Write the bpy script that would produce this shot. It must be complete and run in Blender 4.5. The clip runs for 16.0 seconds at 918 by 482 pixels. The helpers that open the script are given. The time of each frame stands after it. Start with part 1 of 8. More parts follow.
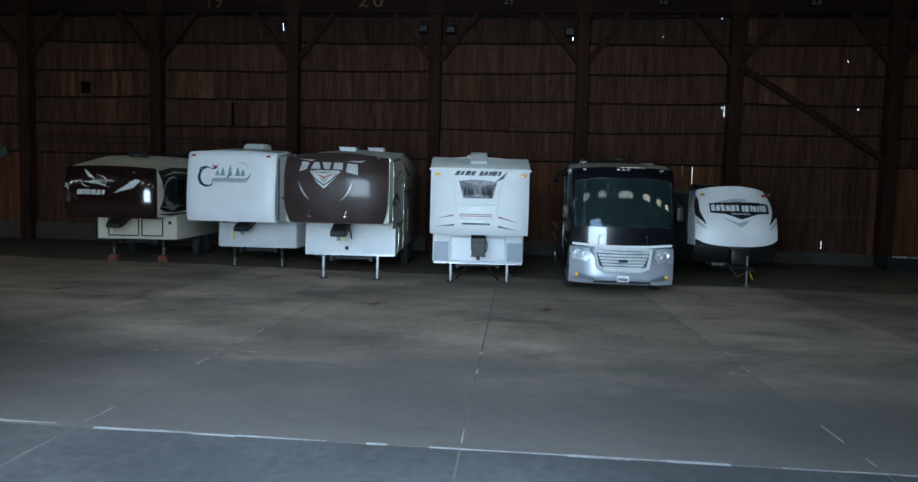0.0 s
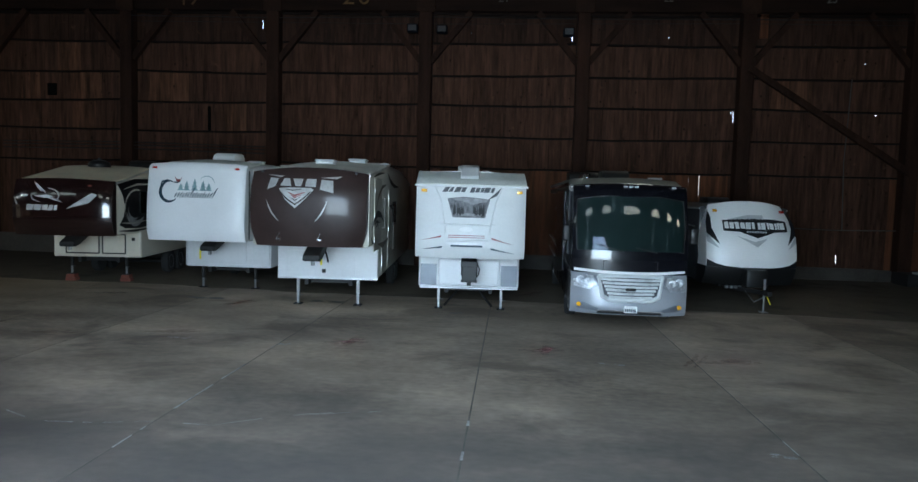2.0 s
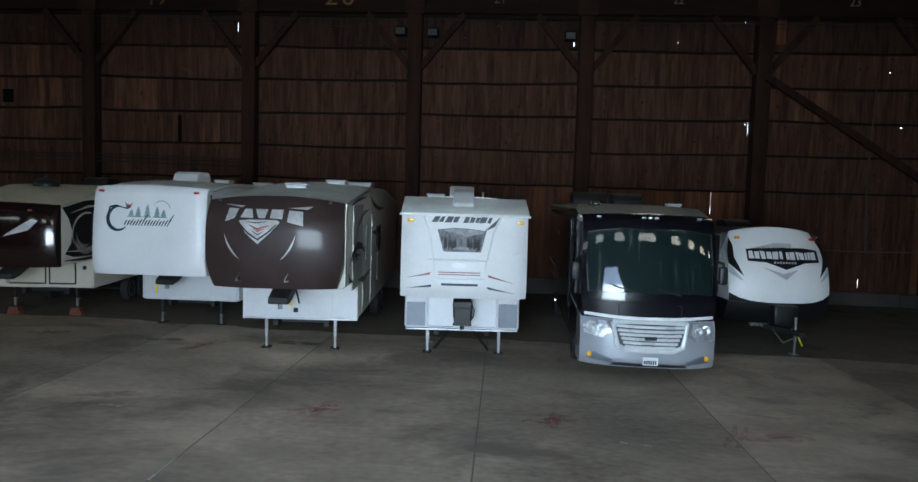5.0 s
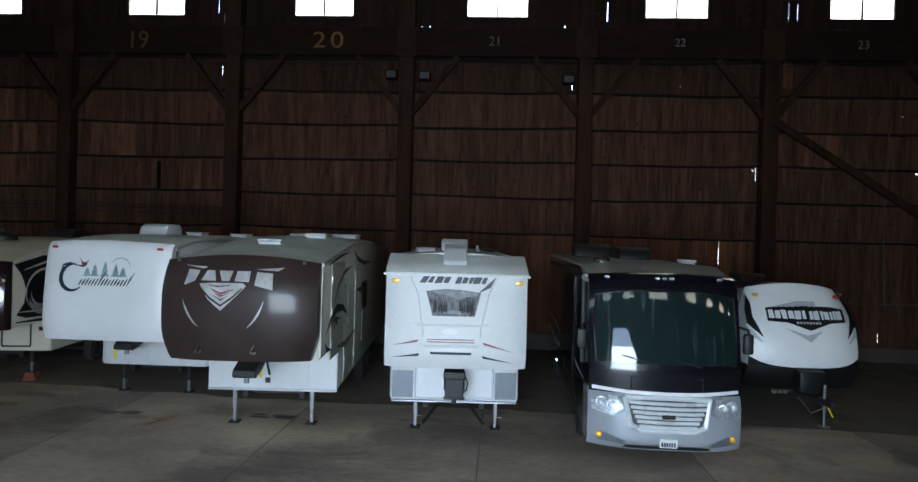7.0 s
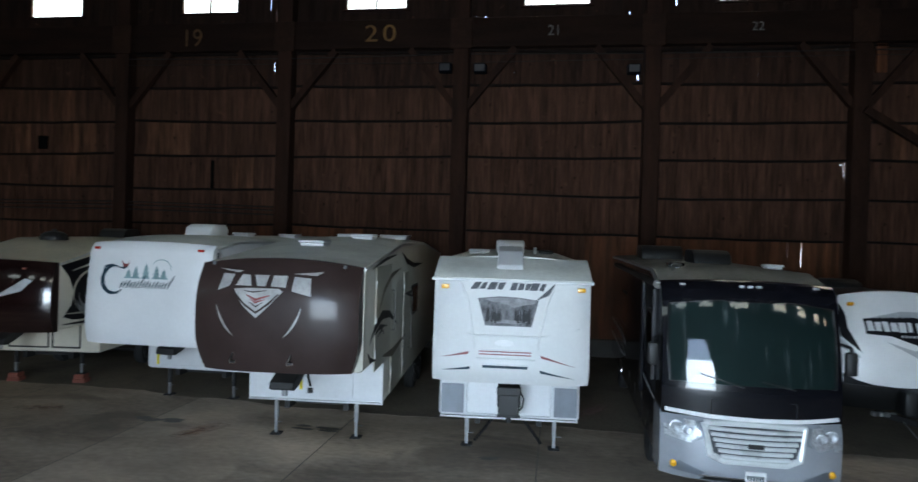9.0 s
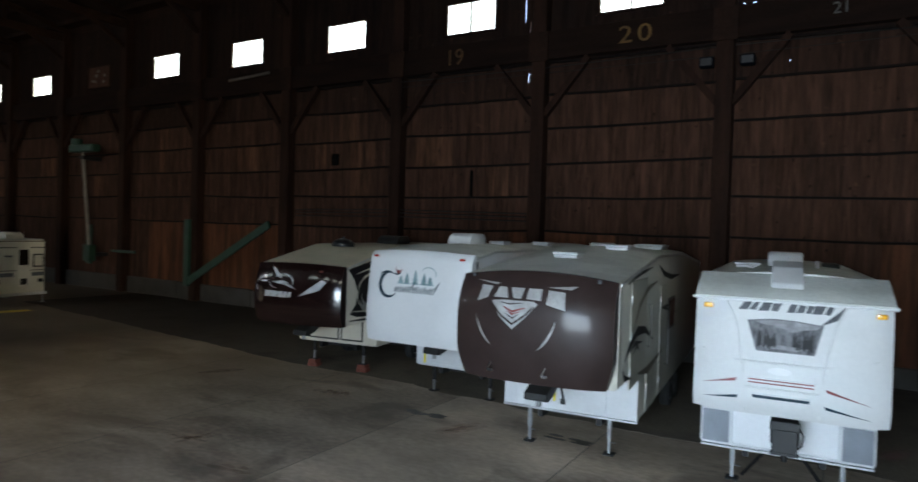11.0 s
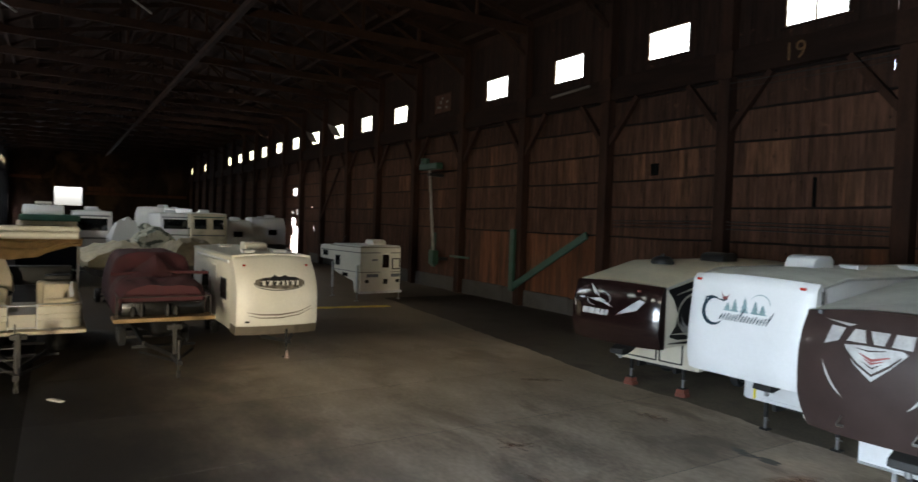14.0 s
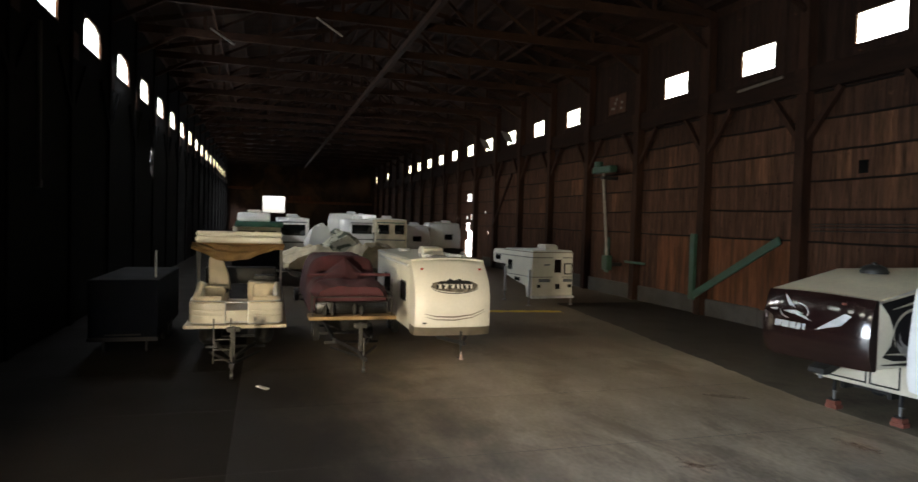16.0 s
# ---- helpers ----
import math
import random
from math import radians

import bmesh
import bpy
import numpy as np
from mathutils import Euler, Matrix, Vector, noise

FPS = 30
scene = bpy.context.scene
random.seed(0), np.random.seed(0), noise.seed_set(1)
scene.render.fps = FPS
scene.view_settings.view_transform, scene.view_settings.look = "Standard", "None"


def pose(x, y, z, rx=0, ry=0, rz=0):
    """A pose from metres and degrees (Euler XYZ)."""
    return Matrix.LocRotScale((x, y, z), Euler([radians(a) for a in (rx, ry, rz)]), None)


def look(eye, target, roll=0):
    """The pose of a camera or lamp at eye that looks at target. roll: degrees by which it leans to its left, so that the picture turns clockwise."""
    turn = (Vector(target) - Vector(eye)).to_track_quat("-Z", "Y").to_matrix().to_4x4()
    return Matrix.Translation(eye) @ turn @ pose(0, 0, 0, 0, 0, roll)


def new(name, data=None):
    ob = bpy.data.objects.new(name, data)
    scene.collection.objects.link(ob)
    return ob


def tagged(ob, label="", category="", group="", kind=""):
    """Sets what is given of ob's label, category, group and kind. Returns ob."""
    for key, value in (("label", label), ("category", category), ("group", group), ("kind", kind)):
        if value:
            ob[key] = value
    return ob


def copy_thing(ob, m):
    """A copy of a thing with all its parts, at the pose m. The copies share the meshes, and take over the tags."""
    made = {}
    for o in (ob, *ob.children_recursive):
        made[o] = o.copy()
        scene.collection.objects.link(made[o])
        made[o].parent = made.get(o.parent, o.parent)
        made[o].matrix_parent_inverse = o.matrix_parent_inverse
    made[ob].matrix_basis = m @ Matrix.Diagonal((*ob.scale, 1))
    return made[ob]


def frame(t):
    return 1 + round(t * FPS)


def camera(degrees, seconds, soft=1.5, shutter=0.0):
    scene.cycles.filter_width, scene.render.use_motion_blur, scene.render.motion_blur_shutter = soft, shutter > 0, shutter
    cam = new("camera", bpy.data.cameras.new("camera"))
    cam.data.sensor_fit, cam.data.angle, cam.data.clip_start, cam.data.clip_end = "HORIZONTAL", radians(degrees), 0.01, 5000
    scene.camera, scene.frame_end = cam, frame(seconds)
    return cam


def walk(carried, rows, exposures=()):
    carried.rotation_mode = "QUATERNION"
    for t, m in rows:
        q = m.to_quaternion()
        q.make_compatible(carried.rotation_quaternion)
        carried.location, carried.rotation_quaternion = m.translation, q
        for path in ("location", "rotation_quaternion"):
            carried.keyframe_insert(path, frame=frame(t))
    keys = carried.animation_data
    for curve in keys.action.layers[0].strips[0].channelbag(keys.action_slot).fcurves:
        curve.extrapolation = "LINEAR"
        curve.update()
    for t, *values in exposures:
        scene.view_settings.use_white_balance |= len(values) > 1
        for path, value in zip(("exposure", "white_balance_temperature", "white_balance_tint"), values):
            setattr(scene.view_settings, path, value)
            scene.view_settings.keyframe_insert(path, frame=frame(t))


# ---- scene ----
cam = camera(70.8, 16.0, shutter=0.5)
PATH = [
    (0, (2.77, -0.576, 2.323), (2.6, 1.412, 2.19), 1.5),
    (0.5, (2.758, -0.104, 2.357), (2.593, 1.885, 2.221), 1.5),
    (1, (2.749, 0.348, 2.464), (2.589, 2.337, 2.327), 1.5),
    (1.5, (2.785, 0.775, 2.626), (2.625, 2.764, 2.49), 1.5),
    (2, (2.766, 1.162, 2.803), (2.61, 3.151, 2.666), 1.6),
    (2.5, (2.73, 1.528, 2.927), (2.579, 3.517, 2.792), 1.6),
    (3, (2.707, 1.869, 3.037), (2.56, 3.859, 2.902), 1.6),
    (3.5, (2.682, 2.206, 3.145), (2.538, 4.196, 3.011), 1.5),
    (4, (2.634, 2.536, 3.231), (2.495, 4.527, 3.099), 1.6),
    (6.3, (2.579, 4.086, 3.678), (2.453, 6.078, 3.546), 1.6),
    (6.5, (2.574, 4.221, 3.717), (2.449, 6.214, 3.611), 1.6),
    (6.6, (2.577, 4.292, 3.711), (2.452, 6.286, 3.635), 1.6),
    (6.7, (2.579, 4.362, 3.705), (2.454, 6.358, 3.664), 1.6),
    (6.8, (2.582, 4.433, 3.7), (2.457, 6.429, 3.68), 1.6),
    (6.9, (2.584, 4.503, 3.694), (2.459, 6.499, 3.687), 1.6),
    (7, (2.587, 4.574, 3.688), (2.462, 6.57, 3.684), 1.6),
    (7.5, (2.572, 4.935, 3.69), (2.451, 6.932, 3.687), 1.6),
    (8, (2.567, 5.289, 3.697), (2.446, 7.285, 3.693), 1.6),
    (10.5, (2.504, 5.712, 3.868), (1.648, 7.519, 3.837), 1.8),
    (11, (2.438, 5.719, 3.936), (1.422, 7.441, 3.902), 1.8),
    (11.5, (2.407, 5.738, 4.039), (1.207, 7.338, 4.003), 1.9),
    (12, (2.408, 5.772, 4.13), (1.07, 7.258, 4.088), 2.0),
    (12.5, (2.388, 5.754, 4.192), (0.943, 7.136, 4.145), 1.9),
    (13, (2.378, 5.77, 4.236), (0.846, 7.054, 4.185), 1.9),
    (13.5, (2.354, 5.745, 4.266), (0.746, 6.931, 4.212), 1.9),
    (14, (2.316, 5.757, 4.295), (0.62, 6.815, 4.238), 2.0),
    (14.5, (2.291, 5.776, 4.312), (0.528, 6.719, 4.254), 2.0),
    (15, (2.316, 5.821, 4.326), (0.49, 6.634, 4.268), 1.7),
    (15.5, (2.274, 5.827, 4.325), (0.399, 6.521, 4.263), 1.9),
    (16, (2.271, 5.778, 4.323), (0.357, 6.355, 4.262), 1.7),
]
walk(cam, [(t, look(eye, target, roll)) for t, eye, target, roll in PATH],
     exposures=[(0, 3.70, 5550, 5), (2, 3.73, 5750, 6), (4, 3.77, 5880, 8), (8, 3.80, 5950, 10), (10.5, 3.83, 6000, 10), (12, 3.92, 6150, 10), (13.5, 4.32, 6320, 11), (16, 4.90, 6560, 12)])

# ---- world, sun, large lights ----
BAY, POST0, WALL_N, WALL_S, END_W, END_E = 6.1, -0.75, 27.0, -1.2, -130.0, 33.0
DOOR_X0, DOOR_X1, DOOR_TOP = -2.0, 4.2, 7.6

world = bpy.data.worlds.new("sky")
scene.world = world
world.use_nodes = True
wn = world.node_tree.nodes
sky = wn.new("ShaderNodeTexSky")
sky.sky_type, sky.sun_disc, sky.sun_elevation, sky.sun_rotation = "NISHITA", False, radians(61), radians(90)
sky.dust_density, sky.air_density = 6.0, 1.0
world.node_tree.links.new(sky.outputs[0], wn["Background"].inputs[0])
wn["Background"].inputs[1].default_value = 0.17

sun = new("sun", bpy.data.lights.new("sun", "SUN"))
sun.data.energy, sun.data.angle, sun.data.color = 2.0, radians(0.6), (1.0, 0.95, 0.88)
sun.matrix_world = look((60, 12, 110), (0, 12, 0))

door_light = new("door_daylight", bpy.data.lights.new("door_daylight", "AREA"))
door_light.data.shape, door_light.data.size, door_light.data.size_y = "RECTANGLE", DOOR_X1 - DOOR_X0 - 0.2, 5.6
door_light.data.energy, door_light.data.color, door_light.data.spread = 80, (0.75, 0.90, 0.99), radians(122)
door_light.matrix_world = pose((DOOR_X0 + DOOR_X1) / 2, WALL_S - 0.36, 2.95, 91, 0, -3)

# added lamp, no seen source: low warm light thrown westwards through the same door
west_fill = new("door_west_fill", bpy.data.lights.new("door_west_fill", "AREA"))
west_fill.data.shape, west_fill.data.size, west_fill.data.size_y = "RECTANGLE", 2.4, 2.6
west_fill.data.energy, west_fill.data.color, west_fill.data.spread = 25, (1.0, 0.85, 0.56), radians(66)
west_fill.matrix_world = pose(3.3, WALL_S - 1.3, 1.75, 93, 0, 63)

# daylight standing in the small doorway far down the north wall
side_light = new("side_door_daylight", bpy.data.lights.new("side_door_daylight", "AREA"))
side_light.data.shape, side_light.data.size, side_light.data.size_y = "RECTANGLE", 2.4, 3.6
side_light.data.energy, side_light.data.color = 75, (0.9, 0.95, 1.0)
side_light.matrix_world = pose(-64.6, WALL_N + 0.2, 2.5, 90, 0, 180)

# daylight standing in the opening of the far end wall
end_light = new("end_door_daylight", bpy.data.lights.new("end_door_daylight", "AREA"))
end_light.data.shape, end_light.data.size, end_light.data.size_y = "RECTANGLE", 3.8, 2.9
end_light.data.energy, end_light.data.color = 22, (0.92, 0.96, 1.0)
end_light.matrix_world = pose(END_W - 0.3, 7.42, 6.55, 90, 0, -90)

# sky light standing in three of the high south windows
for x in (-34.15, -46.35, -58.55):
    pane_light = new("window_daylight", bpy.data.lights.new("window_daylight", "AREA"))
    pane_light.data.shape, pane_light.data.size, pane_light.data.size_y = "RECTANGLE", 2.6, 1.1
    pane_light.data.energy, pane_light.data.color = 19, (0.9, 0.96, 1.0)
    pane_light.matrix_world = pose(x, WALL_S + 0.06, 11.5, 62, 0, 0)


# ---- helpers for building ----
from mathutils.geometry import tessellate_polygon


def part(name, bm, material, parent=None, label="", smooth=False):
    me = bpy.data.meshes.new(name)
    bmesh.ops.recalc_face_normals(bm, faces=bm.faces)
    bm.to_mesh(me)
    bm.free()
    if smooth:
        me.polygons.foreach_set("use_smooth", [True] * len(me.polygons))
        me.set_sharp_from_angle(angle=radians(38))
    me.materials.append(material)
    ob = new(name, me)
    if parent is not None:
        ob.parent = parent
    if label:
        ob["label"] = label
    return ob


def thing(name, label, category, m, group="", kind=""):
    ob = new(name)
    ob.empty_display_size = 0.2
    ob.matrix_world = m
    return tagged(ob, label, category, group, kind)


def box(bm, x0, x1, y0, y1, z0, z1, bevel=0.0, m=None, seg=2):
    r = bmesh.ops.create_cube(bm, size=1.0)
    vs = r["verts"]
    for v in vs:
        v.co = Vector(((x0 + x1) / 2 + v.co.x * (x1 - x0), (y0 + y1) / 2 + v.co.y * (y1 - y0), (z0 + z1) / 2 + v.co.z * (z1 - z0)))
        if m is not None:
            v.co = m @ v.co
    if bevel > 0:
        es = list({e for v in vs for e in v.link_edges})
        bmesh.ops.bevel(bm, geom=es, offset=bevel, segments=seg, profile=0.5, affect="EDGES")
    return bm


def cyl(bm, p0, p1, r0, r1=None, seg=14):
    p0, p1 = Vector(p0), Vector(p1)
    r1 = r0 if r1 is None else r1
    d = p1 - p0
    m = Matrix.Translation((p0 + p1) / 2) @ d.to_track_quat("Z", "Y").to_matrix().to_4x4()
    bmesh.ops.create_cone(bm, cap_ends=True, segments=seg, radius1=r0, radius2=r1, depth=d.length, matrix=m)
    return bm


def beam(bm, p0, p1, w, h):
    """A squared timber from p0 to p1."""
    p0, p1 = Vector(p0), Vector(p1)
    d = p1 - p0
    q = d.to_track_quat("Y", "Z").to_matrix().to_4x4()
    return box(bm, -w / 2, w / 2, -d.length / 2, d.length / 2, -h / 2, h / 2, 0, Matrix.Translation((p0 + p1) / 2) @ q)


def pipe(bm, pts, r, seg=8):
    for a, b in zip(pts[:-1], pts[1:]):
        cyl(bm, a, b, r, seg=seg)
    for p in pts[1:-1]:
        bmesh.ops.create_icosphere(bm, subdivisions=1, radius=r * 1.05, matrix=Matrix.Translation(p))
    return bm


def prism(bm, profile, x0, x1, bevel=0.0, seg=2):
    """The (y, z) profile, drawn out along x."""
    f = bm.faces.new([bm.verts.new((x0, y, z)) for y, z in profile])
    r = bmesh.ops.extrude_face_region(bm, geom=[f])
    for v in r["geom"]:
        if isinstance(v, bmesh.types.BMVert):
            v.co.x = x1
    if bevel:
        bmesh.ops.bevel(bm, geom=list(bm.edges), offset=bevel, segments=seg, profile=0.5, affect="EDGES")
    return bm


def lathe(bm, profile, m, seg=20):
    """(radius, height) pairs turned round z, then moved by m."""
    rings = []
    for r, h in profile:
        rings.append([bm.verts.new(m @ Vector((r * math.cos(2 * math.pi * i / seg), r * math.sin(2 * math.pi * i / seg), h))) for i in range(seg)])
    for a, b in zip(rings[:-1], rings[1:]):
        for i in range(seg):
            bm.faces.new((a[i], a[(i + 1) % seg], b[(i + 1) % seg], b[i]))
    bm.faces.new(rings[0][::-1])
    bm.faces.new(rings[-1])
    return bm


def sheet(bm, poly, surf, longest=0.14):
    """A thin patch with the outline poly (u, v), laid on a surface."""
    pts = [Vector((u, v, 0)) for u, v in poly]
    todo = [tuple(pts[i] for i in tri) for tri in tessellate_polygon([pts])]
    made = {}

    def vert(p):
        key = (round(p.x, 4), round(p.y, 4))
        if key not in made:
            made[key] = bm.verts.new(surf(p.x, p.y))
        return made[key]

    while todo:
        a, b, c = todo.pop()
        e = max(((a - b).length, 0), ((b - c).length, 1), ((c - a).length, 2))
        if e[0] > longest:
            a, b, c = ((a, b, c), (b, c, a), (c, a, b))[e[1]]
            m = (a + b) / 2
            todo += [(a, m, c), (m, b, c)]
        else:
            f = [vert(p) for p in (a, b, c)]
            if len(set(f)) == 3 and bm.faces.get(f) is None:
                bm.faces.new(f)


def decal(name, polys, surf, material, parent, label=""):
    for p in polys:
        bm = bmesh.new()
        sheet(bm, p, surf)
        ob = part(name, bm, material, parent, label, True)
    return ob


def ribbon(pts, w0, w1=None):
    """The outline of a band that follows pts, tapering from w0 in its middle to w1 at the ends."""
    w1 = w0 if w1 is None else w1
    n, left, right = len(pts), [], []
    for i, (u, v) in enumerate(pts):
        a, b = pts[max(i - 1, 0)], pts[min(i + 1, n - 1)]
        d = Vector((b[0] - a[0], b[1] - a[1])).normalized()
        k = (w1 + (w0 - w1) * math.sin(math.pi * i / (n - 1))) / 2
        left.append((u - d.y * k, v + d.x * k))
        right.append((u + d.y * k, v - d.x * k))
    return left + right[::-1]


def arc(cu, cv, ru, rv, a0, a1, n=9):
    return [(cu + ru * math.cos(radians(a0 + (a1 - a0) * i / (n - 1))), cv + rv * math.sin(radians(a0 + (a1 - a0) * i / (n - 1)))) for i in range(n)]


def wordmark(u0, u1, v0, v1, n, slant=0.0, seed=1, gap=0.12):
    """A row of plain solid slabs of changing width and height, in place of a maker's lettering."""
    rnd = random.Random(seed)
    ws = [rnd.uniform(0.6, 1.4) for _ in range(n)]
    k, u, out, h = (u1 - u0) / sum(ws), u0, [], v1 - v0
    for w in ws:
        a, c = u, u + w * k * (1 - gap)
        d, e, f, g = (rnd.uniform(-0.10, 0.10) * k for _ in range(4))
        top, low = rnd.uniform(0.85, 1.0), rnd.uniform(0.0, 0.12)
        out.append([(a + d, v0 + h * low), (c + e, v0 + h * rnd.uniform(0.0, 0.1)), (c + f + slant, v0 + h * top), (a + g + slant, v0 + h * rnd.uniform(0.88, 1.0))])
        u += w * k
    return out


def blocks(u0, u1, v0, v1, n, slant=0.0, gap=0.16):
    """A row of n plain slanted blocks, in place of a maker's lettering."""
    out, w = [], (u1 - u0) / n
    for i in range(n):
        a, b = u0 + i * w, u0 + (i + 1 - gap) * w
        out.append([(a, v0), (b, v0), (b + slant, v1), (a + slant, v1)])
    return out


# ---- materials ----
def mat(name, colour, rough=0.5, metal=0.0, var=0.12, scale=3.0, fine=40.0, bump=0.05, coat=0.0, coat_rough=0.04, stretch=(1, 1, 1), tint=None, piece=0.0, spec=0.5, dirt=None, dirt_amount=0.0, dirt_scale=0.6, dirt_edge=(0.46, 0.68), spots=None, dirt_shade=(), knots=0.0):
    m = bpy.data.materials.new(name)
    m.use_nodes = True
    n, l = m.node_tree.nodes, m.node_tree.links
    b = n["Principled BSDF"]
    b.inputs["Roughness"].default_value, b.inputs["Metallic"].default_value = rough, metal
    b.inputs["Coat Weight"].default_value, b.inputs["Coat Roughness"].default_value = coat, coat_rough
    b.inputs["Specular IOR Level"].default_value = spec
    geo = n.new("ShaderNodeNewGeometry")
    mp = n.new("ShaderNodeMapping")
    mp.inputs["Scale"].default_value = stretch
    l.new(geo.outputs["Position"], mp.inputs["Vector"])
    big, small = n.new("ShaderNodeTexNoise"), n.new("ShaderNodeTexNoise")
    big.inputs["Scale"].default_value, small.inputs["Scale"].default_value = scale, fine
    big.inputs["Detail"].default_value, small.inputs["Detail"].default_value = 5.0, 3.0
    for t in (big, small):
        l.new(mp.outputs[0], t.inputs["Vector"])
    add = n.new("ShaderNodeMath")
    add.operation = "MULTIPLY_ADD"
    add.inputs[1].default_value = 0.45
    l.new(small.outputs["Fac"], add.inputs[0])
    l.new(big.outputs["Fac"], add.inputs[2])
    src = add.outputs[0]
    if piece:
        inf = n.new("ShaderNodeObjectInfo") if piece > 0 else geo
        mix = n.new("ShaderNodeMath")
        mix.operation = "MULTIPLY_ADD"
        mix.inputs[1].default_value = abs(piece)
        l.new(inf.outputs["Random" if piece > 0 else "Random Per Island"], mix.inputs[0])
        l.new(src, mix.inputs[2])
        off = n.new("ShaderNodeMath")
        off.operation = "SUBTRACT"
        off.inputs[1].default_value = abs(piece) / 2
        l.new(mix.outputs[0], off.inputs[0])
        src = off.outputs[0]
    ramp = n.new("ShaderNodeValToRGB")
    c = Vector(colour)
    d = Vector(tint) if tint else c
    lo, hi = c * (1 - var * 1.6), d * (1 + var)
    e = ramp.color_ramp.elements
    e[0].position, e[0].color = 0.40, (*lo, 1)
    e[1].position, e[1].color = 1.02, (*[min(v, 0.95) for v in hi], 1)
    l.new(src, ramp.inputs[0])
    out = ramp.outputs[0]
    if dirt:
        dn = n.new("ShaderNodeTexNoise")
        dn.inputs["Scale"].default_value, dn.inputs["Detail"].default_value, dn.inputs["Roughness"].default_value = dirt_scale, 8.0, 0.62
        l.new(mp.outputs[0], dn.inputs["Vector"])
        dr = n.new("ShaderNodeValToRGB")
        dr.color_ramp.elements[0].position, dr.color_ramp.elements[1].position = dirt_edge
        l.new(dn.outputs["Fac"], dr.inputs[0])
        sc = n.new("ShaderNodeMath")
        sc.operation = "MULTIPLY"
        sc.inputs[1].default_value = dirt_amount
        l.new(dr.outputs[0], sc.inputs[0])
        mx = n.new("ShaderNodeMix")
        mx.data_type = "RGBA"
        l.new(sc.outputs[0], mx.inputs["Factor"])
        l.new(out, mx.inputs["A"])
        mx.inputs["B"].default_value = (*dirt, 1)
        out = mx.outputs["Result"]
    if spots:
        colour2, scale2, lo2, hi2, amount2 = spots
        dn = n.new("ShaderNodeTexNoise")
        dn.inputs["Scale"].default_value, dn.inputs["Detail"].default_value, dn.inputs["Roughness"].default_value, dn.inputs["Distortion"].default_value = scale2, 8.0, 0.62 if dirt_shade else 0.55, 0.5
        l.new(mp.outputs[0] if dirt_shade else geo.outputs["Position"], dn.inputs["Vector"])
        mr = n.new("ShaderNodeMapRange")
        mr.inputs["From Min"].default_value, mr.inputs["From Max"].default_value, mr.inputs["To Max"].default_value = lo2, hi2, amount2
        l.new(dn.outputs["Fac"], mr.inputs["Value"])
        mx = n.new("ShaderNodeMix")
        mx.data_type = "RGBA"
        l.new(mr.outputs[0], mx.inputs["Factor"])
        l.new(out, mx.inputs["A"])
        mx.inputs["B"].default_value = (*colour2, 1)
        out = mx.outputs["Result"]
    if knots:
        km = n.new("ShaderNodeMapping")
        km.inputs["Scale"].default_value = (2.6, 2.6, 1.9)
        l.new(geo.outputs["Position"], km.inputs["Vector"])
        vo = n.new("ShaderNodeTexVoronoi")
        vo.inputs["Scale"].default_value, vo.inputs["Randomness"].default_value = 1.0, 1.0
        l.new(km.outputs[0], vo.inputs["Vector"])
        mr = n.new("ShaderNodeMapRange")
        mr.inputs["From Min"].default_value, mr.inputs["From Max"].default_value, mr.inputs["To Min"].default_value, mr.inputs["To Max"].default_value = 0.05, 0.13, knots, 0.0
        l.new(vo.outputs["Distance"], mr.inputs["Value"])
        mx = n.new("ShaderNodeMix")
        mx.data_type = "RGBA"
        l.new(mr.outputs[0], mx.inputs["Factor"])
        l.new(out, mx.inputs["A"])
        mx.inputs["B"].default_value = (0.010, 0.006, 0.005, 1)
        out = mx.outputs["Result"]
    # floor layers with a ragged edge: carried-in dirt, and painted-in shade westwards
    for colour3, x_in, x_out, y_in, y_out, amount3 in dirt_shade:
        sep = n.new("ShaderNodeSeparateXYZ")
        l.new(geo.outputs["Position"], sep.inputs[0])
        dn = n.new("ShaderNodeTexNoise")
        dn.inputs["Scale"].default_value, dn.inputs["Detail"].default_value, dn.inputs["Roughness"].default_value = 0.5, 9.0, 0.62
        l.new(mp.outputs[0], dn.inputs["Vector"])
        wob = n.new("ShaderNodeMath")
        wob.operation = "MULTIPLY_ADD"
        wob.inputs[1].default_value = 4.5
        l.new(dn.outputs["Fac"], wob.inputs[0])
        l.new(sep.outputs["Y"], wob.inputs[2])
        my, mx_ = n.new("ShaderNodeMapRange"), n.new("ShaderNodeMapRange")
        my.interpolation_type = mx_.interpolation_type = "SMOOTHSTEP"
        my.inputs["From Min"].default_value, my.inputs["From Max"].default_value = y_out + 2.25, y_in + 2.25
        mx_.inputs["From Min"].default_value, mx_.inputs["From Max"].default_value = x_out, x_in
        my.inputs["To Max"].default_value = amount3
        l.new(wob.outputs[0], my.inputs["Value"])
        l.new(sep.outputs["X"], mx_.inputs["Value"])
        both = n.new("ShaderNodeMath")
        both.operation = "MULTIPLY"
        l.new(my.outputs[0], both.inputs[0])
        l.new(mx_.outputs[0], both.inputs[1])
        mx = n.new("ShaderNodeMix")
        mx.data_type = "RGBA"
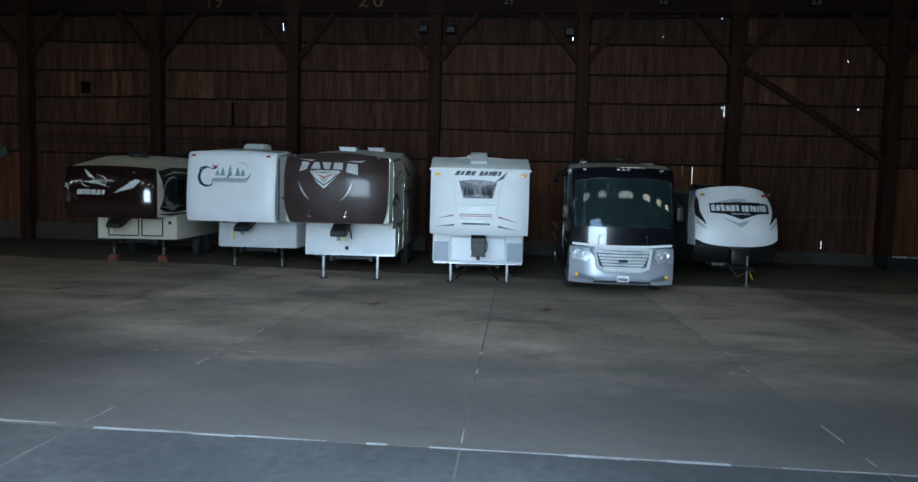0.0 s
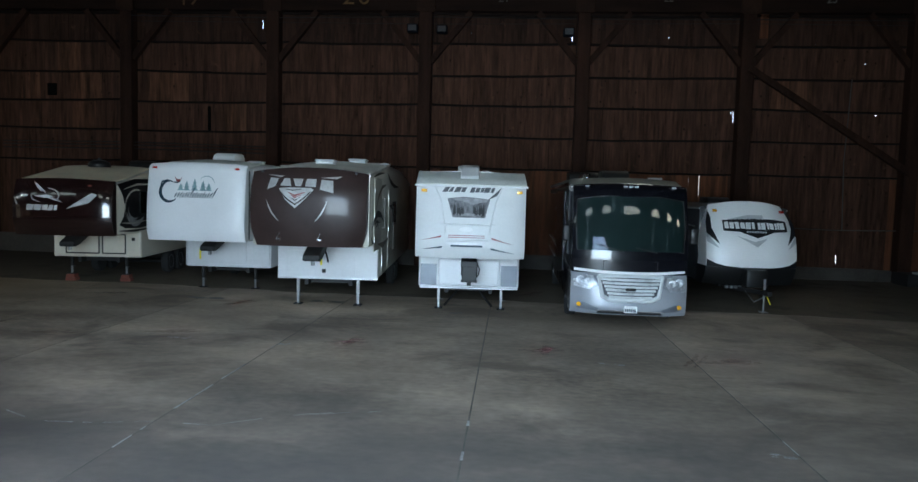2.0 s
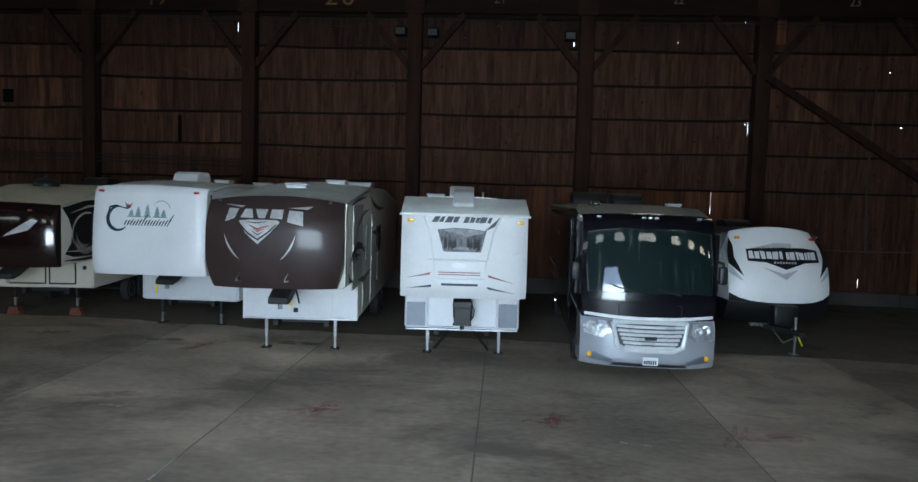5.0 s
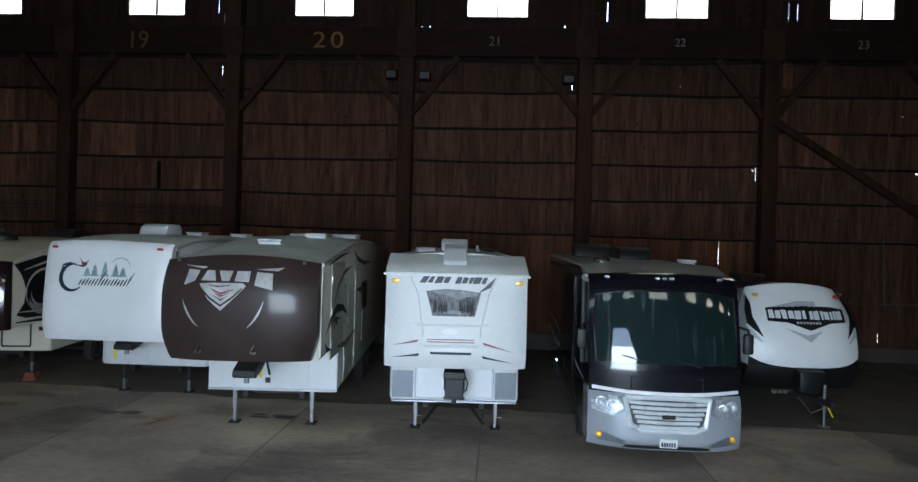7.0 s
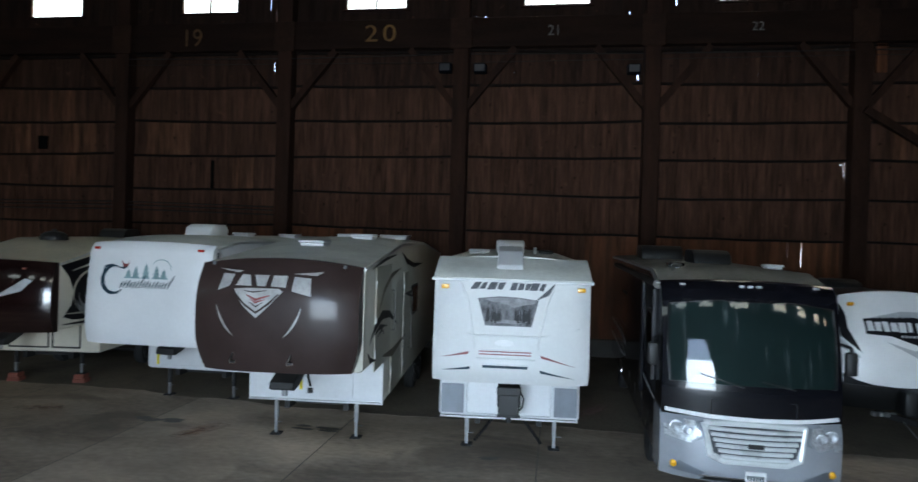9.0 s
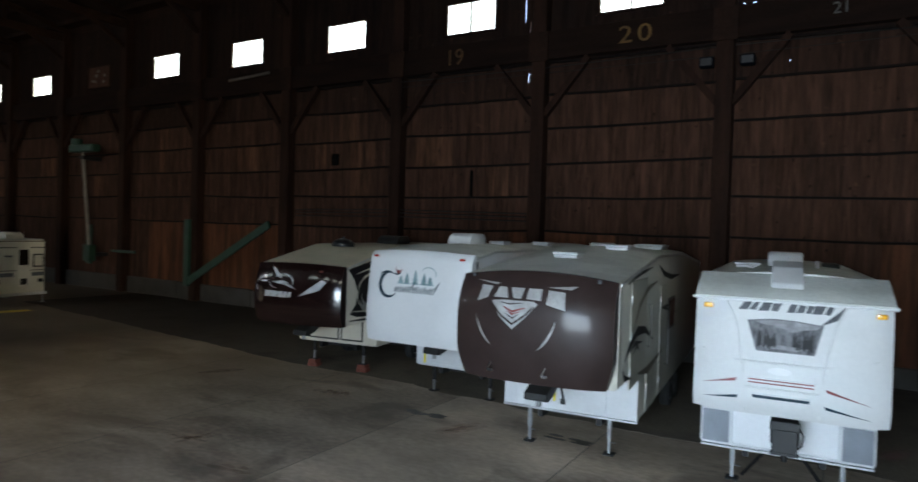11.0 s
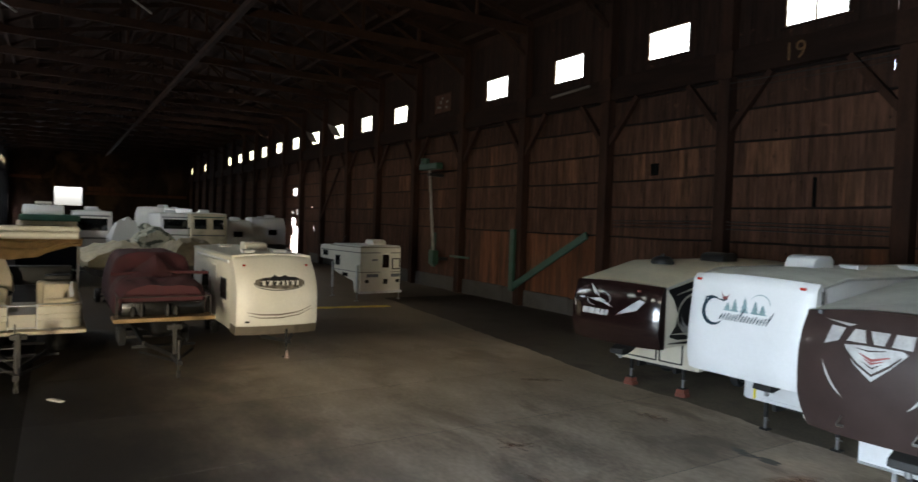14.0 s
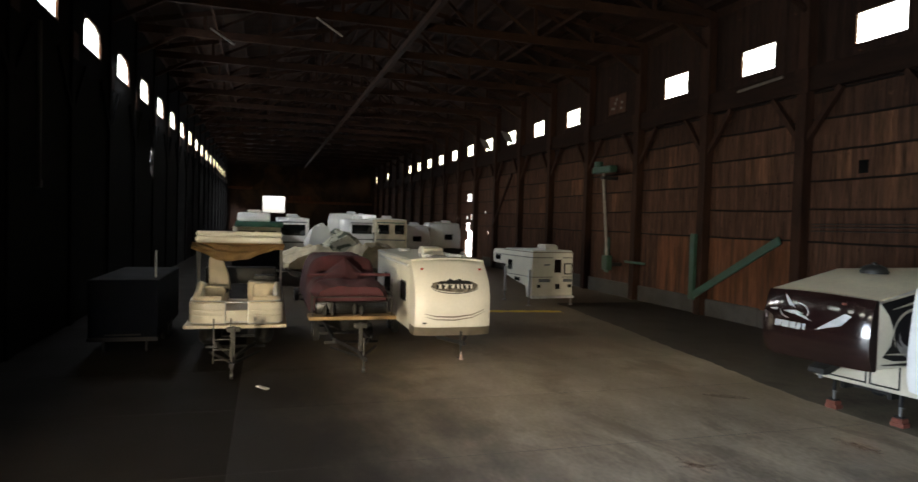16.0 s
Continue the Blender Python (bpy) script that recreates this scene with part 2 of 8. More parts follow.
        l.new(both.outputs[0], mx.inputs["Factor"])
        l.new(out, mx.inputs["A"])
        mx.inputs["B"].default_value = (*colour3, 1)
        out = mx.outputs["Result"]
    l.new(out, b.inputs["Base Color"])
    rr = n.new("ShaderNodeMapRange")
    rr.inputs["To Min"].default_value, rr.inputs["To Max"].default_value = max(rough - 0.12 * (rough + 0.2), 0.02), min(rough + 0.14 * (rough + 0.2), 1)
    l.new(big.outputs["Fac"], rr.inputs["Value"])
    l.new(rr.outputs[0], b.inputs["Roughness"])
    if bump:
        bp = n.new("ShaderNodeBump")
        bp.inputs["Strength"].default_value, bp.inputs["Distance"].default_value = bump, 0.02
        l.new(small.outputs["Fac"], bp.inputs["Height"])
        l.new(bp.outputs[0], b.inputs["Normal"])
    return m


def spray_mat(name, colour):
    """Thin sprayed paint, worn through in specks."""
    m = mat(name, colour, 0.7, var=0.3, scale=6, fine=50)
    n, l = m.node_tree.nodes, m.node_tree.links
    geo, nz, mr, t, x = n.new("ShaderNodeNewGeometry"), n.new("ShaderNodeTexNoise"), n.new("ShaderNodeMapRange"), n.new("ShaderNodeBsdfTransparent"), n.new("ShaderNodeMixShader")
    nz.inputs["Scale"].default_value, nz.inputs["Detail"].default_value, nz.inputs["Roughness"].default_value = 5.0, 8.0, 0.75
    mr.inputs["From Min"].default_value, mr.inputs["From Max"].default_value, mr.inputs["To Max"].default_value = 0.36, 0.74, 0.50
    l.new(geo.outputs["Position"], nz.inputs["Vector"])
    l.new(nz.outputs["Fac"], mr.inputs["Value"])
    l.new(mr.outputs[0], x.inputs[0])
    l.new(t.outputs[0], x.inputs[1])
    l.new(n["Principled BSDF"].outputs[0], x.inputs[2])
    l.new(x.outputs[0], n["Material Output"].inputs[0])
    return m


def glass_mat(name, tint, gloss=0.05, streaks=0.0):
    m = bpy.data.materials.new(name)
    m.use_nodes = True
    n, l = m.node_tree.nodes, m.node_tree.links
    n.remove(n["Principled BSDF"])
    t, g, f, x = n.new("ShaderNodeBsdfTransparent"), n.new("ShaderNodeBsdfGlossy"), n.new("ShaderNodeLayerWeight"), n.new("ShaderNodeMixShader")
    t.inputs[0].default_value = (*tint, 1)
    g.inputs["Roughness"].default_value = 0.02
    f.inputs["Blend"].default_value = 0.5
    k = n.new("ShaderNodeMath")
    k.operation = "POWER"
    k.inputs[1].default_value = 4.0
    j = n.new("ShaderNodeMath")
    j.operation = "MULTIPLY_ADD"
    j.inputs[1].default_value, j.inputs[2].default_value = 0.3, gloss
    if streaks:
        # dried runs of dirt down the glass
        geo, mp, nz, mr, d, y = n.new("ShaderNodeNewGeometry"), n.new("ShaderNodeMapping"), n.new("ShaderNodeTexNoise"), n.new("ShaderNodeMapRange"), n.new("ShaderNodeBsdfDiffuse"), n.new("ShaderNodeMixShader")
        mp.inputs["Scale"].default_value = (16, 3, 1.3)
        nz.inputs["Scale"].default_value, nz.inputs["Detail"].default_value = 1.0, 4.0
        mr.inputs["From Min"].default_value, mr.inputs["From Max"].default_value, mr.inputs["To Min"].default_value, mr.inputs["To Max"].default_value = 0.58, 0.80, 0.006, streaks
        d.inputs[0].default_value = (0.45, 0.52, 0.52, 1)
        l.new(geo.outputs["Position"], mp.inputs["Vector"])
        l.new(mp.outputs[0], nz.inputs["Vector"])
        l.new(nz.outputs["Fac"], mr.inputs["Value"])
        l.new(mr.outputs[0], y.inputs[0])
        l.new(t.outputs[0], y.inputs[1])
        l.new(d.outputs[0], y.inputs[2])
        t = y
    l.new(f.outputs["Facing"], k.inputs[0])
    l.new(k.outputs[0], j.inputs[0])
    l.new(j.outputs[0], x.inputs[0])
    l.new(t.outputs[0], x.inputs[1])
    l.new(g.outputs[0], x.inputs[2])
    l.new(x.outputs[0], n["Material Output"].inputs[0])
    return m


# the near-black and far-west layers put shade into the floor's own colour
M_concrete = mat("concrete_floor", (0.475, 0.386, 0.295), 0.68, var=0.38, scale=0.5, fine=9, bump=0.12, dirt=(0.180, 0.150, 0.118), dirt_amount=0.72, dirt_scale=0.3, dirt_edge=(0.38, 0.68), piece=0.26, stretch=(0.7, 1.15, 1), spots=((0.135, 0.112, 0.092), 0.42, 0.525, 0.625, 0.66), dirt_shade=(((0.112, 0.104, 0.098), 40.0, 45.0, 6.2, 11.6, 0.86), ((0.42, 0.295, 0.150), -14.0, -6.0, 40.0, 45.0, 0.40), ((0.014, 0.011, 0.008), -6.5, -1.5, 6.0, 12.0, 1.0), ((0.085, 0.064, 0.045), -21.0, -14.0, 40.0, 45.0, 0.75)), spec=0.2)
M_apron = mat("old_asphalt", (0.190, 0.160, 0.122), 0.8, dirt=(0.062, 0.055, 0.046), dirt_amount=0.8, dirt_scale=0.5, var=0.35, scale=0.5, fine=14, bump=0.2, spec=0.12, dirt_shade=(((0.050, 0.040, 0.030), -20.0, -8.0, 40.0, 45.0, 0.8),))
M_paving = mat("dark_worn_paving", (0.115, 0.116, 0.112), 0.8, var=0.3, scale=0.5, fine=10, bump=0.15, dirt=(0.06, 0.062, 0.064), dirt_amount=0.7, dirt_scale=0.4, dirt_edge=(0.42, 0.62), dirt_shade=(((0.012, 0.0095, 0.007), -6.0, -1.0, 40, 50, 1.0),), spec=0.08)
M_seal = mat("joint_sealant", (0.45, 0.45, 0.43), 0.8, var=0.5, scale=1.5, fine=20, bump=0.3)
M_joint = mat("joint_dirt", (0.15, 0.14, 0.12), 0.9, var=0.3, scale=2, dirt_shade=(((0.012, 0.0095, 0.007), -6.0, -1.0, 6.0, 12.0, 1.0),))
M_stem = mat("stem_wall_concrete", (0.050, 0.043, 0.035), 0.85, var=0.3, scale=0.8, fine=12, bump=0.25, dirt=(0.07, 0.065, 0.06), dirt_amount=0.7)
PLANK = dict(spec=0.12, rough=0.85, tint=(0.076, 0.037, 0.024), knots=0.8, var=0.40, scale=1.6, fine=22, bump=0.25, stretch=(7, 7, 0.7), dirt=(0.022, 0.014, 0.011), dirt_amount=0.6, dirt_scale=0.55, spots=((0.14, 0.07, 0.04), 3.0, 0.64, 0.74, 0.5))
M_plank = mat("weathered_redwood", (0.059, 0.0275, 0.0165), piece=0.2, **PLANK)
M_plank_far = mat("weathered_redwood_boards", (0.059, 0.0275, 0.0165), piece=-0.2, **PLANK)
# a darker board row below the header beams
M_darker_plank = mat("darker_redwood_boards", (0.034, 0.0165, 0.0105), piece=-0.25, **{**PLANK, "tint": (0.048, 0.024, 0.016)})
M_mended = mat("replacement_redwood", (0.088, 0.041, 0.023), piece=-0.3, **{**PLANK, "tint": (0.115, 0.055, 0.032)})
# shade below the roof put into the colour of the top boards
M_upper = mat("shaded_upper_boards", (0.016, 0.009, 0.0065), piece=-0.25, **{**PLANK, "tint": (0.024, 0.012, 0.008)})
# the lighter brown patches paint warm light onto the dark end wall
M_west = mat("dark_end_boards", (0.030, 0.017, 0.012), 0.9, var=0.5, scale=0.5, fine=3, bump=0.2, stretch=(1, 1, 0.5), spec=0.1, spots=((0.10, 0.055, 0.028), 0.22, 0.54, 0.66, 0.7))
M_orange = mat("newer_fir_boards", (0.118, 0.046, 0.022), 0.7, dirt=(0.035, 0.02, 0.013), dirt_amount=0.7, dirt_scale=0.5, var=0.4, scale=1.2, fine=14, bump=0.2, stretch=(6, 6, 0.6), piece=-0.25, spec=0.12)
# header timber coloured darker, again with the high shade painted in
M_header = mat("shaded_header_timber", (0.018, 0.009, 0.006), 0.85, var=0.4, scale=1.0, fine=12, bump=0.25, stretch=(0.5, 3, 3), spec=0.12)
M_timber = mat("dark_timber", (0.030, 0.014, 0.009), 0.8, var=0.4, scale=1.0, fine=12, bump=0.25, stretch=(3, 3, 0.5), spec=0.12)
M_girt = mat("girt_timber", (0.012, 0.008, 0.0065), 0.85, var=0.35, scale=1.0, fine=10, bump=0.2, spec=0.12)
M_truss = mat("truss_timber", (0.028, 0.0135, 0.0085), 0.8, var=0.4, scale=0.8, fine=10, bump=0.2, spec=0.12)
M_deck = mat("roof_deck_boards", (0.030, 0.016, 0.011), 0.85, var=0.45, scale=0.5, fine=5, bump=0.2, stretch=(2.5, 0.4, 1), spec=0.12)
# near-black: the shade of the unlit south side sits in this colour
M_dark_wall = mat("near_black_boards", (0.0045, 0.0042, 0.0040), 0.95, var=0.35, scale=1, fine=9, bump=0.2, spec=0.03)
M_yellow_paint = mat("yellow_paint", (0.175, 0.088, 0.014), 0.6, var=0.45, scale=4, fine=30)
M_faded_yellow = mat("faded_yellow_paint", (0.100, 0.047, 0.011), 0.7, var=0.45, scale=5, fine=30)
M_grey_paint = mat("faded_grey_paint", (0.15, 0.14, 0.125), 0.7, var=0.35, scale=4, fine=30)
M_floor_yellow = mat("floor_line_paint", (0.90, 0.50, 0.02), 0.6, var=0.35, scale=2, fine=20)
M_red_spray = spray_mat("orange_red_spray_paint", (0.72, 0.25, 0.12))
M_pink_spray = spray_mat("pink_red_spray_paint", (0.74, 0.23, 0.24))
M_green = mat("green_steel_paint", (0.022, 0.060, 0.038), 0.5, var=0.3, scale=2, fine=25)
M_white_gel = mat("white_gelcoat", (0.70, 0.71, 0.72), 0.42, var=0.05, scale=1.2, fine=18, bump=0.01, coat=0.12, coat_rough=0.22)
M_satin_white = mat("satin_white_gelcoat", (0.66, 0.665, 0.66), 0.52, var=0.06, scale=1.2, fine=18, bump=0.01, spec=0.3)
M_white_alu = mat("white_aluminium_skin", (0.61, 0.62, 0.63), 0.38, var=0.07, scale=1.0, fine=12, bump=0.02)
M_cream = mat("cream_gelcoat", (0.62, 0.58, 0.48), 0.35, var=0.07, scale=1.0, fine=14, bump=0.01, coat=0.15)
M_ivory = mat("ivory_skin", (0.71, 0.69, 0.61), 0.4, var=0.08, scale=0.9, fine=12, bump=0.02)
M_champagne = mat("champagne_gelcoat", (0.58, 0.57, 0.49), 0.3, var=0.08, scale=0.9, fine=14, bump=0.01, coat=0.2)
M_roof = mat("roof_membrane", (0.72, 0.74, 0.70), 0.7, var=0.14, scale=1.0, fine=16, bump=0.05, dirt=(0.38, 0.38, 0.34), dirt_amount=0.5)
M_roof_tan = mat("tan_roof_membrane", (0.62, 0.57, 0.43), 0.7, var=0.14, scale=1.0, fine=16, bump=0.05)
M_brown_cap = mat("brown_gelcoat", (0.034, 0.0215, 0.0195), 0.40, var=0.16, scale=2.2, fine=2.6, bump=0.24, coat=0.24, coat_rough=0.10, spec=0.2)
M_dull_silver = mat("dull_silver_vinyl", (0.36, 0.355, 0.35), 0.4, metal=0.1, var=0.25, scale=6, fine=30, bump=0.0)
M_grille = mat("bright_silver_paint", (0.66, 0.68, 0.68), 0.28, metal=0.1, var=0.08, scale=3, fine=30, bump=0.0, coat=0.3)
M_jay_cap = mat("dark_maroon_gelcoat", (0.0145, 0.0062, 0.0056), 0.15, var=0.1, scale=1.2, fine=16, bump=0.005, coat=0.7)
M_black_paint = mat("black_coach_paint", (0.006, 0.006, 0.0085), 0.22, var=0.1, scale=1.5, fine=20, bump=0.004, coat=0.7, coat_rough=0.03, spec=0.3)
M_black_plastic = mat("black_plastic", (0.007, 0.007, 0.007), 0.5, var=0.2, scale=3, fine=40)
M_hull_black = mat("glossy_black_hull", (0.006, 0.006, 0.006), 0.25, var=0.2, scale=2, fine=20, bump=0.02, coat=0.3)
M_charcoal = mat("charcoal_side_skin", (0.045, 0.045, 0.048), 0.35, var=0.15, scale=1.2, fine=18, bump=0.01)
M_silver = mat("silver_bumper_paint", (0.44, 0.46, 0.50), 0.25, metal=0.35, var=0.06, scale=1.5, fine=20, bump=0.005, coat=0.5)
M_chrome = mat("chrome", (0.72, 0.73, 0.74), 0.14, metal=1.0, var=0.05, scale=3, fine=30, bump=0.005)
M_alu = mat("brushed_aluminium", (0.55, 0.56, 0.57), 0.35, metal=0.9, var=0.1, scale=3, fine=40, bump=0.01)
M_steel = mat("galvanised_steel", (0.30, 0.305, 0.31), 0.42, metal=0.7, var=0.2, scale=4, fine=40, bump=0.03)
M_frame = mat("black_chassis_steel", (0.016, 0.015, 0.015), 0.6, metal=0.2, var=0.3, scale=4, fine=40, bump=0.03)
M_rubber = mat("tyre_rubber", (0.018, 0.018, 0.018), 0.85, var=0.2, scale=5, fine=60, bump=0.1)
M_window = mat("dark_tinted_glass", (0.008, 0.010, 0.010), 0.05, var=0.1, scale=2, fine=20, bump=0.0, coat=0.6)
M_shade = mat("green_sunshade_fabric", (0.030, 0.052, 0.050), 0.6, var=0.25, scale=1.5, fine=25, bump=0.05)
M_grey_panel = mat("grey_diamond_panel", (0.17, 0.185, 0.21), 0.4, metal=0.4, var=0.12, scale=4, fine=60, bump=0.25)
M_silver_decal = mat("silver_vinyl", (0.55, 0.56, 0.57), 0.35, metal=0.2, var=0.15, scale=4, fine=30, bump=0.0)
M_grey_decal = mat("grey_vinyl", (0.085, 0.09, 0.10), 0.5, var=0.3, scale=9, fine=40, bump=0.0, spec=0.2)
M_teal_decal = mat("dark_teal_vinyl", (0.014, 0.035, 0.052), 0.45, var=0.2, scale=5, fine=40, bump=0.0, spec=0.2)
M_pale_print = mat("pale_grey_print", (0.30, 0.30, 0.31), 0.55, var=0.3, scale=8, fine=40, bump=0.0, spec=0.2)
M_pine_decal = mat("pale_teal_vinyl", (0.20, 0.31, 0.33), 0.45, var=0.25, scale=5, fine=40, bump=0.0)
M_black_decal = mat("black_vinyl", (0.010, 0.010, 0.012), 0.45, var=0.2, scale=5, fine=40, bump=0.0, spec=0.2)
M_white_decal = mat("white_vinyl", (0.75, 0.75, 0.75), 0.4, var=0.06, scale=5, fine=40, bump=0.0)
M_red_decal = mat("dark_red_vinyl", (0.20, 0.04, 0.038), 0.45, var=0.3, scale=5, fine=40, bump=0.0)
M_picture = mat("grey_landscape_print", (0.045, 0.048, 0.054), 0.6, var=0.6, scale=9, fine=26, bump=0.0, spec=0.1, tint=(0.17, 0.17, 0.18), stretch=(1.6, 1, 0.8))
M_amber = mat("amber_lens", (0.85, 0.42, 0.02), 0.25, var=0.08, scale=8, fine=60, bump=0.02, coat=0.3)
M_red_lens = mat("red_lens", (0.42, 0.03, 0.02), 0.25, var=0.08, scale=8, fine=60, bump=0.02, coat=0.3)
M_clear_lens = mat("headlamp_reflector", (0.62, 0.64, 0.67), 0.32, metal=0.6, var=0.35, scale=22, fine=60, bump=0.3)
M_yellow_tag = mat("yellow_plastic", (0.80, 0.68, 0.03), 0.45, var=0.08, scale=8, fine=60)
M_block_red = mat("red_oxide_block", (0.17, 0.05, 0.032), 0.75, var=0.25, scale=6, fine=40)
M_maroon = mat("maroon_canvas", (0.060, 0.013, 0.018), 0.85, var=0.25, scale=2.0, fine=30, bump=0.15)
M_tan = mat("tan_canvas", (0.36, 0.23, 0.10), 0.85, var=0.25, scale=2.5, fine=30, bump=0.15)
M_beige_cover = mat("beige_tarpaulin", (0.55, 0.49, 0.35), 0.8, var=0.3, scale=1.5, fine=20, bump=0.15)
M_vinyl_seat = mat("cream_vinyl", (0.58, 0.50, 0.36), 0.5, var=0.1, scale=3, fine=30, bump=0.05)
M_wood_dark = mat("varnished_plank", (0.26, 0.16, 0.07), 0.5, var=0.2, scale=3, fine=30)
M_old_board = mat("bleached_board", (0.115, 0.095, 0.075), 0.8, var=0.4, scale=3, fine=30)
# near-black: the dark corner's shade is put into the sheet colour
M_dark_box = mat("near_black_sheet", (0.006, 0.0075, 0.0115), 0.8, spec=0.05, var=0.2, scale=0.9, fine=14, bump=0.03)
M_green_canvas = mat("green_canvas", (0.03, 0.10, 0.07), 0.8, var=0.2, scale=2, fine=30)
M_paper = mat("crumpled_paper", (0.62, 0.60, 0.55), 0.8, var=0.15, scale=8, fine=50, bump=0.2)
M_ground = mat("outside_ground", (0.15, 0.138, 0.12), 0.9, var=0.3, scale=0.4, fine=6, bump=0.2)
# warm tint added to the panes to warm the daylight they let in
M_pane = glass_mat("warm_tinted_glass", (0.95, 0.87, 0.68))
M_windscreen = glass_mat("tinted_windscreen", (0.40, 0.48, 0.47), 0.06, 0.22)
M_pink = mat("faded_pink_plastic", (0.68, 0.47, 0.39), 0.5, var=0.15, scale=6, fine=40)
M_tan_cover = mat("dull_tan_tarpaulin", (0.36, 0.31, 0.21), 0.85, var=0.3, scale=2.0, fine=30, bump=0.15)
M_gloss_white = mat("glossy_white_gelcoat", (0.87, 0.87, 0.86), 0.36, var=0.04, scale=1.2, fine=18, bump=0.004, coat=0.25, coat_rough=0.16)
M_roof_dusty = mat("dusty_coach_roof", (0.26, 0.245, 0.205), 0.7, var=0.25, scale=1.0, fine=16, bump=0.04, spec=0.2)
M_emblem = mat("mottled_brown_vinyl", (0.16, 0.14, 0.11), 0.5, var=0.6, scale=9, fine=30, bump=0.0, spec=0.2)
M_guard = mat("dull_tan_metal", (0.16, 0.135, 0.10), 0.5, metal=0.2, var=0.15, scale=3, fine=30)
M_camo = mat("mottled_green_tarpaulin", (0.56, 0.55, 0.44), 0.8, var=0.3, scale=1.5, fine=20, bump=0.15, spots=((0.05, 0.065, 0.045), 1.5, 0.50, 0.54, 0.95))
M_pole = mat("weathered_pale_pole", (0.24, 0.22, 0.19), 0.7, var=0.35, scale=3, fine=30)
M_dull_steel = mat("dull_steel", (0.045, 0.043, 0.040), 0.5, metal=0.4, var=0.25, scale=4, fine=40)
M_stain = mat("oil_stain", (0.085, 0.074, 0.060), 0.45, var=0.4, scale=3, fine=20)
# float colour darkened to hold the shade below the deck
M_float = mat("shaded_float", (0.016, 0.0155, 0.015), 0.6, var=0.3, scale=3, fine=30, spec=0.2)
M_rope = mat("dark_cable", (0.014, 0.012, 0.011), 0.85, var=0.2, scale=6, fine=50)
M_bulb = mat("white_ceramic", (0.6, 0.6, 0.58), 0.4, var=0.1, scale=8, fine=40)


# ---- ground, floor ----
bm = bmesh.new()
box(bm, -2500, 2500, -2500, 2500, -1.0, -0.06)
tagged(part("ground", bm, M_ground), "dusty bare ground outside the storage shed", "ground", kind="structure")

floor = thing("floor", "worn grey concrete slab floor with dark stains and chipped joints", "floor", pose(0, 0, 0), kind="structure")
bm = bmesh.new()
box(bm, END_W, END_E, WALL_S - 0.3, WALL_N + 0.3, -0.055, -0.003)
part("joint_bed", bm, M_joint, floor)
SLAB_X = [-1.43 + 3.76 * i for i in range(-6, 8)]
SLAB_Y = [WALL_S - 0.3, 5.25, 20.0]
APRON_Y = 20.0
for i in range(len(SLAB_X) - 1):
    for a, b in zip(SLAB_Y[:-1], SLAB_Y[1:]):
        bm = bmesh.new()
        box(bm, SLAB_X[i] + 0.011, SLAB_X[i + 1] - 0.011, a + 0.008, b - 0.008, -0.05, 0.0, 0.002, seg=1)
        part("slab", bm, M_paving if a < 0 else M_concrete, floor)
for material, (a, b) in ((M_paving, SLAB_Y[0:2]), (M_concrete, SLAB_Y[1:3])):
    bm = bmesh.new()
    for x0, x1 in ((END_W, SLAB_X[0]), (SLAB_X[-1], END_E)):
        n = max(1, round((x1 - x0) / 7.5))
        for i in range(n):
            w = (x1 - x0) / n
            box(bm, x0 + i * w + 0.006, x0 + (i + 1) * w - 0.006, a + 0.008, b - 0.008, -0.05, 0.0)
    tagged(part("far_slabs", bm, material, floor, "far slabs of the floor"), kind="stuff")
bm = bmesh.new()
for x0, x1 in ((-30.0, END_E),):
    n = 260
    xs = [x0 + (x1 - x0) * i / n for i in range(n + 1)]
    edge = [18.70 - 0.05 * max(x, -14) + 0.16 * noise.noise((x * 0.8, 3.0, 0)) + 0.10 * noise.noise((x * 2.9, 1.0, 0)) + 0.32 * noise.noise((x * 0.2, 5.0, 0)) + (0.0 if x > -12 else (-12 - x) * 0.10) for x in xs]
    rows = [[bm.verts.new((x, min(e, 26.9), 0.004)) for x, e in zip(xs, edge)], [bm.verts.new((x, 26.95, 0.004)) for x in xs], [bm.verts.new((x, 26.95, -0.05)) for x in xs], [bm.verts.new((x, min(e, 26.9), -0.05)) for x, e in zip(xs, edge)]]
    for r0, r1 in zip(rows, rows[1:] + rows[:1]):
        for i in range(n):
            bm.faces.new((r0[i], r0[i + 1], r1[i + 1], r1[i]))
bmesh.ops.remove_doubles(bm, verts=bm.verts, dist=0.0005)
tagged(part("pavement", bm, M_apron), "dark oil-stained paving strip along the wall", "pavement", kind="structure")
bm = bmesh.new()
box(bm, -30.0, -11.0, APRON_Y + 0.014, 22.0, -0.05, 0.0)
part("slab_strip", bm, M_concrete, floor, "outer slabs of the floor")
bm = bmesh.new()
box(bm, END_W, -30.0, APRON_Y + 0.014, 26.95, -0.05, 0.0)
part("far_slab_strip", bm, M_concrete, floor, "far slabs of the floor")

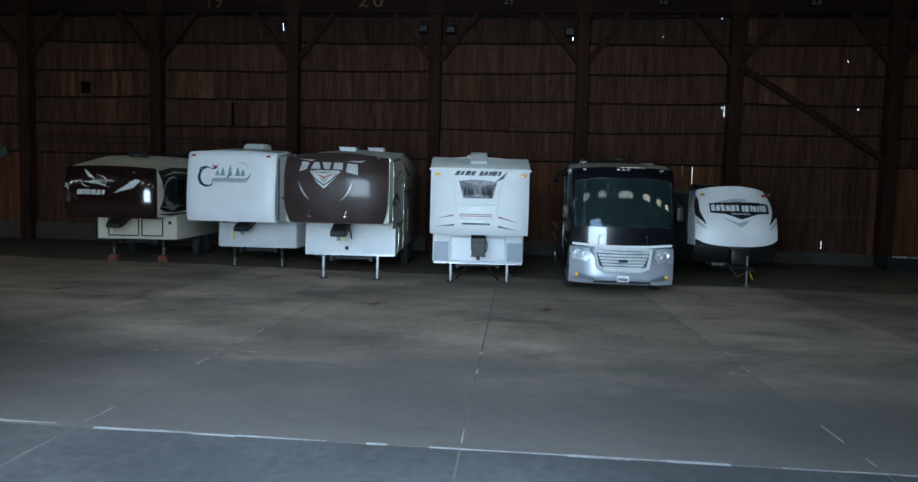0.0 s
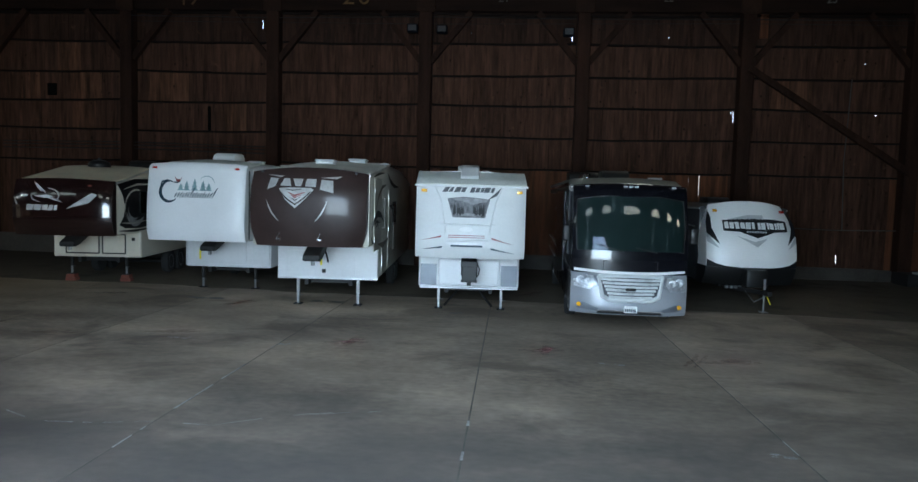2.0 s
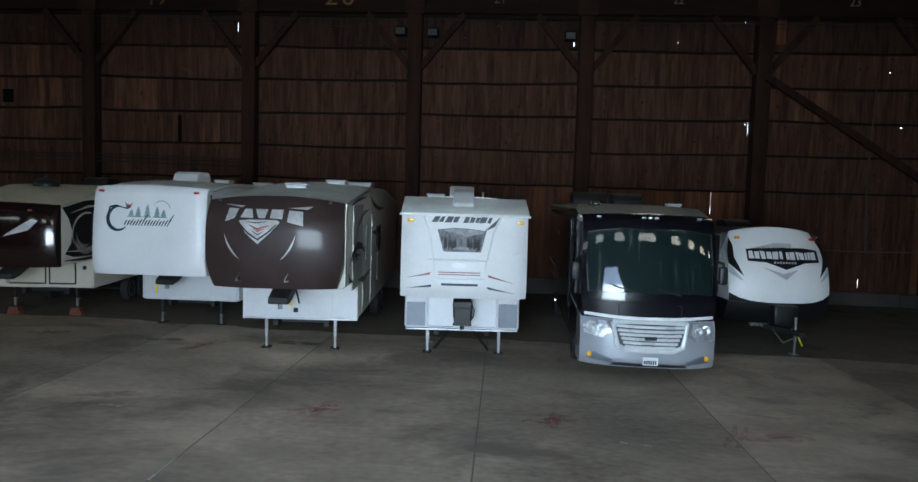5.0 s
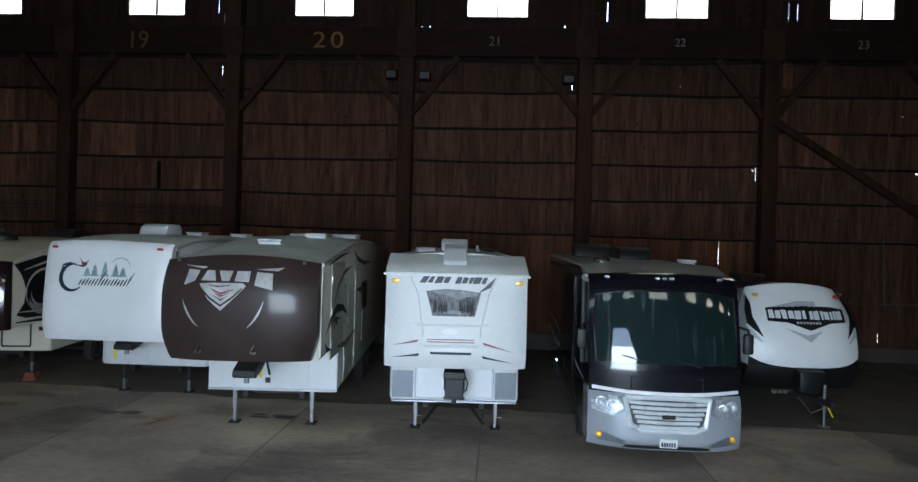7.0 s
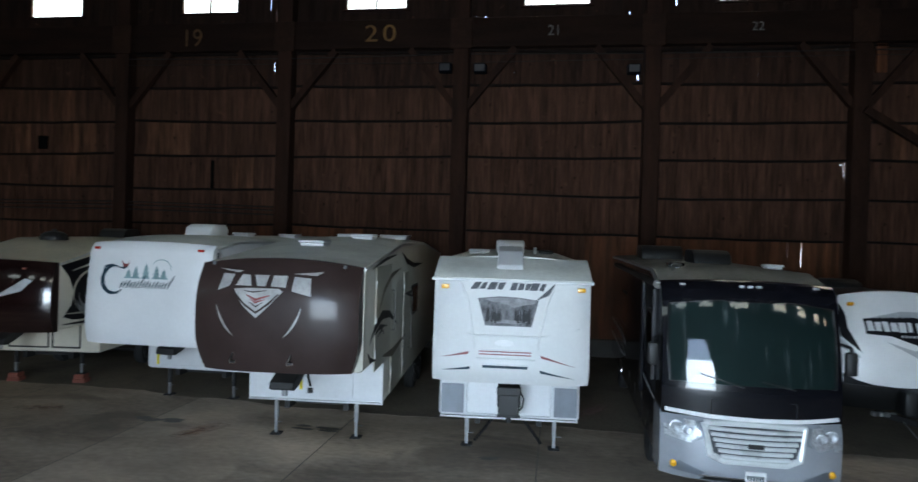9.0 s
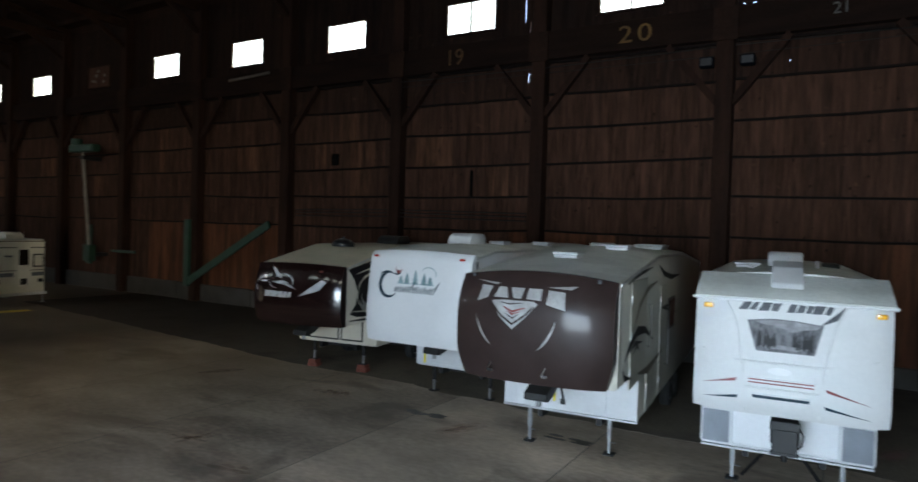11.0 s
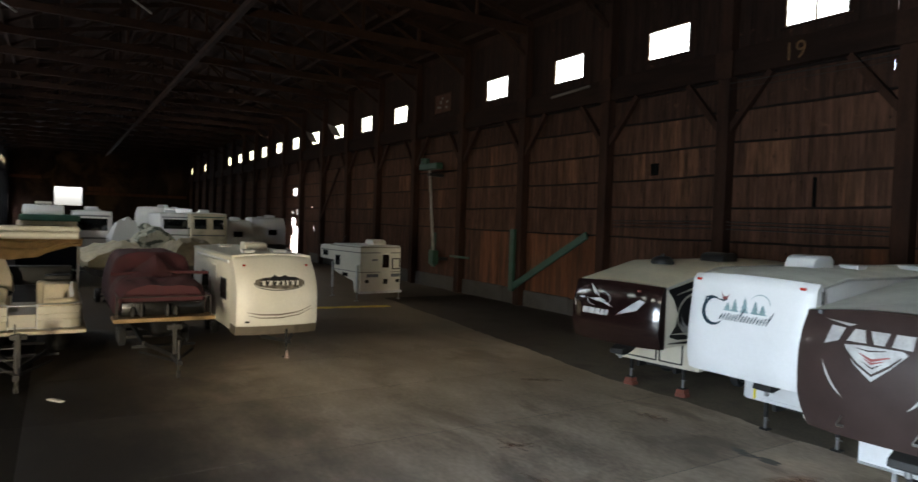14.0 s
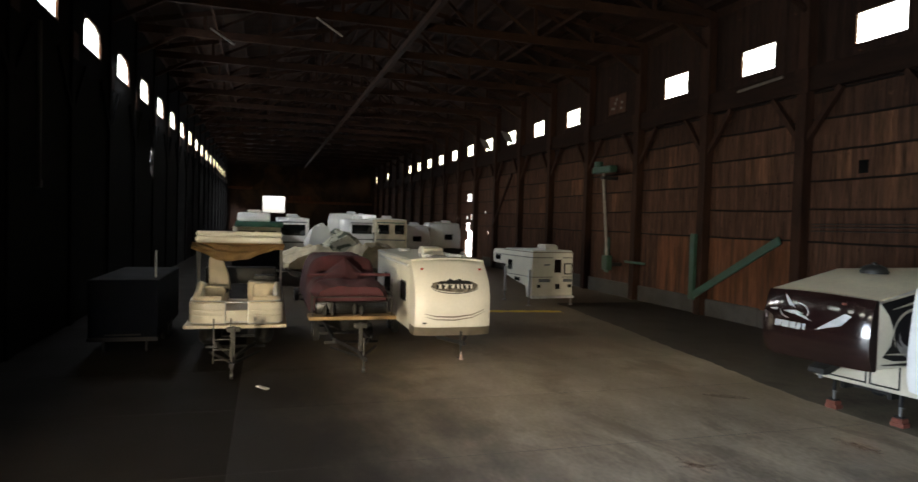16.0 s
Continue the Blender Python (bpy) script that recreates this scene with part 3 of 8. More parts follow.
# pale, chipped sealant in the long joint across the floor
bm = bmesh.new()
x = -4.5
while x < 16:
    w = random.uniform(0.15, 0.6)
    if random.random() < 0.9:
        t = random.uniform(0.012, 0.03)
        y = 5.25 + 0.012 * noise.noise((x * 2, 0, 0)) + (0.05 if x < -1.4 else 0.0)
        vs = [bm.verts.new(p) for p in ((x, y - t, 0.004), (x + w, y - t * random.uniform(0.6, 1.2), 0.004), (x + w, y + t * random.uniform(0.6, 1.2), 0.004), (x, y + t, 0.004))]
        bm.faces.new(vs)
    x += w
part("joint_sealant", bm, M_seal, floor, "chipped pale joint sealant")
bm = bmesh.new()
for k, (xj, ya, yb) in enumerate(((-1.43, 5.4, 12.5), (2.33, 5.4, 9.0), (6.09, 5.4, 9.5))):
    y = ya
    while y < yb:
        w = random.uniform(0.1, 0.5)
        if random.random() < (0.55, 0.15, 0.3)[k]:
            t = random.uniform(0.006, 0.02)
            vs = [bm.verts.new(p) for p in ((xj - t, y, 0.004), (xj + t, y, 0.004), (xj + t * 0.8, y + w, 0.004), (xj - t * 0.8, y + w, 0.004))]
            bm.faces.new(vs)
        y += w
part("joint_crumbs", bm, M_seal, floor, "remains of pale sealant")


bm = bmesh.new()
pts = [(-5.0, 8.62), (-4.4, 8.45), (-3.8, 8.66), (-3.4, 8.56), (-2.8, 8.27), (-2.1, 8.31), (-1.43, 8.46), (-0.7, 8.44), (-0.5, 8.57), (-0.13, 8.81), (0.26, 8.99), (1.4, 9.3)]
for (xa, ya), (xb, yb) in zip(pts[:-1], pts[1:]):
    for k in range(6):
        if random.random() < 0.65:
            f, g, t = k / 6, (k + 0.9) / 6, random.uniform(0.004, 0.010)
            p, q = (xa + (xb - xa) * f, ya + (yb - ya) * f), (xa + (xb - xa) * g, ya + (yb - ya) * g)
            bm.faces.new([bm.verts.new(v) for v in ((p[0], p[1] - t, 0.004), (q[0], q[1] - t * 0.7, 0.004), (q[0], q[1] + t, 0.004), (p[0], p[1] + t * 0.8, 0.004))])
part("floor_crack", bm, M_seal, floor, "pale filled crack wandering across the slabs")


def splash(cx, cy, size, turn, material, name, label, n=9, spread=1.0, corners=10, least=0.5):
    """A sprayed or spilt mark: some ragged flat patches on the floor."""
    th = bmesh.new()
    for i in range(n):
        a = random.uniform(-1, 1) * size * spread
        b = random.uniform(-1, 1) * size * 0.22
        r = random.uniform(0.05, 0.16) * size
        px, py = cx + a * math.cos(turn) - b * math.sin(turn), cy + a * math.sin(turn) + b * math.cos(turn)
        vs = []
        for j in range(corners):
            q = 2 * math.pi * j / corners
            k = r * random.uniform(least, 1.2 if least < 0.6 else 1.0)
            u, w = 2.2 * k * math.cos(q), k * math.sin(q)
            vs.append(th.verts.new((px + u * math.cos(turn) - w * math.sin(turn), py + u * math.sin(turn) + w * math.cos(turn), 0.0045 + 0.0006 * i)))
        th.faces.new(vs)
    return tagged(part(name, th, material), label, "paint mark", "paint marks on the floor", "structure")


def spray(cx, cy, strokes, width, material, label):
    """Some hand-sprayed strokes (x0, y0, x1, y1) about a point, with wavering edges."""
    bm = bmesh.new()
    for k, (x0, y0, x1, y1) in enumerate(strokes):
        n, d = 9, Vector((x1 - x0, y1 - y0)).normalized()
        rows = []
        for i in range(n):
            f = i / (n - 1)
            w = width * (0.35 + 0.65 * math.sin(math.pi * min(max(f, 0.06), 0.94))) * random.uniform(0.75, 1.2) / 2
            px, py = cx + x0 + (x1 - x0) * f + random.uniform(-0.02, 0.02), cy + y0 + (y1 - y0) * f + random.uniform(-0.02, 0.02)
            rows.append((bm.verts.new((px - d.y * w, py + d.x * w, 0.0045 + 0.0008 * k)), bm.verts.new((px + d.y * w, py - d.x * w, 0.0045 + 0.0008 * k))))
        for a, b in zip(rows[:-1], rows[1:]):
            bm.faces.new((a[0], a[1], b[1], b[0]))
    return tagged(part("paint_mark", bm, material), label, "paint mark", "paint marks on the floor", "structure")


slash = [(-0.28, -0.5, 0.22, 0.5), (-0.12, -0.5, 0.36, 0.45)]
star = [(-0.42, -0.06, 0.42, 0.06), (0.05, -0.3, 0.12, 0.45), (-0.2, -0.2, 0.3, 0.3)]
bar = [(-0.55, -0.08, 0.5, 0.1), (-0.2, 0.1, 0.35, 0.22)]
for cx, cy, strokes, width, material in ((-3.95, 16.8, slash, 0.30, M_red_spray), (-7.8, 17.35, bar, 0.34, M_red_spray), (-7.65, 13.35, star, 0.16, M_red_spray), (-5.9, 12.7, bar, 0.14, M_red_spray), (-11.6, 17.3, slash, 0.24, M_red_spray)):
    spray(cx, cy, strokes, width, material, "orange-red sprayed mark on the concrete")
for cx, cy, strokes, width, material in ((-0.25, 13.0, star, 0.24, M_pink_spray), (-3.75, 13.2, bar, 0.17, M_pink_spray), (3.42, 13.05, star, 0.20, M_pink_spray), (6.8, 12.75, bar, 0.24, M_pink_spray), (6.1, 12.8, slash, 0.10, M_pink_spray)):
    spray(cx, cy, strokes, width, material, "faded pink-red sprayed mark on the concrete")
spray(3.42, 20.2, slash, 0.2, M_pink_spray, "faded pink-red sprayed mark on the dark paving").location.z = 0.004
for cx, cy, s, tr in ((-5.1, 17.2, 0.6, 0.1), (1.5, 16.5, 0.3, 0.2), (-1.9, 17.4, 0.5, 0.0)):
    splash(cx, cy, s, tr, M_stain, "oil_stain", "dark oil stain soaked into the concrete", 12, 0.7, 22, 0.82)
for cx, cy in ((-3.4, 12.75), (-1.3, 12.6), (4.6, 12.25)):
    splash(cx, cy, 0.22, 0.0, M_seal, "paint_mark", "small pale chalk mark on the concrete", 6, 1.0)
splash(5.9, 8.5, 0.28, 0.0, M_seal, "paint_mark", "pale chipped spot on the concrete", 5, 0.4)
bm = bmesh.new()
for i in range(12):
    x, y = -27.35 + 0.045 * i, 14.9 + i * 0.42
    w = 0.32 + 0.05 * math.sin(i * 2.1)
    bm.faces.new([bm.verts.new(p) for p in ((x - w, y, 0.005), (x + w, y, 0.005), (x + w + 0.045, y + 0.42, 0.005), (x - w + 0.045, y + 0.42, 0.005))])
tagged(part("floor_line", bm, M_floor_yellow), "worn yellow line painted on the floor", "floor line", kind="structure")

# ---- north wall: stem wall, board rows, girts, header beams ----
ROWS_Z = [0.15, 3.95, 5.19, 6.40, 7.59, 8.80, 9.92, 11.0, 14.7]
WIN_W, WIN_Z0, WIN_Z1 = 2.2, 11.40, 12.65
BAYS = range(-22, 6)
openings = [(POST0 + 1.95 + BAY * k + WIN_W / 2, WIN_Z0, WIN_Z1, WIN_W) for k in BAYS if k not in (-17, -18, -20)]
SLITS = [(-0.59, 11.06, 11.16, 0.07), (-0.32, 11.06, 11.15, 0.06), (-0.04, 11.06, 11.16, 0.06), (6.07, 11.3, 11.98, 0.06), (12.11, 11.35, 11.95, 0.05), (12.40, 11.4, 11.95, 0.05),
         (4.63, 11.05, 11.25, 0.04), (4.94, 8.95, 9.42, 0.05), (-7.43, 9.32, 9.66, 0.06), (11.17, 5.94, 6.36, 0.05), (11.07, 6.28, 6.36, 0.08), (12.19, 8.72, 8.78, 0.12), (10.02, 3.10, 3.9, 0.05), (9.62, 3.4, 3.9, 0.03),
         (-12.79, 11.06, 11.15, 0.06), (-7.62, 11.5, 12.4, 0.06), (-7.40, 11.1, 11.5, 0.05), (5.75, 6.38, 6.43, 0.07), (15.9, 8.18, 8.24, 0.10), (16.4, 6.28, 6.33, 0.18), (14.05, 8.9, 8.95, 0.05),
         (15.3, 0.62, 0.95, 0.07), (8.6, 9.1, 9.16, 0.05), (-30.6, 5.0, 5.06, 0.06), (-59.2, 5.2, 5.4, 0.3), (-58.5, 3.0, 3.5, 0.2), (-52.0, 5.1, 5.2, 0.2), (10.9, 9.85, 9.9, 0.06), (1.0, 9.2, 9.26, 0.04), (13.2, 7.05, 7.1, 0.06), (-13.0, 9.0, 9.06, 0.05)]
SLITS = [(x, a, b if b - a > 0.2 or x < -20 else a + 0.6 * (b - a), w * 0.5 if x > -20 else w) for x, a, b, w in SLITS]
DOORS_N = [(-64.5, 0.55, 2.3, 2.4), (-64.2, 2.3, 3.3, 1.6), (-64.9, 3.3, 4.2, 1.3), (-65.3, 4.6, 4.9, 0.7), (-63.8, 4.5, 5.1, 0.5), (-64.6, 6.5, 7.3, 1.5), (-63.2, 5.4, 5.8, 0.6)]


def board_rows(x0, x1, y, thick, rows, holes, width, near=None):
    """Boards between x0 and x1 in rows of height, with holes (x, z0, z1, w) left open. Yields boxes and whether each is near."""
    for z0, z1 in rows:
        cuts = sorted({round(h[0] + s * h[3] / 2, 4) for h in holes for s in (-1, 1) if h[1] < z1 - 1e-4 and h[2] > z0 + 1e-4 and x0 < h[0] < x1} | {x0, x1})
        for a, b in zip(cuts[:-1], cuts[1:]):
            if b - a < 0.002:
                continue
            mid = (a + b) / 2
            spans = [(z0, z1)]
            for h in holes:
                if abs(h[0] - mid) < h[3] / 2:
                    nxt = []
                    for s0, s1 in spans:
                        if h[1] >= s1 or h[2] <= s0:
                            nxt.append((s0, s1))
                        else:
                            if h[1] - s0 > 0.01:
                                nxt.append((s0, h[1]))
                            if s1 - h[2] > 0.01:
                                nxt.append((h[2], s1))
                    spans = nxt
            n = max(1, round((b - a) / width))
            xs = [a + (b - a) * i / n for i in range(n + 1)]
            for i in range(1, n):
                xs[i] += random.uniform(-0.18, 0.18) * (b - a) / n
            for i in range(n):
                for s0, s1 in spans:
                    yield xs[i], xs[i + 1], y + random.uniform(0, 0.014), y + thick, s0, s1, near is not None and near(mid, s0)


def boxes_mesh(name, boxes):
    vs, fs = [], []
    for a, b, c, d, e, f in boxes:
        k = len(vs)
        vs += [(a, c, e), (b, c, e), (b, d, e), (a, d, e), (a, c, f), (b, c, f), (b, d, f), (a, d, f)]
        fs += [(k, k + 3, k + 2, k + 1), (k + 4, k + 5, k + 6, k + 7), (k, k + 1, k + 5, k + 4), (k + 1, k + 2, k + 6, k + 5), (k + 2, k + 3, k + 7, k + 6), (k + 3, k, k + 4, k + 7)]
    me = bpy.data.meshes.new(name)
    me.from_pydata(vs, [], fs)
    return me


wall_n = thing("wall_north", "tall wall of dark weathered vertical redwood boards", "wall", pose(0, 0, 0), kind="structure")
holes_n = openings + SLITS + DOORS_N
near_planks, far_planks, orange, mended = [], [], [], []
repairs = [(-22.6, -20.9, 6.40, 7.59), (-17.9, -17.0, 6.40, 7.59), (-15.6, -14.4, 5.19, 7.59), (-16.2, -15.2, 7.59, 8.80), (-28.6, -27.9, 6.40, 8.80), (-34.5, -33.2, 5.19, 6.40), (-12.4, -10.6, 6.40, 7.59), (-40.3, -38.5, 6.40, 7.59), (-46.0, -44.9, 5.19, 7.59), (-9.1, -8.2, 5.19, 6.40), (12.6, 14.1, 6.40, 7.59), (13.6, 15.2, 4.0, 5.19)]
for a, b, c, d, e, f, nr in board_rows(END_W, END_E, WALL_N, 0.06, list(zip(ROWS_Z[:-1], ROWS_Z[1:])), holes_n, 0.22, near=lambda x, z: -6.9 < x < 11.5 and 3.9 < z < 7.0):
    mid = (a + b) / 2
    if f <= 3.96 and (3.45 < mid < 11.2 or -29.4 < mid < -25.6 or -24.9 < mid < -19.0 or -8 < mid < -4 or 17 < mid < 22):
        orange.append((a, b, c, d, e, f))
    elif any(q[0] < mid < q[1] and q[2] - 0.01 < e and f < q[3] + 0.01 for q in repairs):
        mended.append((a, b, c, d, e, f))
    elif nr:
        near_planks.append((a, b, c, d, e, f))
    else:
        far_planks.append((a, b, c, d, e, f))
for some, material, label in (([q for q in far_planks if q[4] < 8.7], M_plank_far, "rows of dark weathered boards"), ([q for q in far_planks if 8.7 <= q[4] < 9.9], M_darker_plank, "darker boards under the header beams"), ([q for q in far_planks if q[4] >= 9.9], M_upper, "boards with shade in their colour round the high windows")):
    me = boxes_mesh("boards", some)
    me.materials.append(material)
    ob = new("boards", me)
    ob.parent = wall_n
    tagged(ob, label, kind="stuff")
me = boxes_mesh("mended_boards", mended)
me.materials.append(M_mended)
ob = new("mended_boards", me)
ob.parent = wall_n
tagged(ob, "stretches of lighter brown replacement boards", kind="stuff")
me = boxes_mesh("lower_boards", orange)
me.materials.append(M_orange)
ob = new("lower_boards", me)
ob.parent = wall_n
tagged(ob, "lighter orange boards low on the wall", kind="stuff")

stem_n = bmesh.new()
for i in range(30):
    xa, xb = END_W + (END_E - END_W) * i / 30, END_W + (END_E - END_W) * (i + 1) / 30
    hole = any(xa < h[0] < xb and h[1] < 0.6 for h in DOORS_N)
    ht = 0.12 if hole else 0.44 + min(0.42, max(0.0, (14 - xa) * 0.0095))
    box(stem_n, xa + 0.006, xb - 0.006, WALL_N - 0.14, WALL_N - 0.004, -0.05, ht, 0.015, seg=1)
tagged(part("stem_wall", stem_n, M_stem), "low stained concrete stem wall under the boards", "stem wall", kind="structure")

for z in ROWS_Z[1:7]:
    for k in BAYS:
        xa, xb = POST0 + BAY * k + 0.26, POST0 + BAY * (k + 1) - 0.26
        n = 6
        za, zb = z + random.uniform(-0.05, 0.05), z + random.uniform(-0.05, 0.05)
        zs = [za + (zb - za) * i / n - 0.025 * math.sin(math.pi * i / n) + random.uniform(-0.012, 0.012) for i in range(n + 1)]
        b = bmesh.new()
        rings = [[b.verts.new((xa + (xb - xa) * i / n, y, zs[i] + dz)) for y, dz in ((WALL_N - 0.004, -0.04), (WALL_N - 0.10, -0.035), (WALL_N - 0.10, 0.03), (WALL_N - 0.004, 0.04))] for i in range(n + 1)]
        for r0, r1 in zip(rings[:-1], rings[1:]):
            for i in range(4):
                b.faces.new((r0[i], r0[(i + 1) % 4], r1[(i + 1) % 4], r1[i]))
        b.faces.new(rings[0]), b.faces.new(rings[-1])
        part("girt", b, M_girt, wall_n)


def post(name, label, y, side, group, wood, deep=0.46):
    """A timber post with its knee braces; side is +1 for the north wall and -1 for the south."""
    th = thing(name, label, "post", pose(0, 0, 0), group)
    b = bmesh.new()
    box(b, -0.25, 0.25, min(y, y - deep * side), max(y, y - deep * side), 0.0, 14.7, 0.02, seg=1)
    part("shaft", b, wood, th)
    b = bmesh.new()
    box(b, -0.36, 0.36, min(y - (deep + 0.004) * side, y - (deep + 0.06) * side), max(y - (deep + 0.004) * side, y - (deep + 0.06) * side), 9.9, 10.9, 0.01, seg=1)
    part("splice_plate", b, M_truss, th)
    for s in (-1, 1):
        b = bmesh.new()
        beam(b, (0.2 * s, y - deep * 0.55 * side, 8.05), (1.75 * s, y - deep * 0.55 * side, 9.95), min(0.2, deep), 0.22)
        part("knee_brace", b, wood, th)
    b = bmesh.new()
    beam(b, (0, y - 0.1 * side, 13.1), (0, y - 2.4 * side, 14.4), 0.16, 0.2)
    part("roof_brace", b, M_truss, th)
    return th


first = post("timber_post", "dark square timber post with knee braces, against the board wall", WALL_N - 0.01, 1, "posts of the shed", M_timber)
first.matrix_world = pose(POST0 + BAY * BAYS[0], 0, 0)
for k in BAYS[1:]:
    copy_thing(first, pose(POST0 + BAY * k, 0, 0))
first = post("timber_post", "timber post coloured near-black on the unlit side of the shed", WALL_S + 0.01, -1, "posts of the shed", M_dark_wall, 0.10)
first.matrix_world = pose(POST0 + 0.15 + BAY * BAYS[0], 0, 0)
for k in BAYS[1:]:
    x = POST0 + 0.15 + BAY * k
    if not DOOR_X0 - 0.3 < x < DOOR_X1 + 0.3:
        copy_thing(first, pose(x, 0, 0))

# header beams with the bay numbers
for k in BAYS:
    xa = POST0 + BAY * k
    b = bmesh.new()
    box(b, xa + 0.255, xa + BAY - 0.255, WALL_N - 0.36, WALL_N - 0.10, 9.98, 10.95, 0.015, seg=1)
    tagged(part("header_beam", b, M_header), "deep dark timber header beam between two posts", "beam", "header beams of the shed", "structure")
for txt, x, z, h, material, label in (("19", -10.35, 10.42, 0.62, M_faded_yellow, "faded yellow bay number 19 on the beam"), ("20", -3.53, 10.46, 0.58, M_yellow_paint, "yellow bay number 20 on the beam"),
                                      ("21", 2.25, 10.47, 0.34, M_grey_paint, "pale grey bay number 21 on the beam"), ("22", 8.45, 10.48, 0.28, M_grey_paint, "faded grey bay number 22 on the beam"), ("23", 14.38, 10.46, 0.30, M_grey_paint, "faded grey bay number 23 on the beam")):
    cu = bpy.data.curves.new("bay_number", "FONT")
    cu.body, cu.size, cu.extrude, cu.align_x, cu.align_y = txt, h * 1.38, 0.003, "CENTER", "CENTER"
    cu.materials.append(material)
    cu.space_character = 1.25 if txt == "20" else 1.0
    ob = new("bay_number", cu)
    ob.matrix_world = pose(x, WALL_N - 0.366, z, 90, 0, 0) @ Matrix.Diagonal((1.25 if txt == "20" else 0.95, 1, 1, 1))
    tagged(ob, label, "bay number", "bay numbers", "structure")

# long diagonal brace at the east bays and other wall timbers
bm = bmesh.new()
beam(bm, (11.5, WALL_N - 0.5, 7.9), (17.5, WALL_N - 0.5, 4.1), 0.14, 0.24)
tagged(part("diagonal_brace", bm, M_timber), "long dark diagonal brace between two posts", "brace", kind="structure")
bm = bmesh.new()
beam(bm, (-51.0, WALL_N - 0.5, 8.6), (-55.5, WALL_N - 0.5, 4.0), 0.14, 0.24)
tagged(part("diagonal_brace", bm, M_timber), "long dark diagonal brace between two posts", "brace", kind="structure")
bm = bmesh.new()
for z in (4.35, 4.5, 4.62):
    pipe(bm, [(-18.4, WALL_N - 0.3, z), (-13.0, WALL_N - 0.3, z + 0.05), (-7.2, WALL_N - 0.3, z - 0.03)], 0.02)
tagged(part("wall_cable", bm, M_rope), "dark cables strung along the wall", "cable", kind="structure")
bm = bmesh.new()
pipe(bm, [(-13.0, WALL_N - 0.42, 9.72), (-6.8, WALL_N - 0.42, 9.66), (-0.7, WALL_N - 0.42, 9.74), (5.4, WALL_N - 0.42, 9.68), (11.5, WALL_N - 0.42, 9.70), (20.0, WALL_N - 0.42, 9.70)], 0.018)
pipe(bm, [(-13.0, WALL_N - 0.42, 9.5), (-0.7, WALL_N - 0.42, 9.46), (11.5, WALL_N - 0.42, 9.55), (20.0, WALL_N - 0.42, 9.5)], 0.010)
tagged(part("wall_cable", bm, M_rope), "dark conduits under the header beams", "cable", kind="structure")
bm = bmesh.new()
pipe(bm, [(9.0, WALL_N - 0.2, 2.06), (12.0, WALL_N - 0.2, 1.98), (15.0, WALL_N - 0.2, 1.92), (19.0, WALL_N - 0.2, 2.0)], 0.02)
pipe(bm, [(15.35, WALL_N - 0.2, 7.6), (15.25, WALL_N - 0.2, 4.5), (15.35, WALL_N - 0.2, 1.95)], 0.02)
tagged(part("wall_cable", bm, M_stem), "pale thin pipes on the boards", "pipe", kind="structure")
for x, z in ((-1.25, 9.25), (-0.1, 9.22), (4.75, 9.15)):
    th = thing("wall_lamp", "grey box floodlight fixed beside the post", "lamp", pose(x, WALL_N - 0.55, z), "wall floodlights")
    b = bmesh.new()
    box(b, -0.2, 0.2, -0.14, 0.14, -0.15, 0.15, 0.03)
    part("housing", b, M_dark_box, th)
    b = bmesh.new()
    box(b, -0.16, 0.16, -0.16, -0.141, -0.11, 0.11, 0.006, seg=1)
    part("lens", b, M_charcoal, th)
    b = bmesh.new()
    box(b, -0.04, 0.04, 0.1, 0.5, -0.04, 0.04)
    part("bracket", b, M_frame, th)
bm = bmesh.new()
box(bm, 11.95, 12.25, WALL_N - 0.1, WALL_N - 0.02, 9.1, 10.0, 0.01)
tagged(part("wall_board", bm, M_orange), "short pale board nailed beside the post", "board", kind="structure")
# knots and dark holes in the boards
for x, z, w, h in ((-16.43, 6.8, 0.42, 0.5), (-9.65, 5.7, 0.14, 1.0)):
    b = bmesh.new()
    box(b, x - w / 2, x + w / 2, WALL_N - 0.03, WALL_N + 0.0, z - h / 2, z + h / 2, 0.012, seg=1)
    tagged(part("wall_patch", b, M_dark_wall), "black tarred patch on the boards", "patch", kind="structure")

# green steel and the leaning pole of the bays to the west
th = thing("green_brace_frame", "green painted steel post and diagonal brace over orange boards", "brace", pose(0, 0, 0))
b = bmesh.new()
box(b, -25.55, -25.2, WALL_N - 0.68, WALL_N - 0.50, 0.75, 4.05, 0.02)
part("upright", b, M_green, th)
b = bmesh.new()
beam(b, (-25.3, WALL_N - 0.62, 0.95), (-19.7, WALL_N - 0.62, 3.92), 0.08, 0.34)
part("diagonal", b, M_green, th)
b = bmesh.new()
box(b, -31.8, -29.7, WALL_N - 0.6, WALL_N - 0.5, 2.15, 2.28, 0.01)
part("rail", b, M_green, th)
b = bmesh.new()
box(b, -34.2, -33.7, WALL_N - 0.6, WALL_N - 0.5, 1.4, 3.6, 0.01)
part("plate", b, M_green, th)
th = thing("leaning_auger_pole", "pale pole with green metal ends leaning up the wall", "pole", pose(0, 0, 0))
b = bmesh.new()
cyl(b, (-33.15, WALL_N - 1.0, 2.3), (-34.0, WALL_N - 1.0, 7.7), 0.085)
part("pole", b, M_pole, th)
b = bmesh.new()
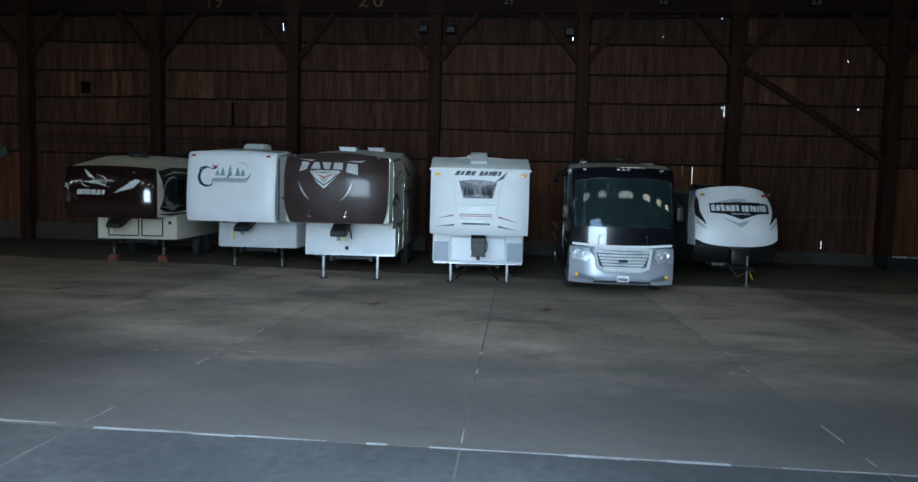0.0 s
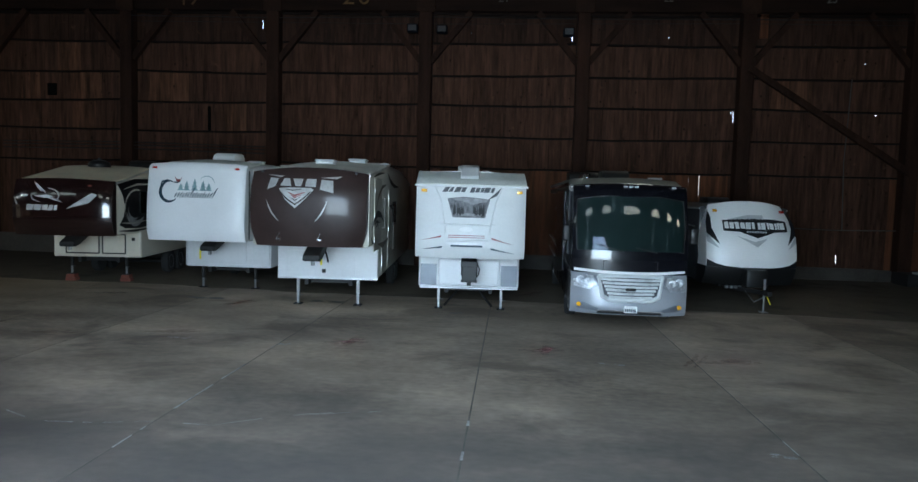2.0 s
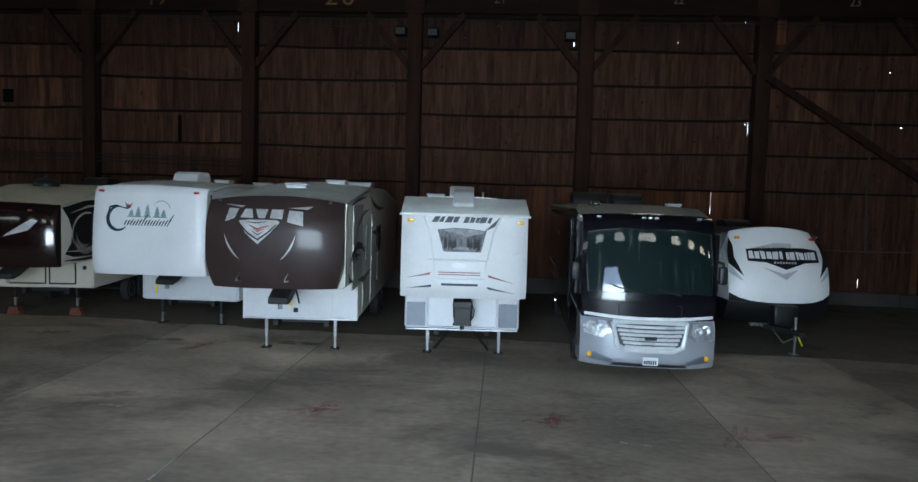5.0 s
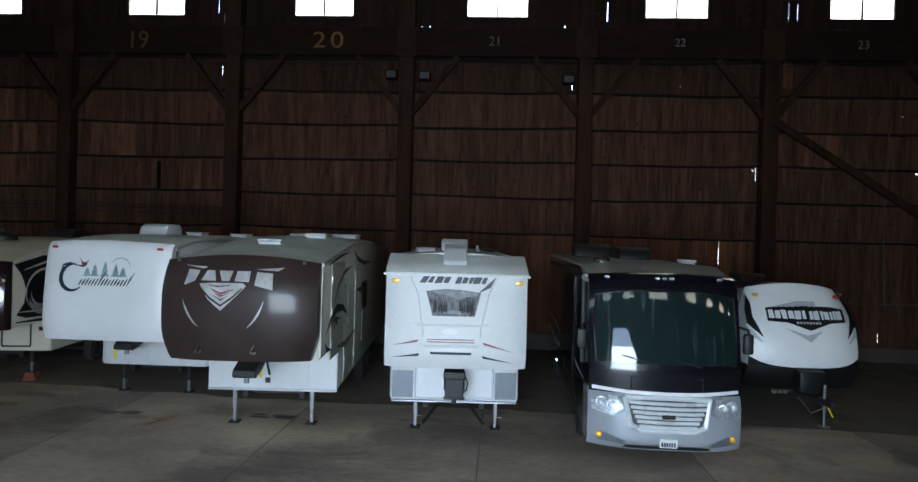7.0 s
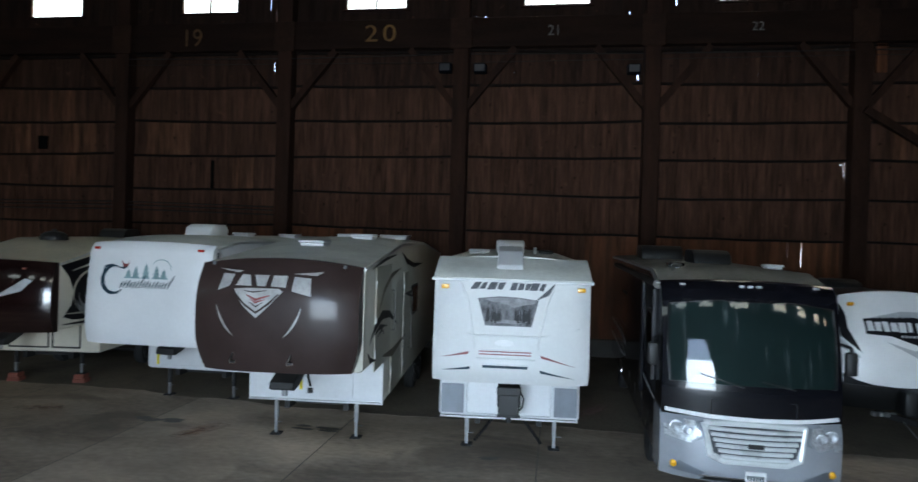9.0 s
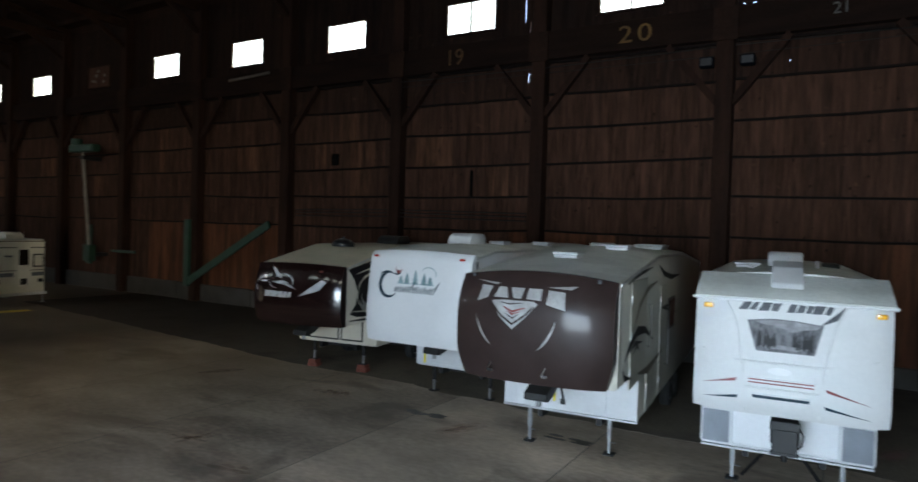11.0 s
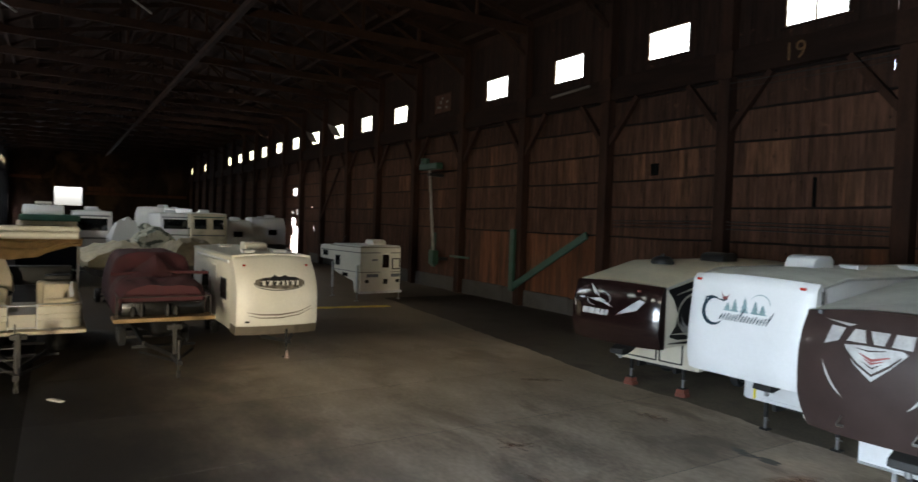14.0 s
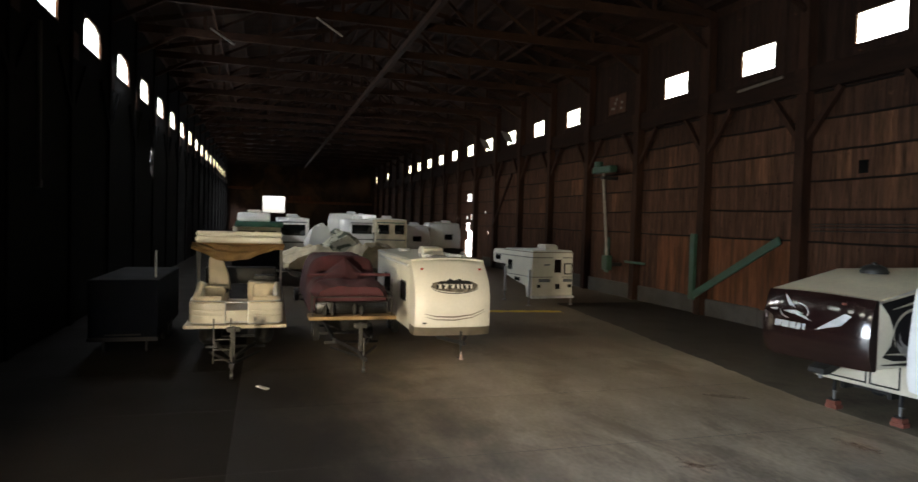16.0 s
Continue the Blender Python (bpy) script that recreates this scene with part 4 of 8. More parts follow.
box(b, -35.0, -32.7, WALL_N - 1.25, WALL_N - 0.75, 7.6, 8.0, 0.06)
cyl(b, (-34.6, WALL_N - 1.0, 8.0), (-34.6, WALL_N - 1.0, 8.35), 0.28)
part("head", b, M_green, th)
b = bmesh.new()
box(b, -33.45, -32.85, WALL_N - 1.2, WALL_N - 0.8, 1.6, 2.5, 0.05)
part("foot", b, M_green, th)
b = bmesh.new()
box(b, -33.3, -33.0, WALL_N - 1.1, WALL_N - 0.05, 1.85, 2.05)
part("bracket", b, M_frame, th)
b = bmesh.new()
box(b, -34.1, -33.8, WALL_N - 1.1, WALL_N - 0.05, 7.2, 7.4)
part("bracket", b, M_frame, th)


# ---- windows ----
def window(n, x, y, z0, z1, w, mull, side, arch=False, sash=0.0, boarded=False):
    th = thing("window_%d" % n, "high daylit window in a dark timber frame" if not boarded else "high window boarded over with old sheeting", "window", pose(x, y, 0), kind="structure")
    t = 0.06
    b = bmesh.new()
    box(b, -w / 2, -w / 2 + t, -0.025, 0.07, z0, z1)
    box(b, w / 2 - t, w / 2, -0.025, 0.07, z0, z1)
    box(b, -w / 2 + t, w / 2 - t, -0.025, 0.07, z1 - t, z1)
    if arch:
        for s in (-1, 1):
            f = [b.verts.new((s * u, yy, v)) for yy in (-0.02, 0.065) for u, v in ((w / 2 - t, z1 - t), (w / 2 - t, z1 - 0.55), (w / 2 - 0.28, z1 - 0.22), (w / 2 - 0.75, z1 - t))]
            b.faces.new(f[:4]), b.faces.new(f[4:])
            for i in range(4):
                b.faces.new((f[i], f[(i + 1) % 4], f[4 + (i + 1) % 4], f[4 + i]))
    part("window_frame", b, M_timber, th)
    b = bmesh.new()
    box(b, -w / 2 - 0.08, w / 2 + 0.08, min(0.07, -0.09 * side), max(0.07, -0.06 * side), z0 - 0.05, z0 + 0.02, 0.01, seg=1)
    part("window_sill", b, M_timber, th)
    if mull:
        b = bmesh.new()
        box(b, -0.022, 0.022, -0.02, 0.06, z0 + 0.02, z1 - t)
        part("mullion", b, M_timber, th)
    b = bmesh.new()
    if boarded:
        box(b, -w / 2 + t, w / 2 - t, 0.0, 0.03, z0 + 0.02, z1 - t)
        part("board", b, M_plank_far, th)
        b = bmesh.new()
        for i in range(7):
            cx, cz = random.uniform(-0.6, 0.6), random.uniform(z0 + 0.3, z1 - 0.3)
            box(b, cx - 0.12, cx + 0.12, -0.012, -0.004, cz - 0.07, cz + 0.07)
        part("patch", b, M_grey_paint, th)
    else:
        if sash:
            b2 = bmesh.new()
            m = Matrix.Translation((0, -0.3, (z0 + z1) / 2)) @ Matrix.Rotation(radians(sash), 4, "X") @ Matrix.Rotation(radians(20), 4, "Y")
            box(b2, -w / 2 + 0.15, w / 4, -0.03, 0.03, -0.5, 0.5, 0, m)
            part("open_sash", b2, M_old_board, th, "dusty sash hanging open")
        box(b, -w / 2 + t, -0.022 if mull else w / 2 - t, 0.02, 0.026, z0 + 0.02, z1 - t)
        p = part("pane", b, M_pane, th)
        p.visible_shadow = False
        if mull:
            b = bmesh.new()
            box(b, 0.022, w / 2 - t, 0.02, 0.026, z0 + 0.02, z1 - t)
            p = part("pane", b, M_pane, th)
            p.visible_shadow = False
    return th


count = 0
for x, z0, z1, w in openings:
    count += 1
    k = round((x - 2.3) / BAY)
    window(count, x, WALL_N, z0, z1, w, k > -3, 1, sash=35 if k in (-9, -10) else 0.0, boarded=k == -6)
bm = bmesh.new()
beam(bm, (-22.8, WALL_N - 0.44, 10.66), (-20.1, WALL_N - 0.44, 10.80), 0.06, 0.11)
tagged(part("loose_board", bm, M_old_board), "pale loose board under a high window", "board", kind="structure")

# ---- south wall with the great door ----
open_s = [(2.45 + BAY * k, 10.85, 12.15, 2.9) for k in range(-20, 6)]
wall_s = thing("wall_south", "board wall coloured near-black, the unlit side, with a wide open door", "wall", pose(0, 0, 0), kind="structure")
holes_s = open_s + [((DOOR_X0 + DOOR_X1) / 2, 0.0, DOOR_TOP, DOOR_X1 - DOOR_X0), (-42.8, 8.75, 9.2, 0.42), (-42.8, 7.5, 8.35, 0.40), (-42.85, 6.7, 7.35, 0.36), (-38.3, 5.1, 5.6, 0.08), (-127.9, 3.8, 6.6, 0.9)]
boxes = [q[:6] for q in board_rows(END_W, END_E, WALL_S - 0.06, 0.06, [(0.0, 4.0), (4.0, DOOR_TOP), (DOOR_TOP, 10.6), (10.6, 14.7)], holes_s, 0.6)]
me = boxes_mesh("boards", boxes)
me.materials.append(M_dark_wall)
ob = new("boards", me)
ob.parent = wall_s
tagged(ob, "boards coloured near-black for the unlit side", kind="stuff")
for x, z0, z1, w in open_s:
    count += 1
    window(count, x, WALL_S - 0.06, z0, z1, w, False, -1, arch=True)
th = thing("door_frame", "heavy dark timber frame of the great shed door", "door frame", pose(0, 0, 0), kind="structure")
for x in (DOOR_X0, DOOR_X1):
    b = bmesh.new()
    box(b, x - 0.3 if x < 0 else x, x if x < 0 else x + 0.3, WALL_S + 0.004, WALL_S + 0.35, 0, DOOR_TOP + 0.4, 0.02, seg=1)
    part("jamb", b, M_timber, th)
b = bmesh.new()
box(b, DOOR_X0, DOOR_X1, WALL_S + 0.004, WALL_S + 0.35, DOOR_TOP, DOOR_TOP + 0.4, 0.02, seg=1)
part("lintel", b, M_timber, th)
for s in (-1, 1):
    b = bmesh.new()
    xc, xm, drop = (DOOR_X0, DOOR_X0 + 0.6, 2.4) if s < 0 else (DOOR_X1, DOOR_X1 - 2.2, 3.0)
    f = [b.verts.new((x, y, z)) for y in (WALL_S - 0.05, WALL_S + 0.05) for x, z in ((xc, DOOR_TOP), (xm, DOOR_TOP), (xc, DOOR_TOP - drop))]
    b.faces.new(f[:3]), b.faces.new(f[3:])
    for i in range(3):
        b.faces.new((f[i], f[(i + 1) % 3], f[3 + (i + 1) % 3], f[3 + i]))
    part("corner_board", b, M_dark_wall, th)
th = thing("downpipe", "grey vertical pipe on the dark wall", "pipe", pose(-21.0, WALL_S + 0.16, 0), kind="structure")
b = bmesh.new()
cyl(b, (0, 0, 5.2), (0, 0, 10.2), 0.06)
box(b, -0.12, 0.12, -0.14, 0.08, 5.0, 5.25, 0.02)
part("pipe", b, M_stem, th)

# ---- end walls and roof ----
bm = bmesh.new()
E0, E1, EZ0, EZ1 = 5.35, 9.5, 4.95, 8.15
box(bm, END_W - 0.2, END_W, WALL_S - 0.3, E0, 0, 18.5)
box(bm, END_W - 0.2, END_W, E1, WALL_N + 0.3, 0, 18.5)
box(bm, END_W - 0.2, END_W, E0, E1, 0, EZ0)
box(bm, END_W - 0.2, END_W, E0, E1, EZ1, 18.5)
tagged(part("wall_west", bm, M_west), "distant brown board end wall with one bright opening", "wall", kind="structure")
bm = bmesh.new()
for a, b_, z in ((-1.4, 3.4, 9.6), (10.0, 27, 7.2)):
    box(bm, END_W + 0.02, END_W + 0.3, a, b_, z - 0.25, z + 0.25)
box(bm, END_W + 0.02, END_W + 0.2, 10.2, 14.5, 7.6, 8.4)
tagged(part("end_beam", bm, M_orange), "pale beams across the end wall", "beam", kind="structure")
bm = bmesh.new()
box(bm, END_E, END_E + 0.2, WALL_S - 0.3, WALL_N + 0.3, 0, 18.5)
tagged(part("wall_east", bm, M_plank_far), "brown board end wall", "wall", kind="structure")
RIDGE_Y, RIDGE_Z, EAVE_Z, CHORD_Z = 12.8, 18.2, 15.2, 14.5
bm = bmesh.new()
prof = [(WALL_S - 0.8, EAVE_Z - 0.2), (RIDGE_Y, RIDGE_Z), (WALL_N + 0.8, EAVE_Z - 0.2), (WALL_N + 0.8, EAVE_Z + 0.0), (RIDGE_Y, RIDGE_Z + 0.2), (WALL_S - 0.8, EAVE_Z)]
prism(bm, prof, END_W - 0.3, END_E + 0.3)
for s in (0, 1):
    ya, za, yb, zb = (WALL_S, EAVE_Z - 0.06, RIDGE_Y, RIDGE_Z) if s == 0 else (RIDGE_Y, RIDGE_Z, WALL_N, EAVE_Z - 0.06)
    for i in range(9):
        f = (i + 0.5) / 9
        y, z = ya + (yb - ya) * f, za + (zb - za) * f - 0.14
        box(bm, END_W, END_E, y - 0.06, y + 0.06, z - 0.13, z + 0.10)
box(bm, END_W - 0.2, END_E, WALL_S - 0.3, WALL_S - 0.07, 14.7, 15.4)
box(bm, END_W - 0.2, END_E, WALL_N + 0.065, WALL_N + 0.3, 14.65, 15.4)
tagged(part("ceiling", bm, M_deck), "dark reddish board roof deck on purlins", "ceiling", kind="structure")


def truss():
    th = thing("roof_truss", "dark reddish timber roof truss spanning the shed", "truss", pose(0, 0, 0), "roof trusses")
    b = bmesh.new()
    box(b, -0.12, 0.12, WALL_S, WALL_N, CHORD_Z - 0.22, CHORD_Z + 0.22, 0.015, seg=1)
    part("bottom_chord", b, M_truss, th)
    for ya in (WALL_S, WALL_N):
        b = bmesh.new()
        beam(b, (0, ya, EAVE_Z - 0.35), (0, RIDGE_Y, RIDGE_Z - 0.35), 0.22, 0.3)
        part("top_chord", b, M_truss, th)
    n = 8
    for i in range(1, n):
        y = WALL_S + (WALL_N - WALL_S) * i / n
        zt = EAVE_Z - 0.4 + (RIDGE_Z - EAVE_Z) * (1 - abs(y - RIDGE_Y) / (RIDGE_Y - WALL_S))
        b = bmesh.new()
        beam(b, (0, y, CHORD_Z), (0, y, zt), 0.16, 0.16)
        part("web_post", b, M_truss, th)
        y2 = y + (WALL_N - WALL_S) / n * (1 if y < RIDGE_Y - 0.1 else -1)
        z2 = EAVE_Z - 0.4 + (RIDGE_Z - EAVE_Z) * (1 - abs(y2 - RIDGE_Y) / (RIDGE_Y - WALL_S))
        if abs(y - RIDGE_Y) > 0.5:
            b = bmesh.new()
            beam(b, (0.05, y, CHORD_Z), (0.05, y2, z2), 0.12, 0.16)
            part("web_diagonal", b, M_truss, th)
    return th


first = truss()
first.matrix_world = pose(POST0 + BAY * BAYS[0], 0, 0)
for k in BAYS[1:]:
    copy_thing(first, pose(POST0 + BAY * k, 0, 0))
bm = bmesh.new()
box(bm, END_W, END_E, 13.05, 13.3, CHORD_Z - 0.55, CHORD_Z - 0.23)
tagged(part("ceiling_runner", bm, M_truss), "long timber runner below the trusses", "beam", kind="structure")
bm = bmesh.new()
for y in (3.0, 20.5):
    box(bm, END_W, END_E, y - 0.06, y + 0.06, CHORD_Z + 0.23, CHORD_Z + 0.4)
tagged(part("ceiling_runner", bm, M_truss), "thin timber runners on the trusses", "beam", kind="structure")
for x, y0, y1, z in ((-33.7, 3.05, 4.0, 13.5), (-31.25, 8.0, 9.5, 13.9)):
    th = thing("hanging_tube_lamp", "thin grey strip lamp hanging unlit under the trusses", "lamp", pose(x, 0, 0), "hanging strip lamps")
    b = bmesh.new()
    cyl(b, (1.4, y0, z), (-1.3, y1, z), 0.045)
    part("tube", b, M_bulb, th)
    b = bmesh.new()
    cyl(b, (0, (y0 + y1) / 2, z), (0, (y0 + y1) / 2, 15.14 + ((y0 + y1) / 2 - WALL_S) / 14.0 * 3.06 + 0.03), 0.015)
    part("hanger", b, M_rope, th)


# ---- vehicles: shared parts (local: x across, front towards -y, rear towards +y) ----
def cap(name, parent, W, zb, zt, back, prof, bulge, power, material, label="", crown=0.0, half=None, nz=20, nx=25):
    """A moulded front shell. prof(z) gives the front's y on the middle line. Returns the surface for decals."""
    half = half or (lambda z: W / 2)

    def y_at(x, z):
        s = max(-1.0, min(1.0, x / half(z)))
        return prof(z) + bulge * abs(s) ** power

    bm = bmesh.new()
    rows = []
    for i in range(nz + 1):
        t = i / nz
        row = []
        ss = [math.sin(math.pi / 2 * (2 * j / (nx - 1) - 1)) for j in range(nx)]
        z = zb + (zt - zb) * t
        h = half(z)
        row.append(bm.verts.new((-h, back, z - crown * t)))
        for s in ss:
            row.append(bm.verts.new((s * h, min(y_at(s * h, z), back - 0.01), z - crown * t * s * s)))
        row.append(bm.verts.new((h, back, z - crown * t)))
        rows.append(row)
    for a, b in zip(rows[:-1], rows[1:]):
        for j in range(len(a) - 1):
            bm.faces.new((a[j], a[j + 1], b[j + 1], b[j]))
    for row in (rows[0], rows[-1]):
        ends = [bm.verts.new((v.co.x, back, v.co.z)) for v in row[1:-1]]
        line = [row[0]] + ends + [row[-1]]
        for j in range(1, len(row) - 2):
            bm.faces.new((row[j], row[j + 1], line[j + 1], line[j]))
        bm.faces.new((row[0], row[1], line[1]))
        bm.faces.new((row[-1], line[-2], row[-2]))
    part(name, bm, material, parent, label, True)
    return lambda u, v: (u, y_at(u, v) - 0.007, v)


def wheel(parent, x, y, r=0.37, w=0.22, rim=None):
    s = 1 if x > 0 else -1
    m = pose(x, y, r, 0, 90 * s, 0)
    b = bmesh.new()
    lathe(b, [(r * 0.62, -w / 2), (r * 0.93, -w / 2), (r, -w / 3), (r, w / 3), (r * 0.93, w / 2), (r * 0.62, w / 2)], m, 22)
    tyre = part("wheel", b, M_rubber, parent, "", True)
    b = bmesh.new()
    lathe(b, [(r * 0.6, w / 2 - 0.05), (r * 0.6, w / 2 + 0.004), (r * 0.52, w / 2 - 0.01), (r * 0.3, w / 2 - 0.05), (r * 0.16, w / 2 - 0.01), (0.02, w / 2 + 0.0)], m, 18)
    part("rim", b, rim or M_alu, tyre, "", True)


def leg(parent, x, y, top, blocks_under=False, material=None):
    z0 = 0.2 if blocks_under else 0.0
    b = bmesh.new()
    box(b, x - 0.037, x + 0.037, y - 0.037, y + 0.037, z0 + (top - z0) * 0.42, top, 0.008, seg=1)
    lg = part("landing_leg", b, material or M_steel, parent)
    b = bmesh.new()
    box(b, x - 0.025, x + 0.025, y - 0.025, y + 0.025, z0 + 0.03, z0 + (top - z0) * 0.45)
    cyl(b, (x, y - 0.05, z0 + 0.24), (x + 0.12, y - 0.06, z0 + 0.24), 0.01)
    part("inner_tube", b, M_steel, lg)
    b = bmesh.new()
    box(b, x - 0.1, x + 0.1, y - 0.1, y + 0.1, z0, z0 + 0.03, 0.008, seg=1)
    part("foot_plate", b, M_frame, lg)
    if blocks_under:
        b = bmesh.new()
        box(b, x - 0.15, x + 0.15, y - 0.13, y + 0.13, 0.0, 0.1, 0.012, seg=1)
        box(b, x - 0.12, x + 0.12, y - 0.14, y + 0.12, 0.1, 0.2, 0.012, seg=1)
        part("support_block", b, M_block_red, lg, "red oxide support blocks")


def roof_ac(parent, x, y, z, w=0.72, l=0.95, h=0.3, material=None):
    b = bmesh.new()
    prism(b, [(y - l / 2, z), (y - l / 2 + 0.10, z + h * 0.75), (y - l / 2 + 0.28, z + h), (y + l / 2 - 0.1, z + h), (y + l / 2, z + h * 0.6), (y + l / 2, z)], x - w / 2, x + w / 2, 0.04)
    ac = part("air_conditioner", b, material or M_white_gel, parent, "", True)
    b = bmesh.new()
    for i in range(4):
        box(b, x - w / 2 + 0.08, x + w / 2 - 0.08, y + l / 2 - 0.01, y + l / 2 + 0.012, z + 0.05 + i * 0.04, z + 0.07 + i * 0.04)
    part("louvre", b, M_black_plastic, ac)


def roof_vent(parent, x, y, z, s=0.42, material=None):
    b = bmesh.new()
    box(b, x - s / 2, x + s / 2, y - s / 2, y + s / 2, z, z + 0.06, 0.01, seg=1)
    v = part("roof_vent", b, M_white_gel, parent)
    b = bmesh.new()
    box(b, x - s / 2 - 0.03, x + s / 2 + 0.03, y - s / 2 - 0.03, y + s / 2 + 0.03, z + 0.062, z + 0.11, 0.025)
    part("vent_lid", b, material or M_white_alu, v)


def lamp_lens(parent, name, surf, u, v, w, h, material):
    x, y, z = surf(u, v)
    b = bmesh.new()
    box(b, x - w / 2, x + w / 2, y - 0.02, y + 0.03, z - h / 2, z + h / 2, 0.01)
    part(name, b, material, parent, "", True)


def side_window(parent, x, y0, y1, z0, z1):
    s = 1 if x > 0 else -1
    a, b_ = sorted((x - 0.01 * s, x + 0.018 * s))
    b = bmesh.new()
    box(b, a, b_, y0, y1, z0, z1, 0.012, seg=1)
    w = part("window", b, M_black_plastic, parent)
    a, b_ = sorted((x + 0.012 * s, x + 0.024 * s))
    b = bmesh.new()
    box(b, a, b_, y0 + 0.05, y1 - 0.05, z0 + 0.05, z1 - 0.05, 0.004, seg=1)
    part("pane", b, M_window, w)


def side_door(parent, x, y0, y1, z0, z1, material, handle=True):
    s = 1 if x > 0 else -1
    a, b_ = sorted((x - 0.01 * s, x + 0.016 * s))
    b = bmesh.new()
    box(b, a, b_, y0, y1, z0, z1, 0.012, seg=1)
    d = part("door", b, material, parent)
    for zz in (z0 + 0.3, (z0 + z1) / 2, z1 - 0.3):
        b = bmesh.new()
        box(b, min(x + 0.016 * s, x + 0.03 * s), max(x + 0.016 * s, x + 0.03 * s), y0 - 0.02, y0 + 0.03, zz - 0.06, zz + 0.06)
        part("hinge", b, M_alu, d)
    if handle:
        b = bmesh.new()
        pipe(b, [(x + 0.01 * s, y1 + 0.1, z0 + 0.5), (x + 0.07 * s, y1 + 0.1, z0 + 0.5), (x + 0.07 * s, y1 + 0.1, z1 - 0.5), (x + 0.01 * s, y1 + 0.1, z1 - 0.5)], 0.014)
        part("grab_handle", b, M_chrome, d)


def trailer_body(parent, W, L, H, front, oh, zlow, zup, body_m, roof_m, crown=0.05, rake=0.5, drop=0.0, tail=0.0, tail_drop=0.0):
    """Side walls and crowned roof; the upper deck starts at front, the lower box at oh."""
    b = bmesh.new()
    top = [(L, H - 0.02 - tail_drop)] + ([(L - tail, H - 0.02)] if tail else []) + [(front + rake, H - 0.02), (front, H - 0.02 - drop)]
    prof = [(oh, zlow), (L, zlow)] + top + [(front, zup), (oh, zup - 0.02)] if oh > front + 0.05 else [(front, zlow), (L, zlow)] + top
    if drop < 0.001:
        prof = [q for q in prof if q != (front + rake, H - 0.02)]
    prism(b, prof, -W / 2, W / 2, 0.04)
    part("body", b, body_m, parent, "", True)
    b = bmesh.new()
    n = 10
    rows = []
    for y, z in [(front, H - drop), (front + rake * 0.5, H - drop * 0.5), (front + rake, H)] + ([(L - tail, H)] if tail else []) + [(L - 0.02, H - tail_drop)]:
        rows.append([b.verts.new((W / 2 * (2 * i / n - 1), y, z + 0.004 + crown * (1 - (2 * i / n - 1) ** 2))) for i in range(n + 1)])
    lows = [[b.verts.new((v.co.x, v.co.y, v.co.z - 0.02 - crown * (1 - (v.co.x * 2 / W) ** 2) - 0.02)) for v in row] for row in rows]
    for q, r in zip(rows[:-1], rows[1:]):
        for i in range(n):
            b.faces.new((q[i], q[i + 1], r[i + 1], r[i]))
    for q, r in zip(lows[:-1], lows[1:]):
        for i in range(n):
            b.faces.new((q[i + 1], q[i], r[i], r[i + 1]))
    for q, r in ((rows[0], lows[0]), (rows[-1], lows[-1])):
        for i in range(n):
            b.faces.new((q[i], q[i + 1], r[i + 1], r[i]))
    for i in (0, n):
        for k in range(len(rows) - 1):
            b.faces.new((rows[k][i], rows[k + 1][i], lows[k + 1][i], lows[k][i]))
    part("roof", b, roof_m, parent, "", True)
    for s in (-1, 1):
        b = bmesh.new()
        pipe(b, [(s * (W / 2 + 0.012), front + 0.03, H - 0.035 - drop), (s * (W / 2 + 0.012), front + rake, H - 0.035)] + ([(s * (W / 2 + 0.012), L - tail, H - 0.035)] if tail else []) + [(s * (W / 2 + 0.012), L - 0.03, H - 0.035 - tail_drop)], 0.022, 6)
        part("gutter", b, M_alu, parent)


def chassis(parent, W, L, oh, zlow, axles, r=0.37):
    b = bmesh.new()
    for s in (-1, 1):
        box(b, s * 0.55 - 0.05, s * 0.55 + 0.05, oh + 0.05, L - 0.1, zlow - 0.16, zlow - 0.005)
    for y in (oh + 0.4, L * 0.5, L - 0.5):
        box(b, -0.5, 0.5, y - 0.04, y + 0.04, zlow - 0.14, zlow - 0.02)
    part("chassis", b, M_frame, parent)
    for y in axles:
        b = bmesh.new()
        cyl(b, (-W / 2 + 0.2, y, r), (W / 2 - 0.2, y, r), 0.045)
        part("axle", b, M_frame, parent)
        for s in (-1, 1):
            wheel(parent, s * (W / 2 - 0.14), y, r)


def pin_box(parent, z, y):
    b = bmesh.new()
    prism(b, [(y, z - 0.34), (y + 0.03, z - 0.24), (y + 0.95, z + 0.12), (y + 1.25, z + 0.12), (y + 1.15, z - 0.02), (y + 0.36, z - 0.33), (y + 0.1, z - 0.38)], -0.19, 0.19, 0.015)
    p = part("pin_box", b, M_frame, parent, "black steel hitch box")
    b = bmesh.new()
    cyl(b, (0, y + 0.2, z - 0.48), (0, y + 0.2, z - 0.3), 0.045)
    part("king_pin", b, M_steel, p)


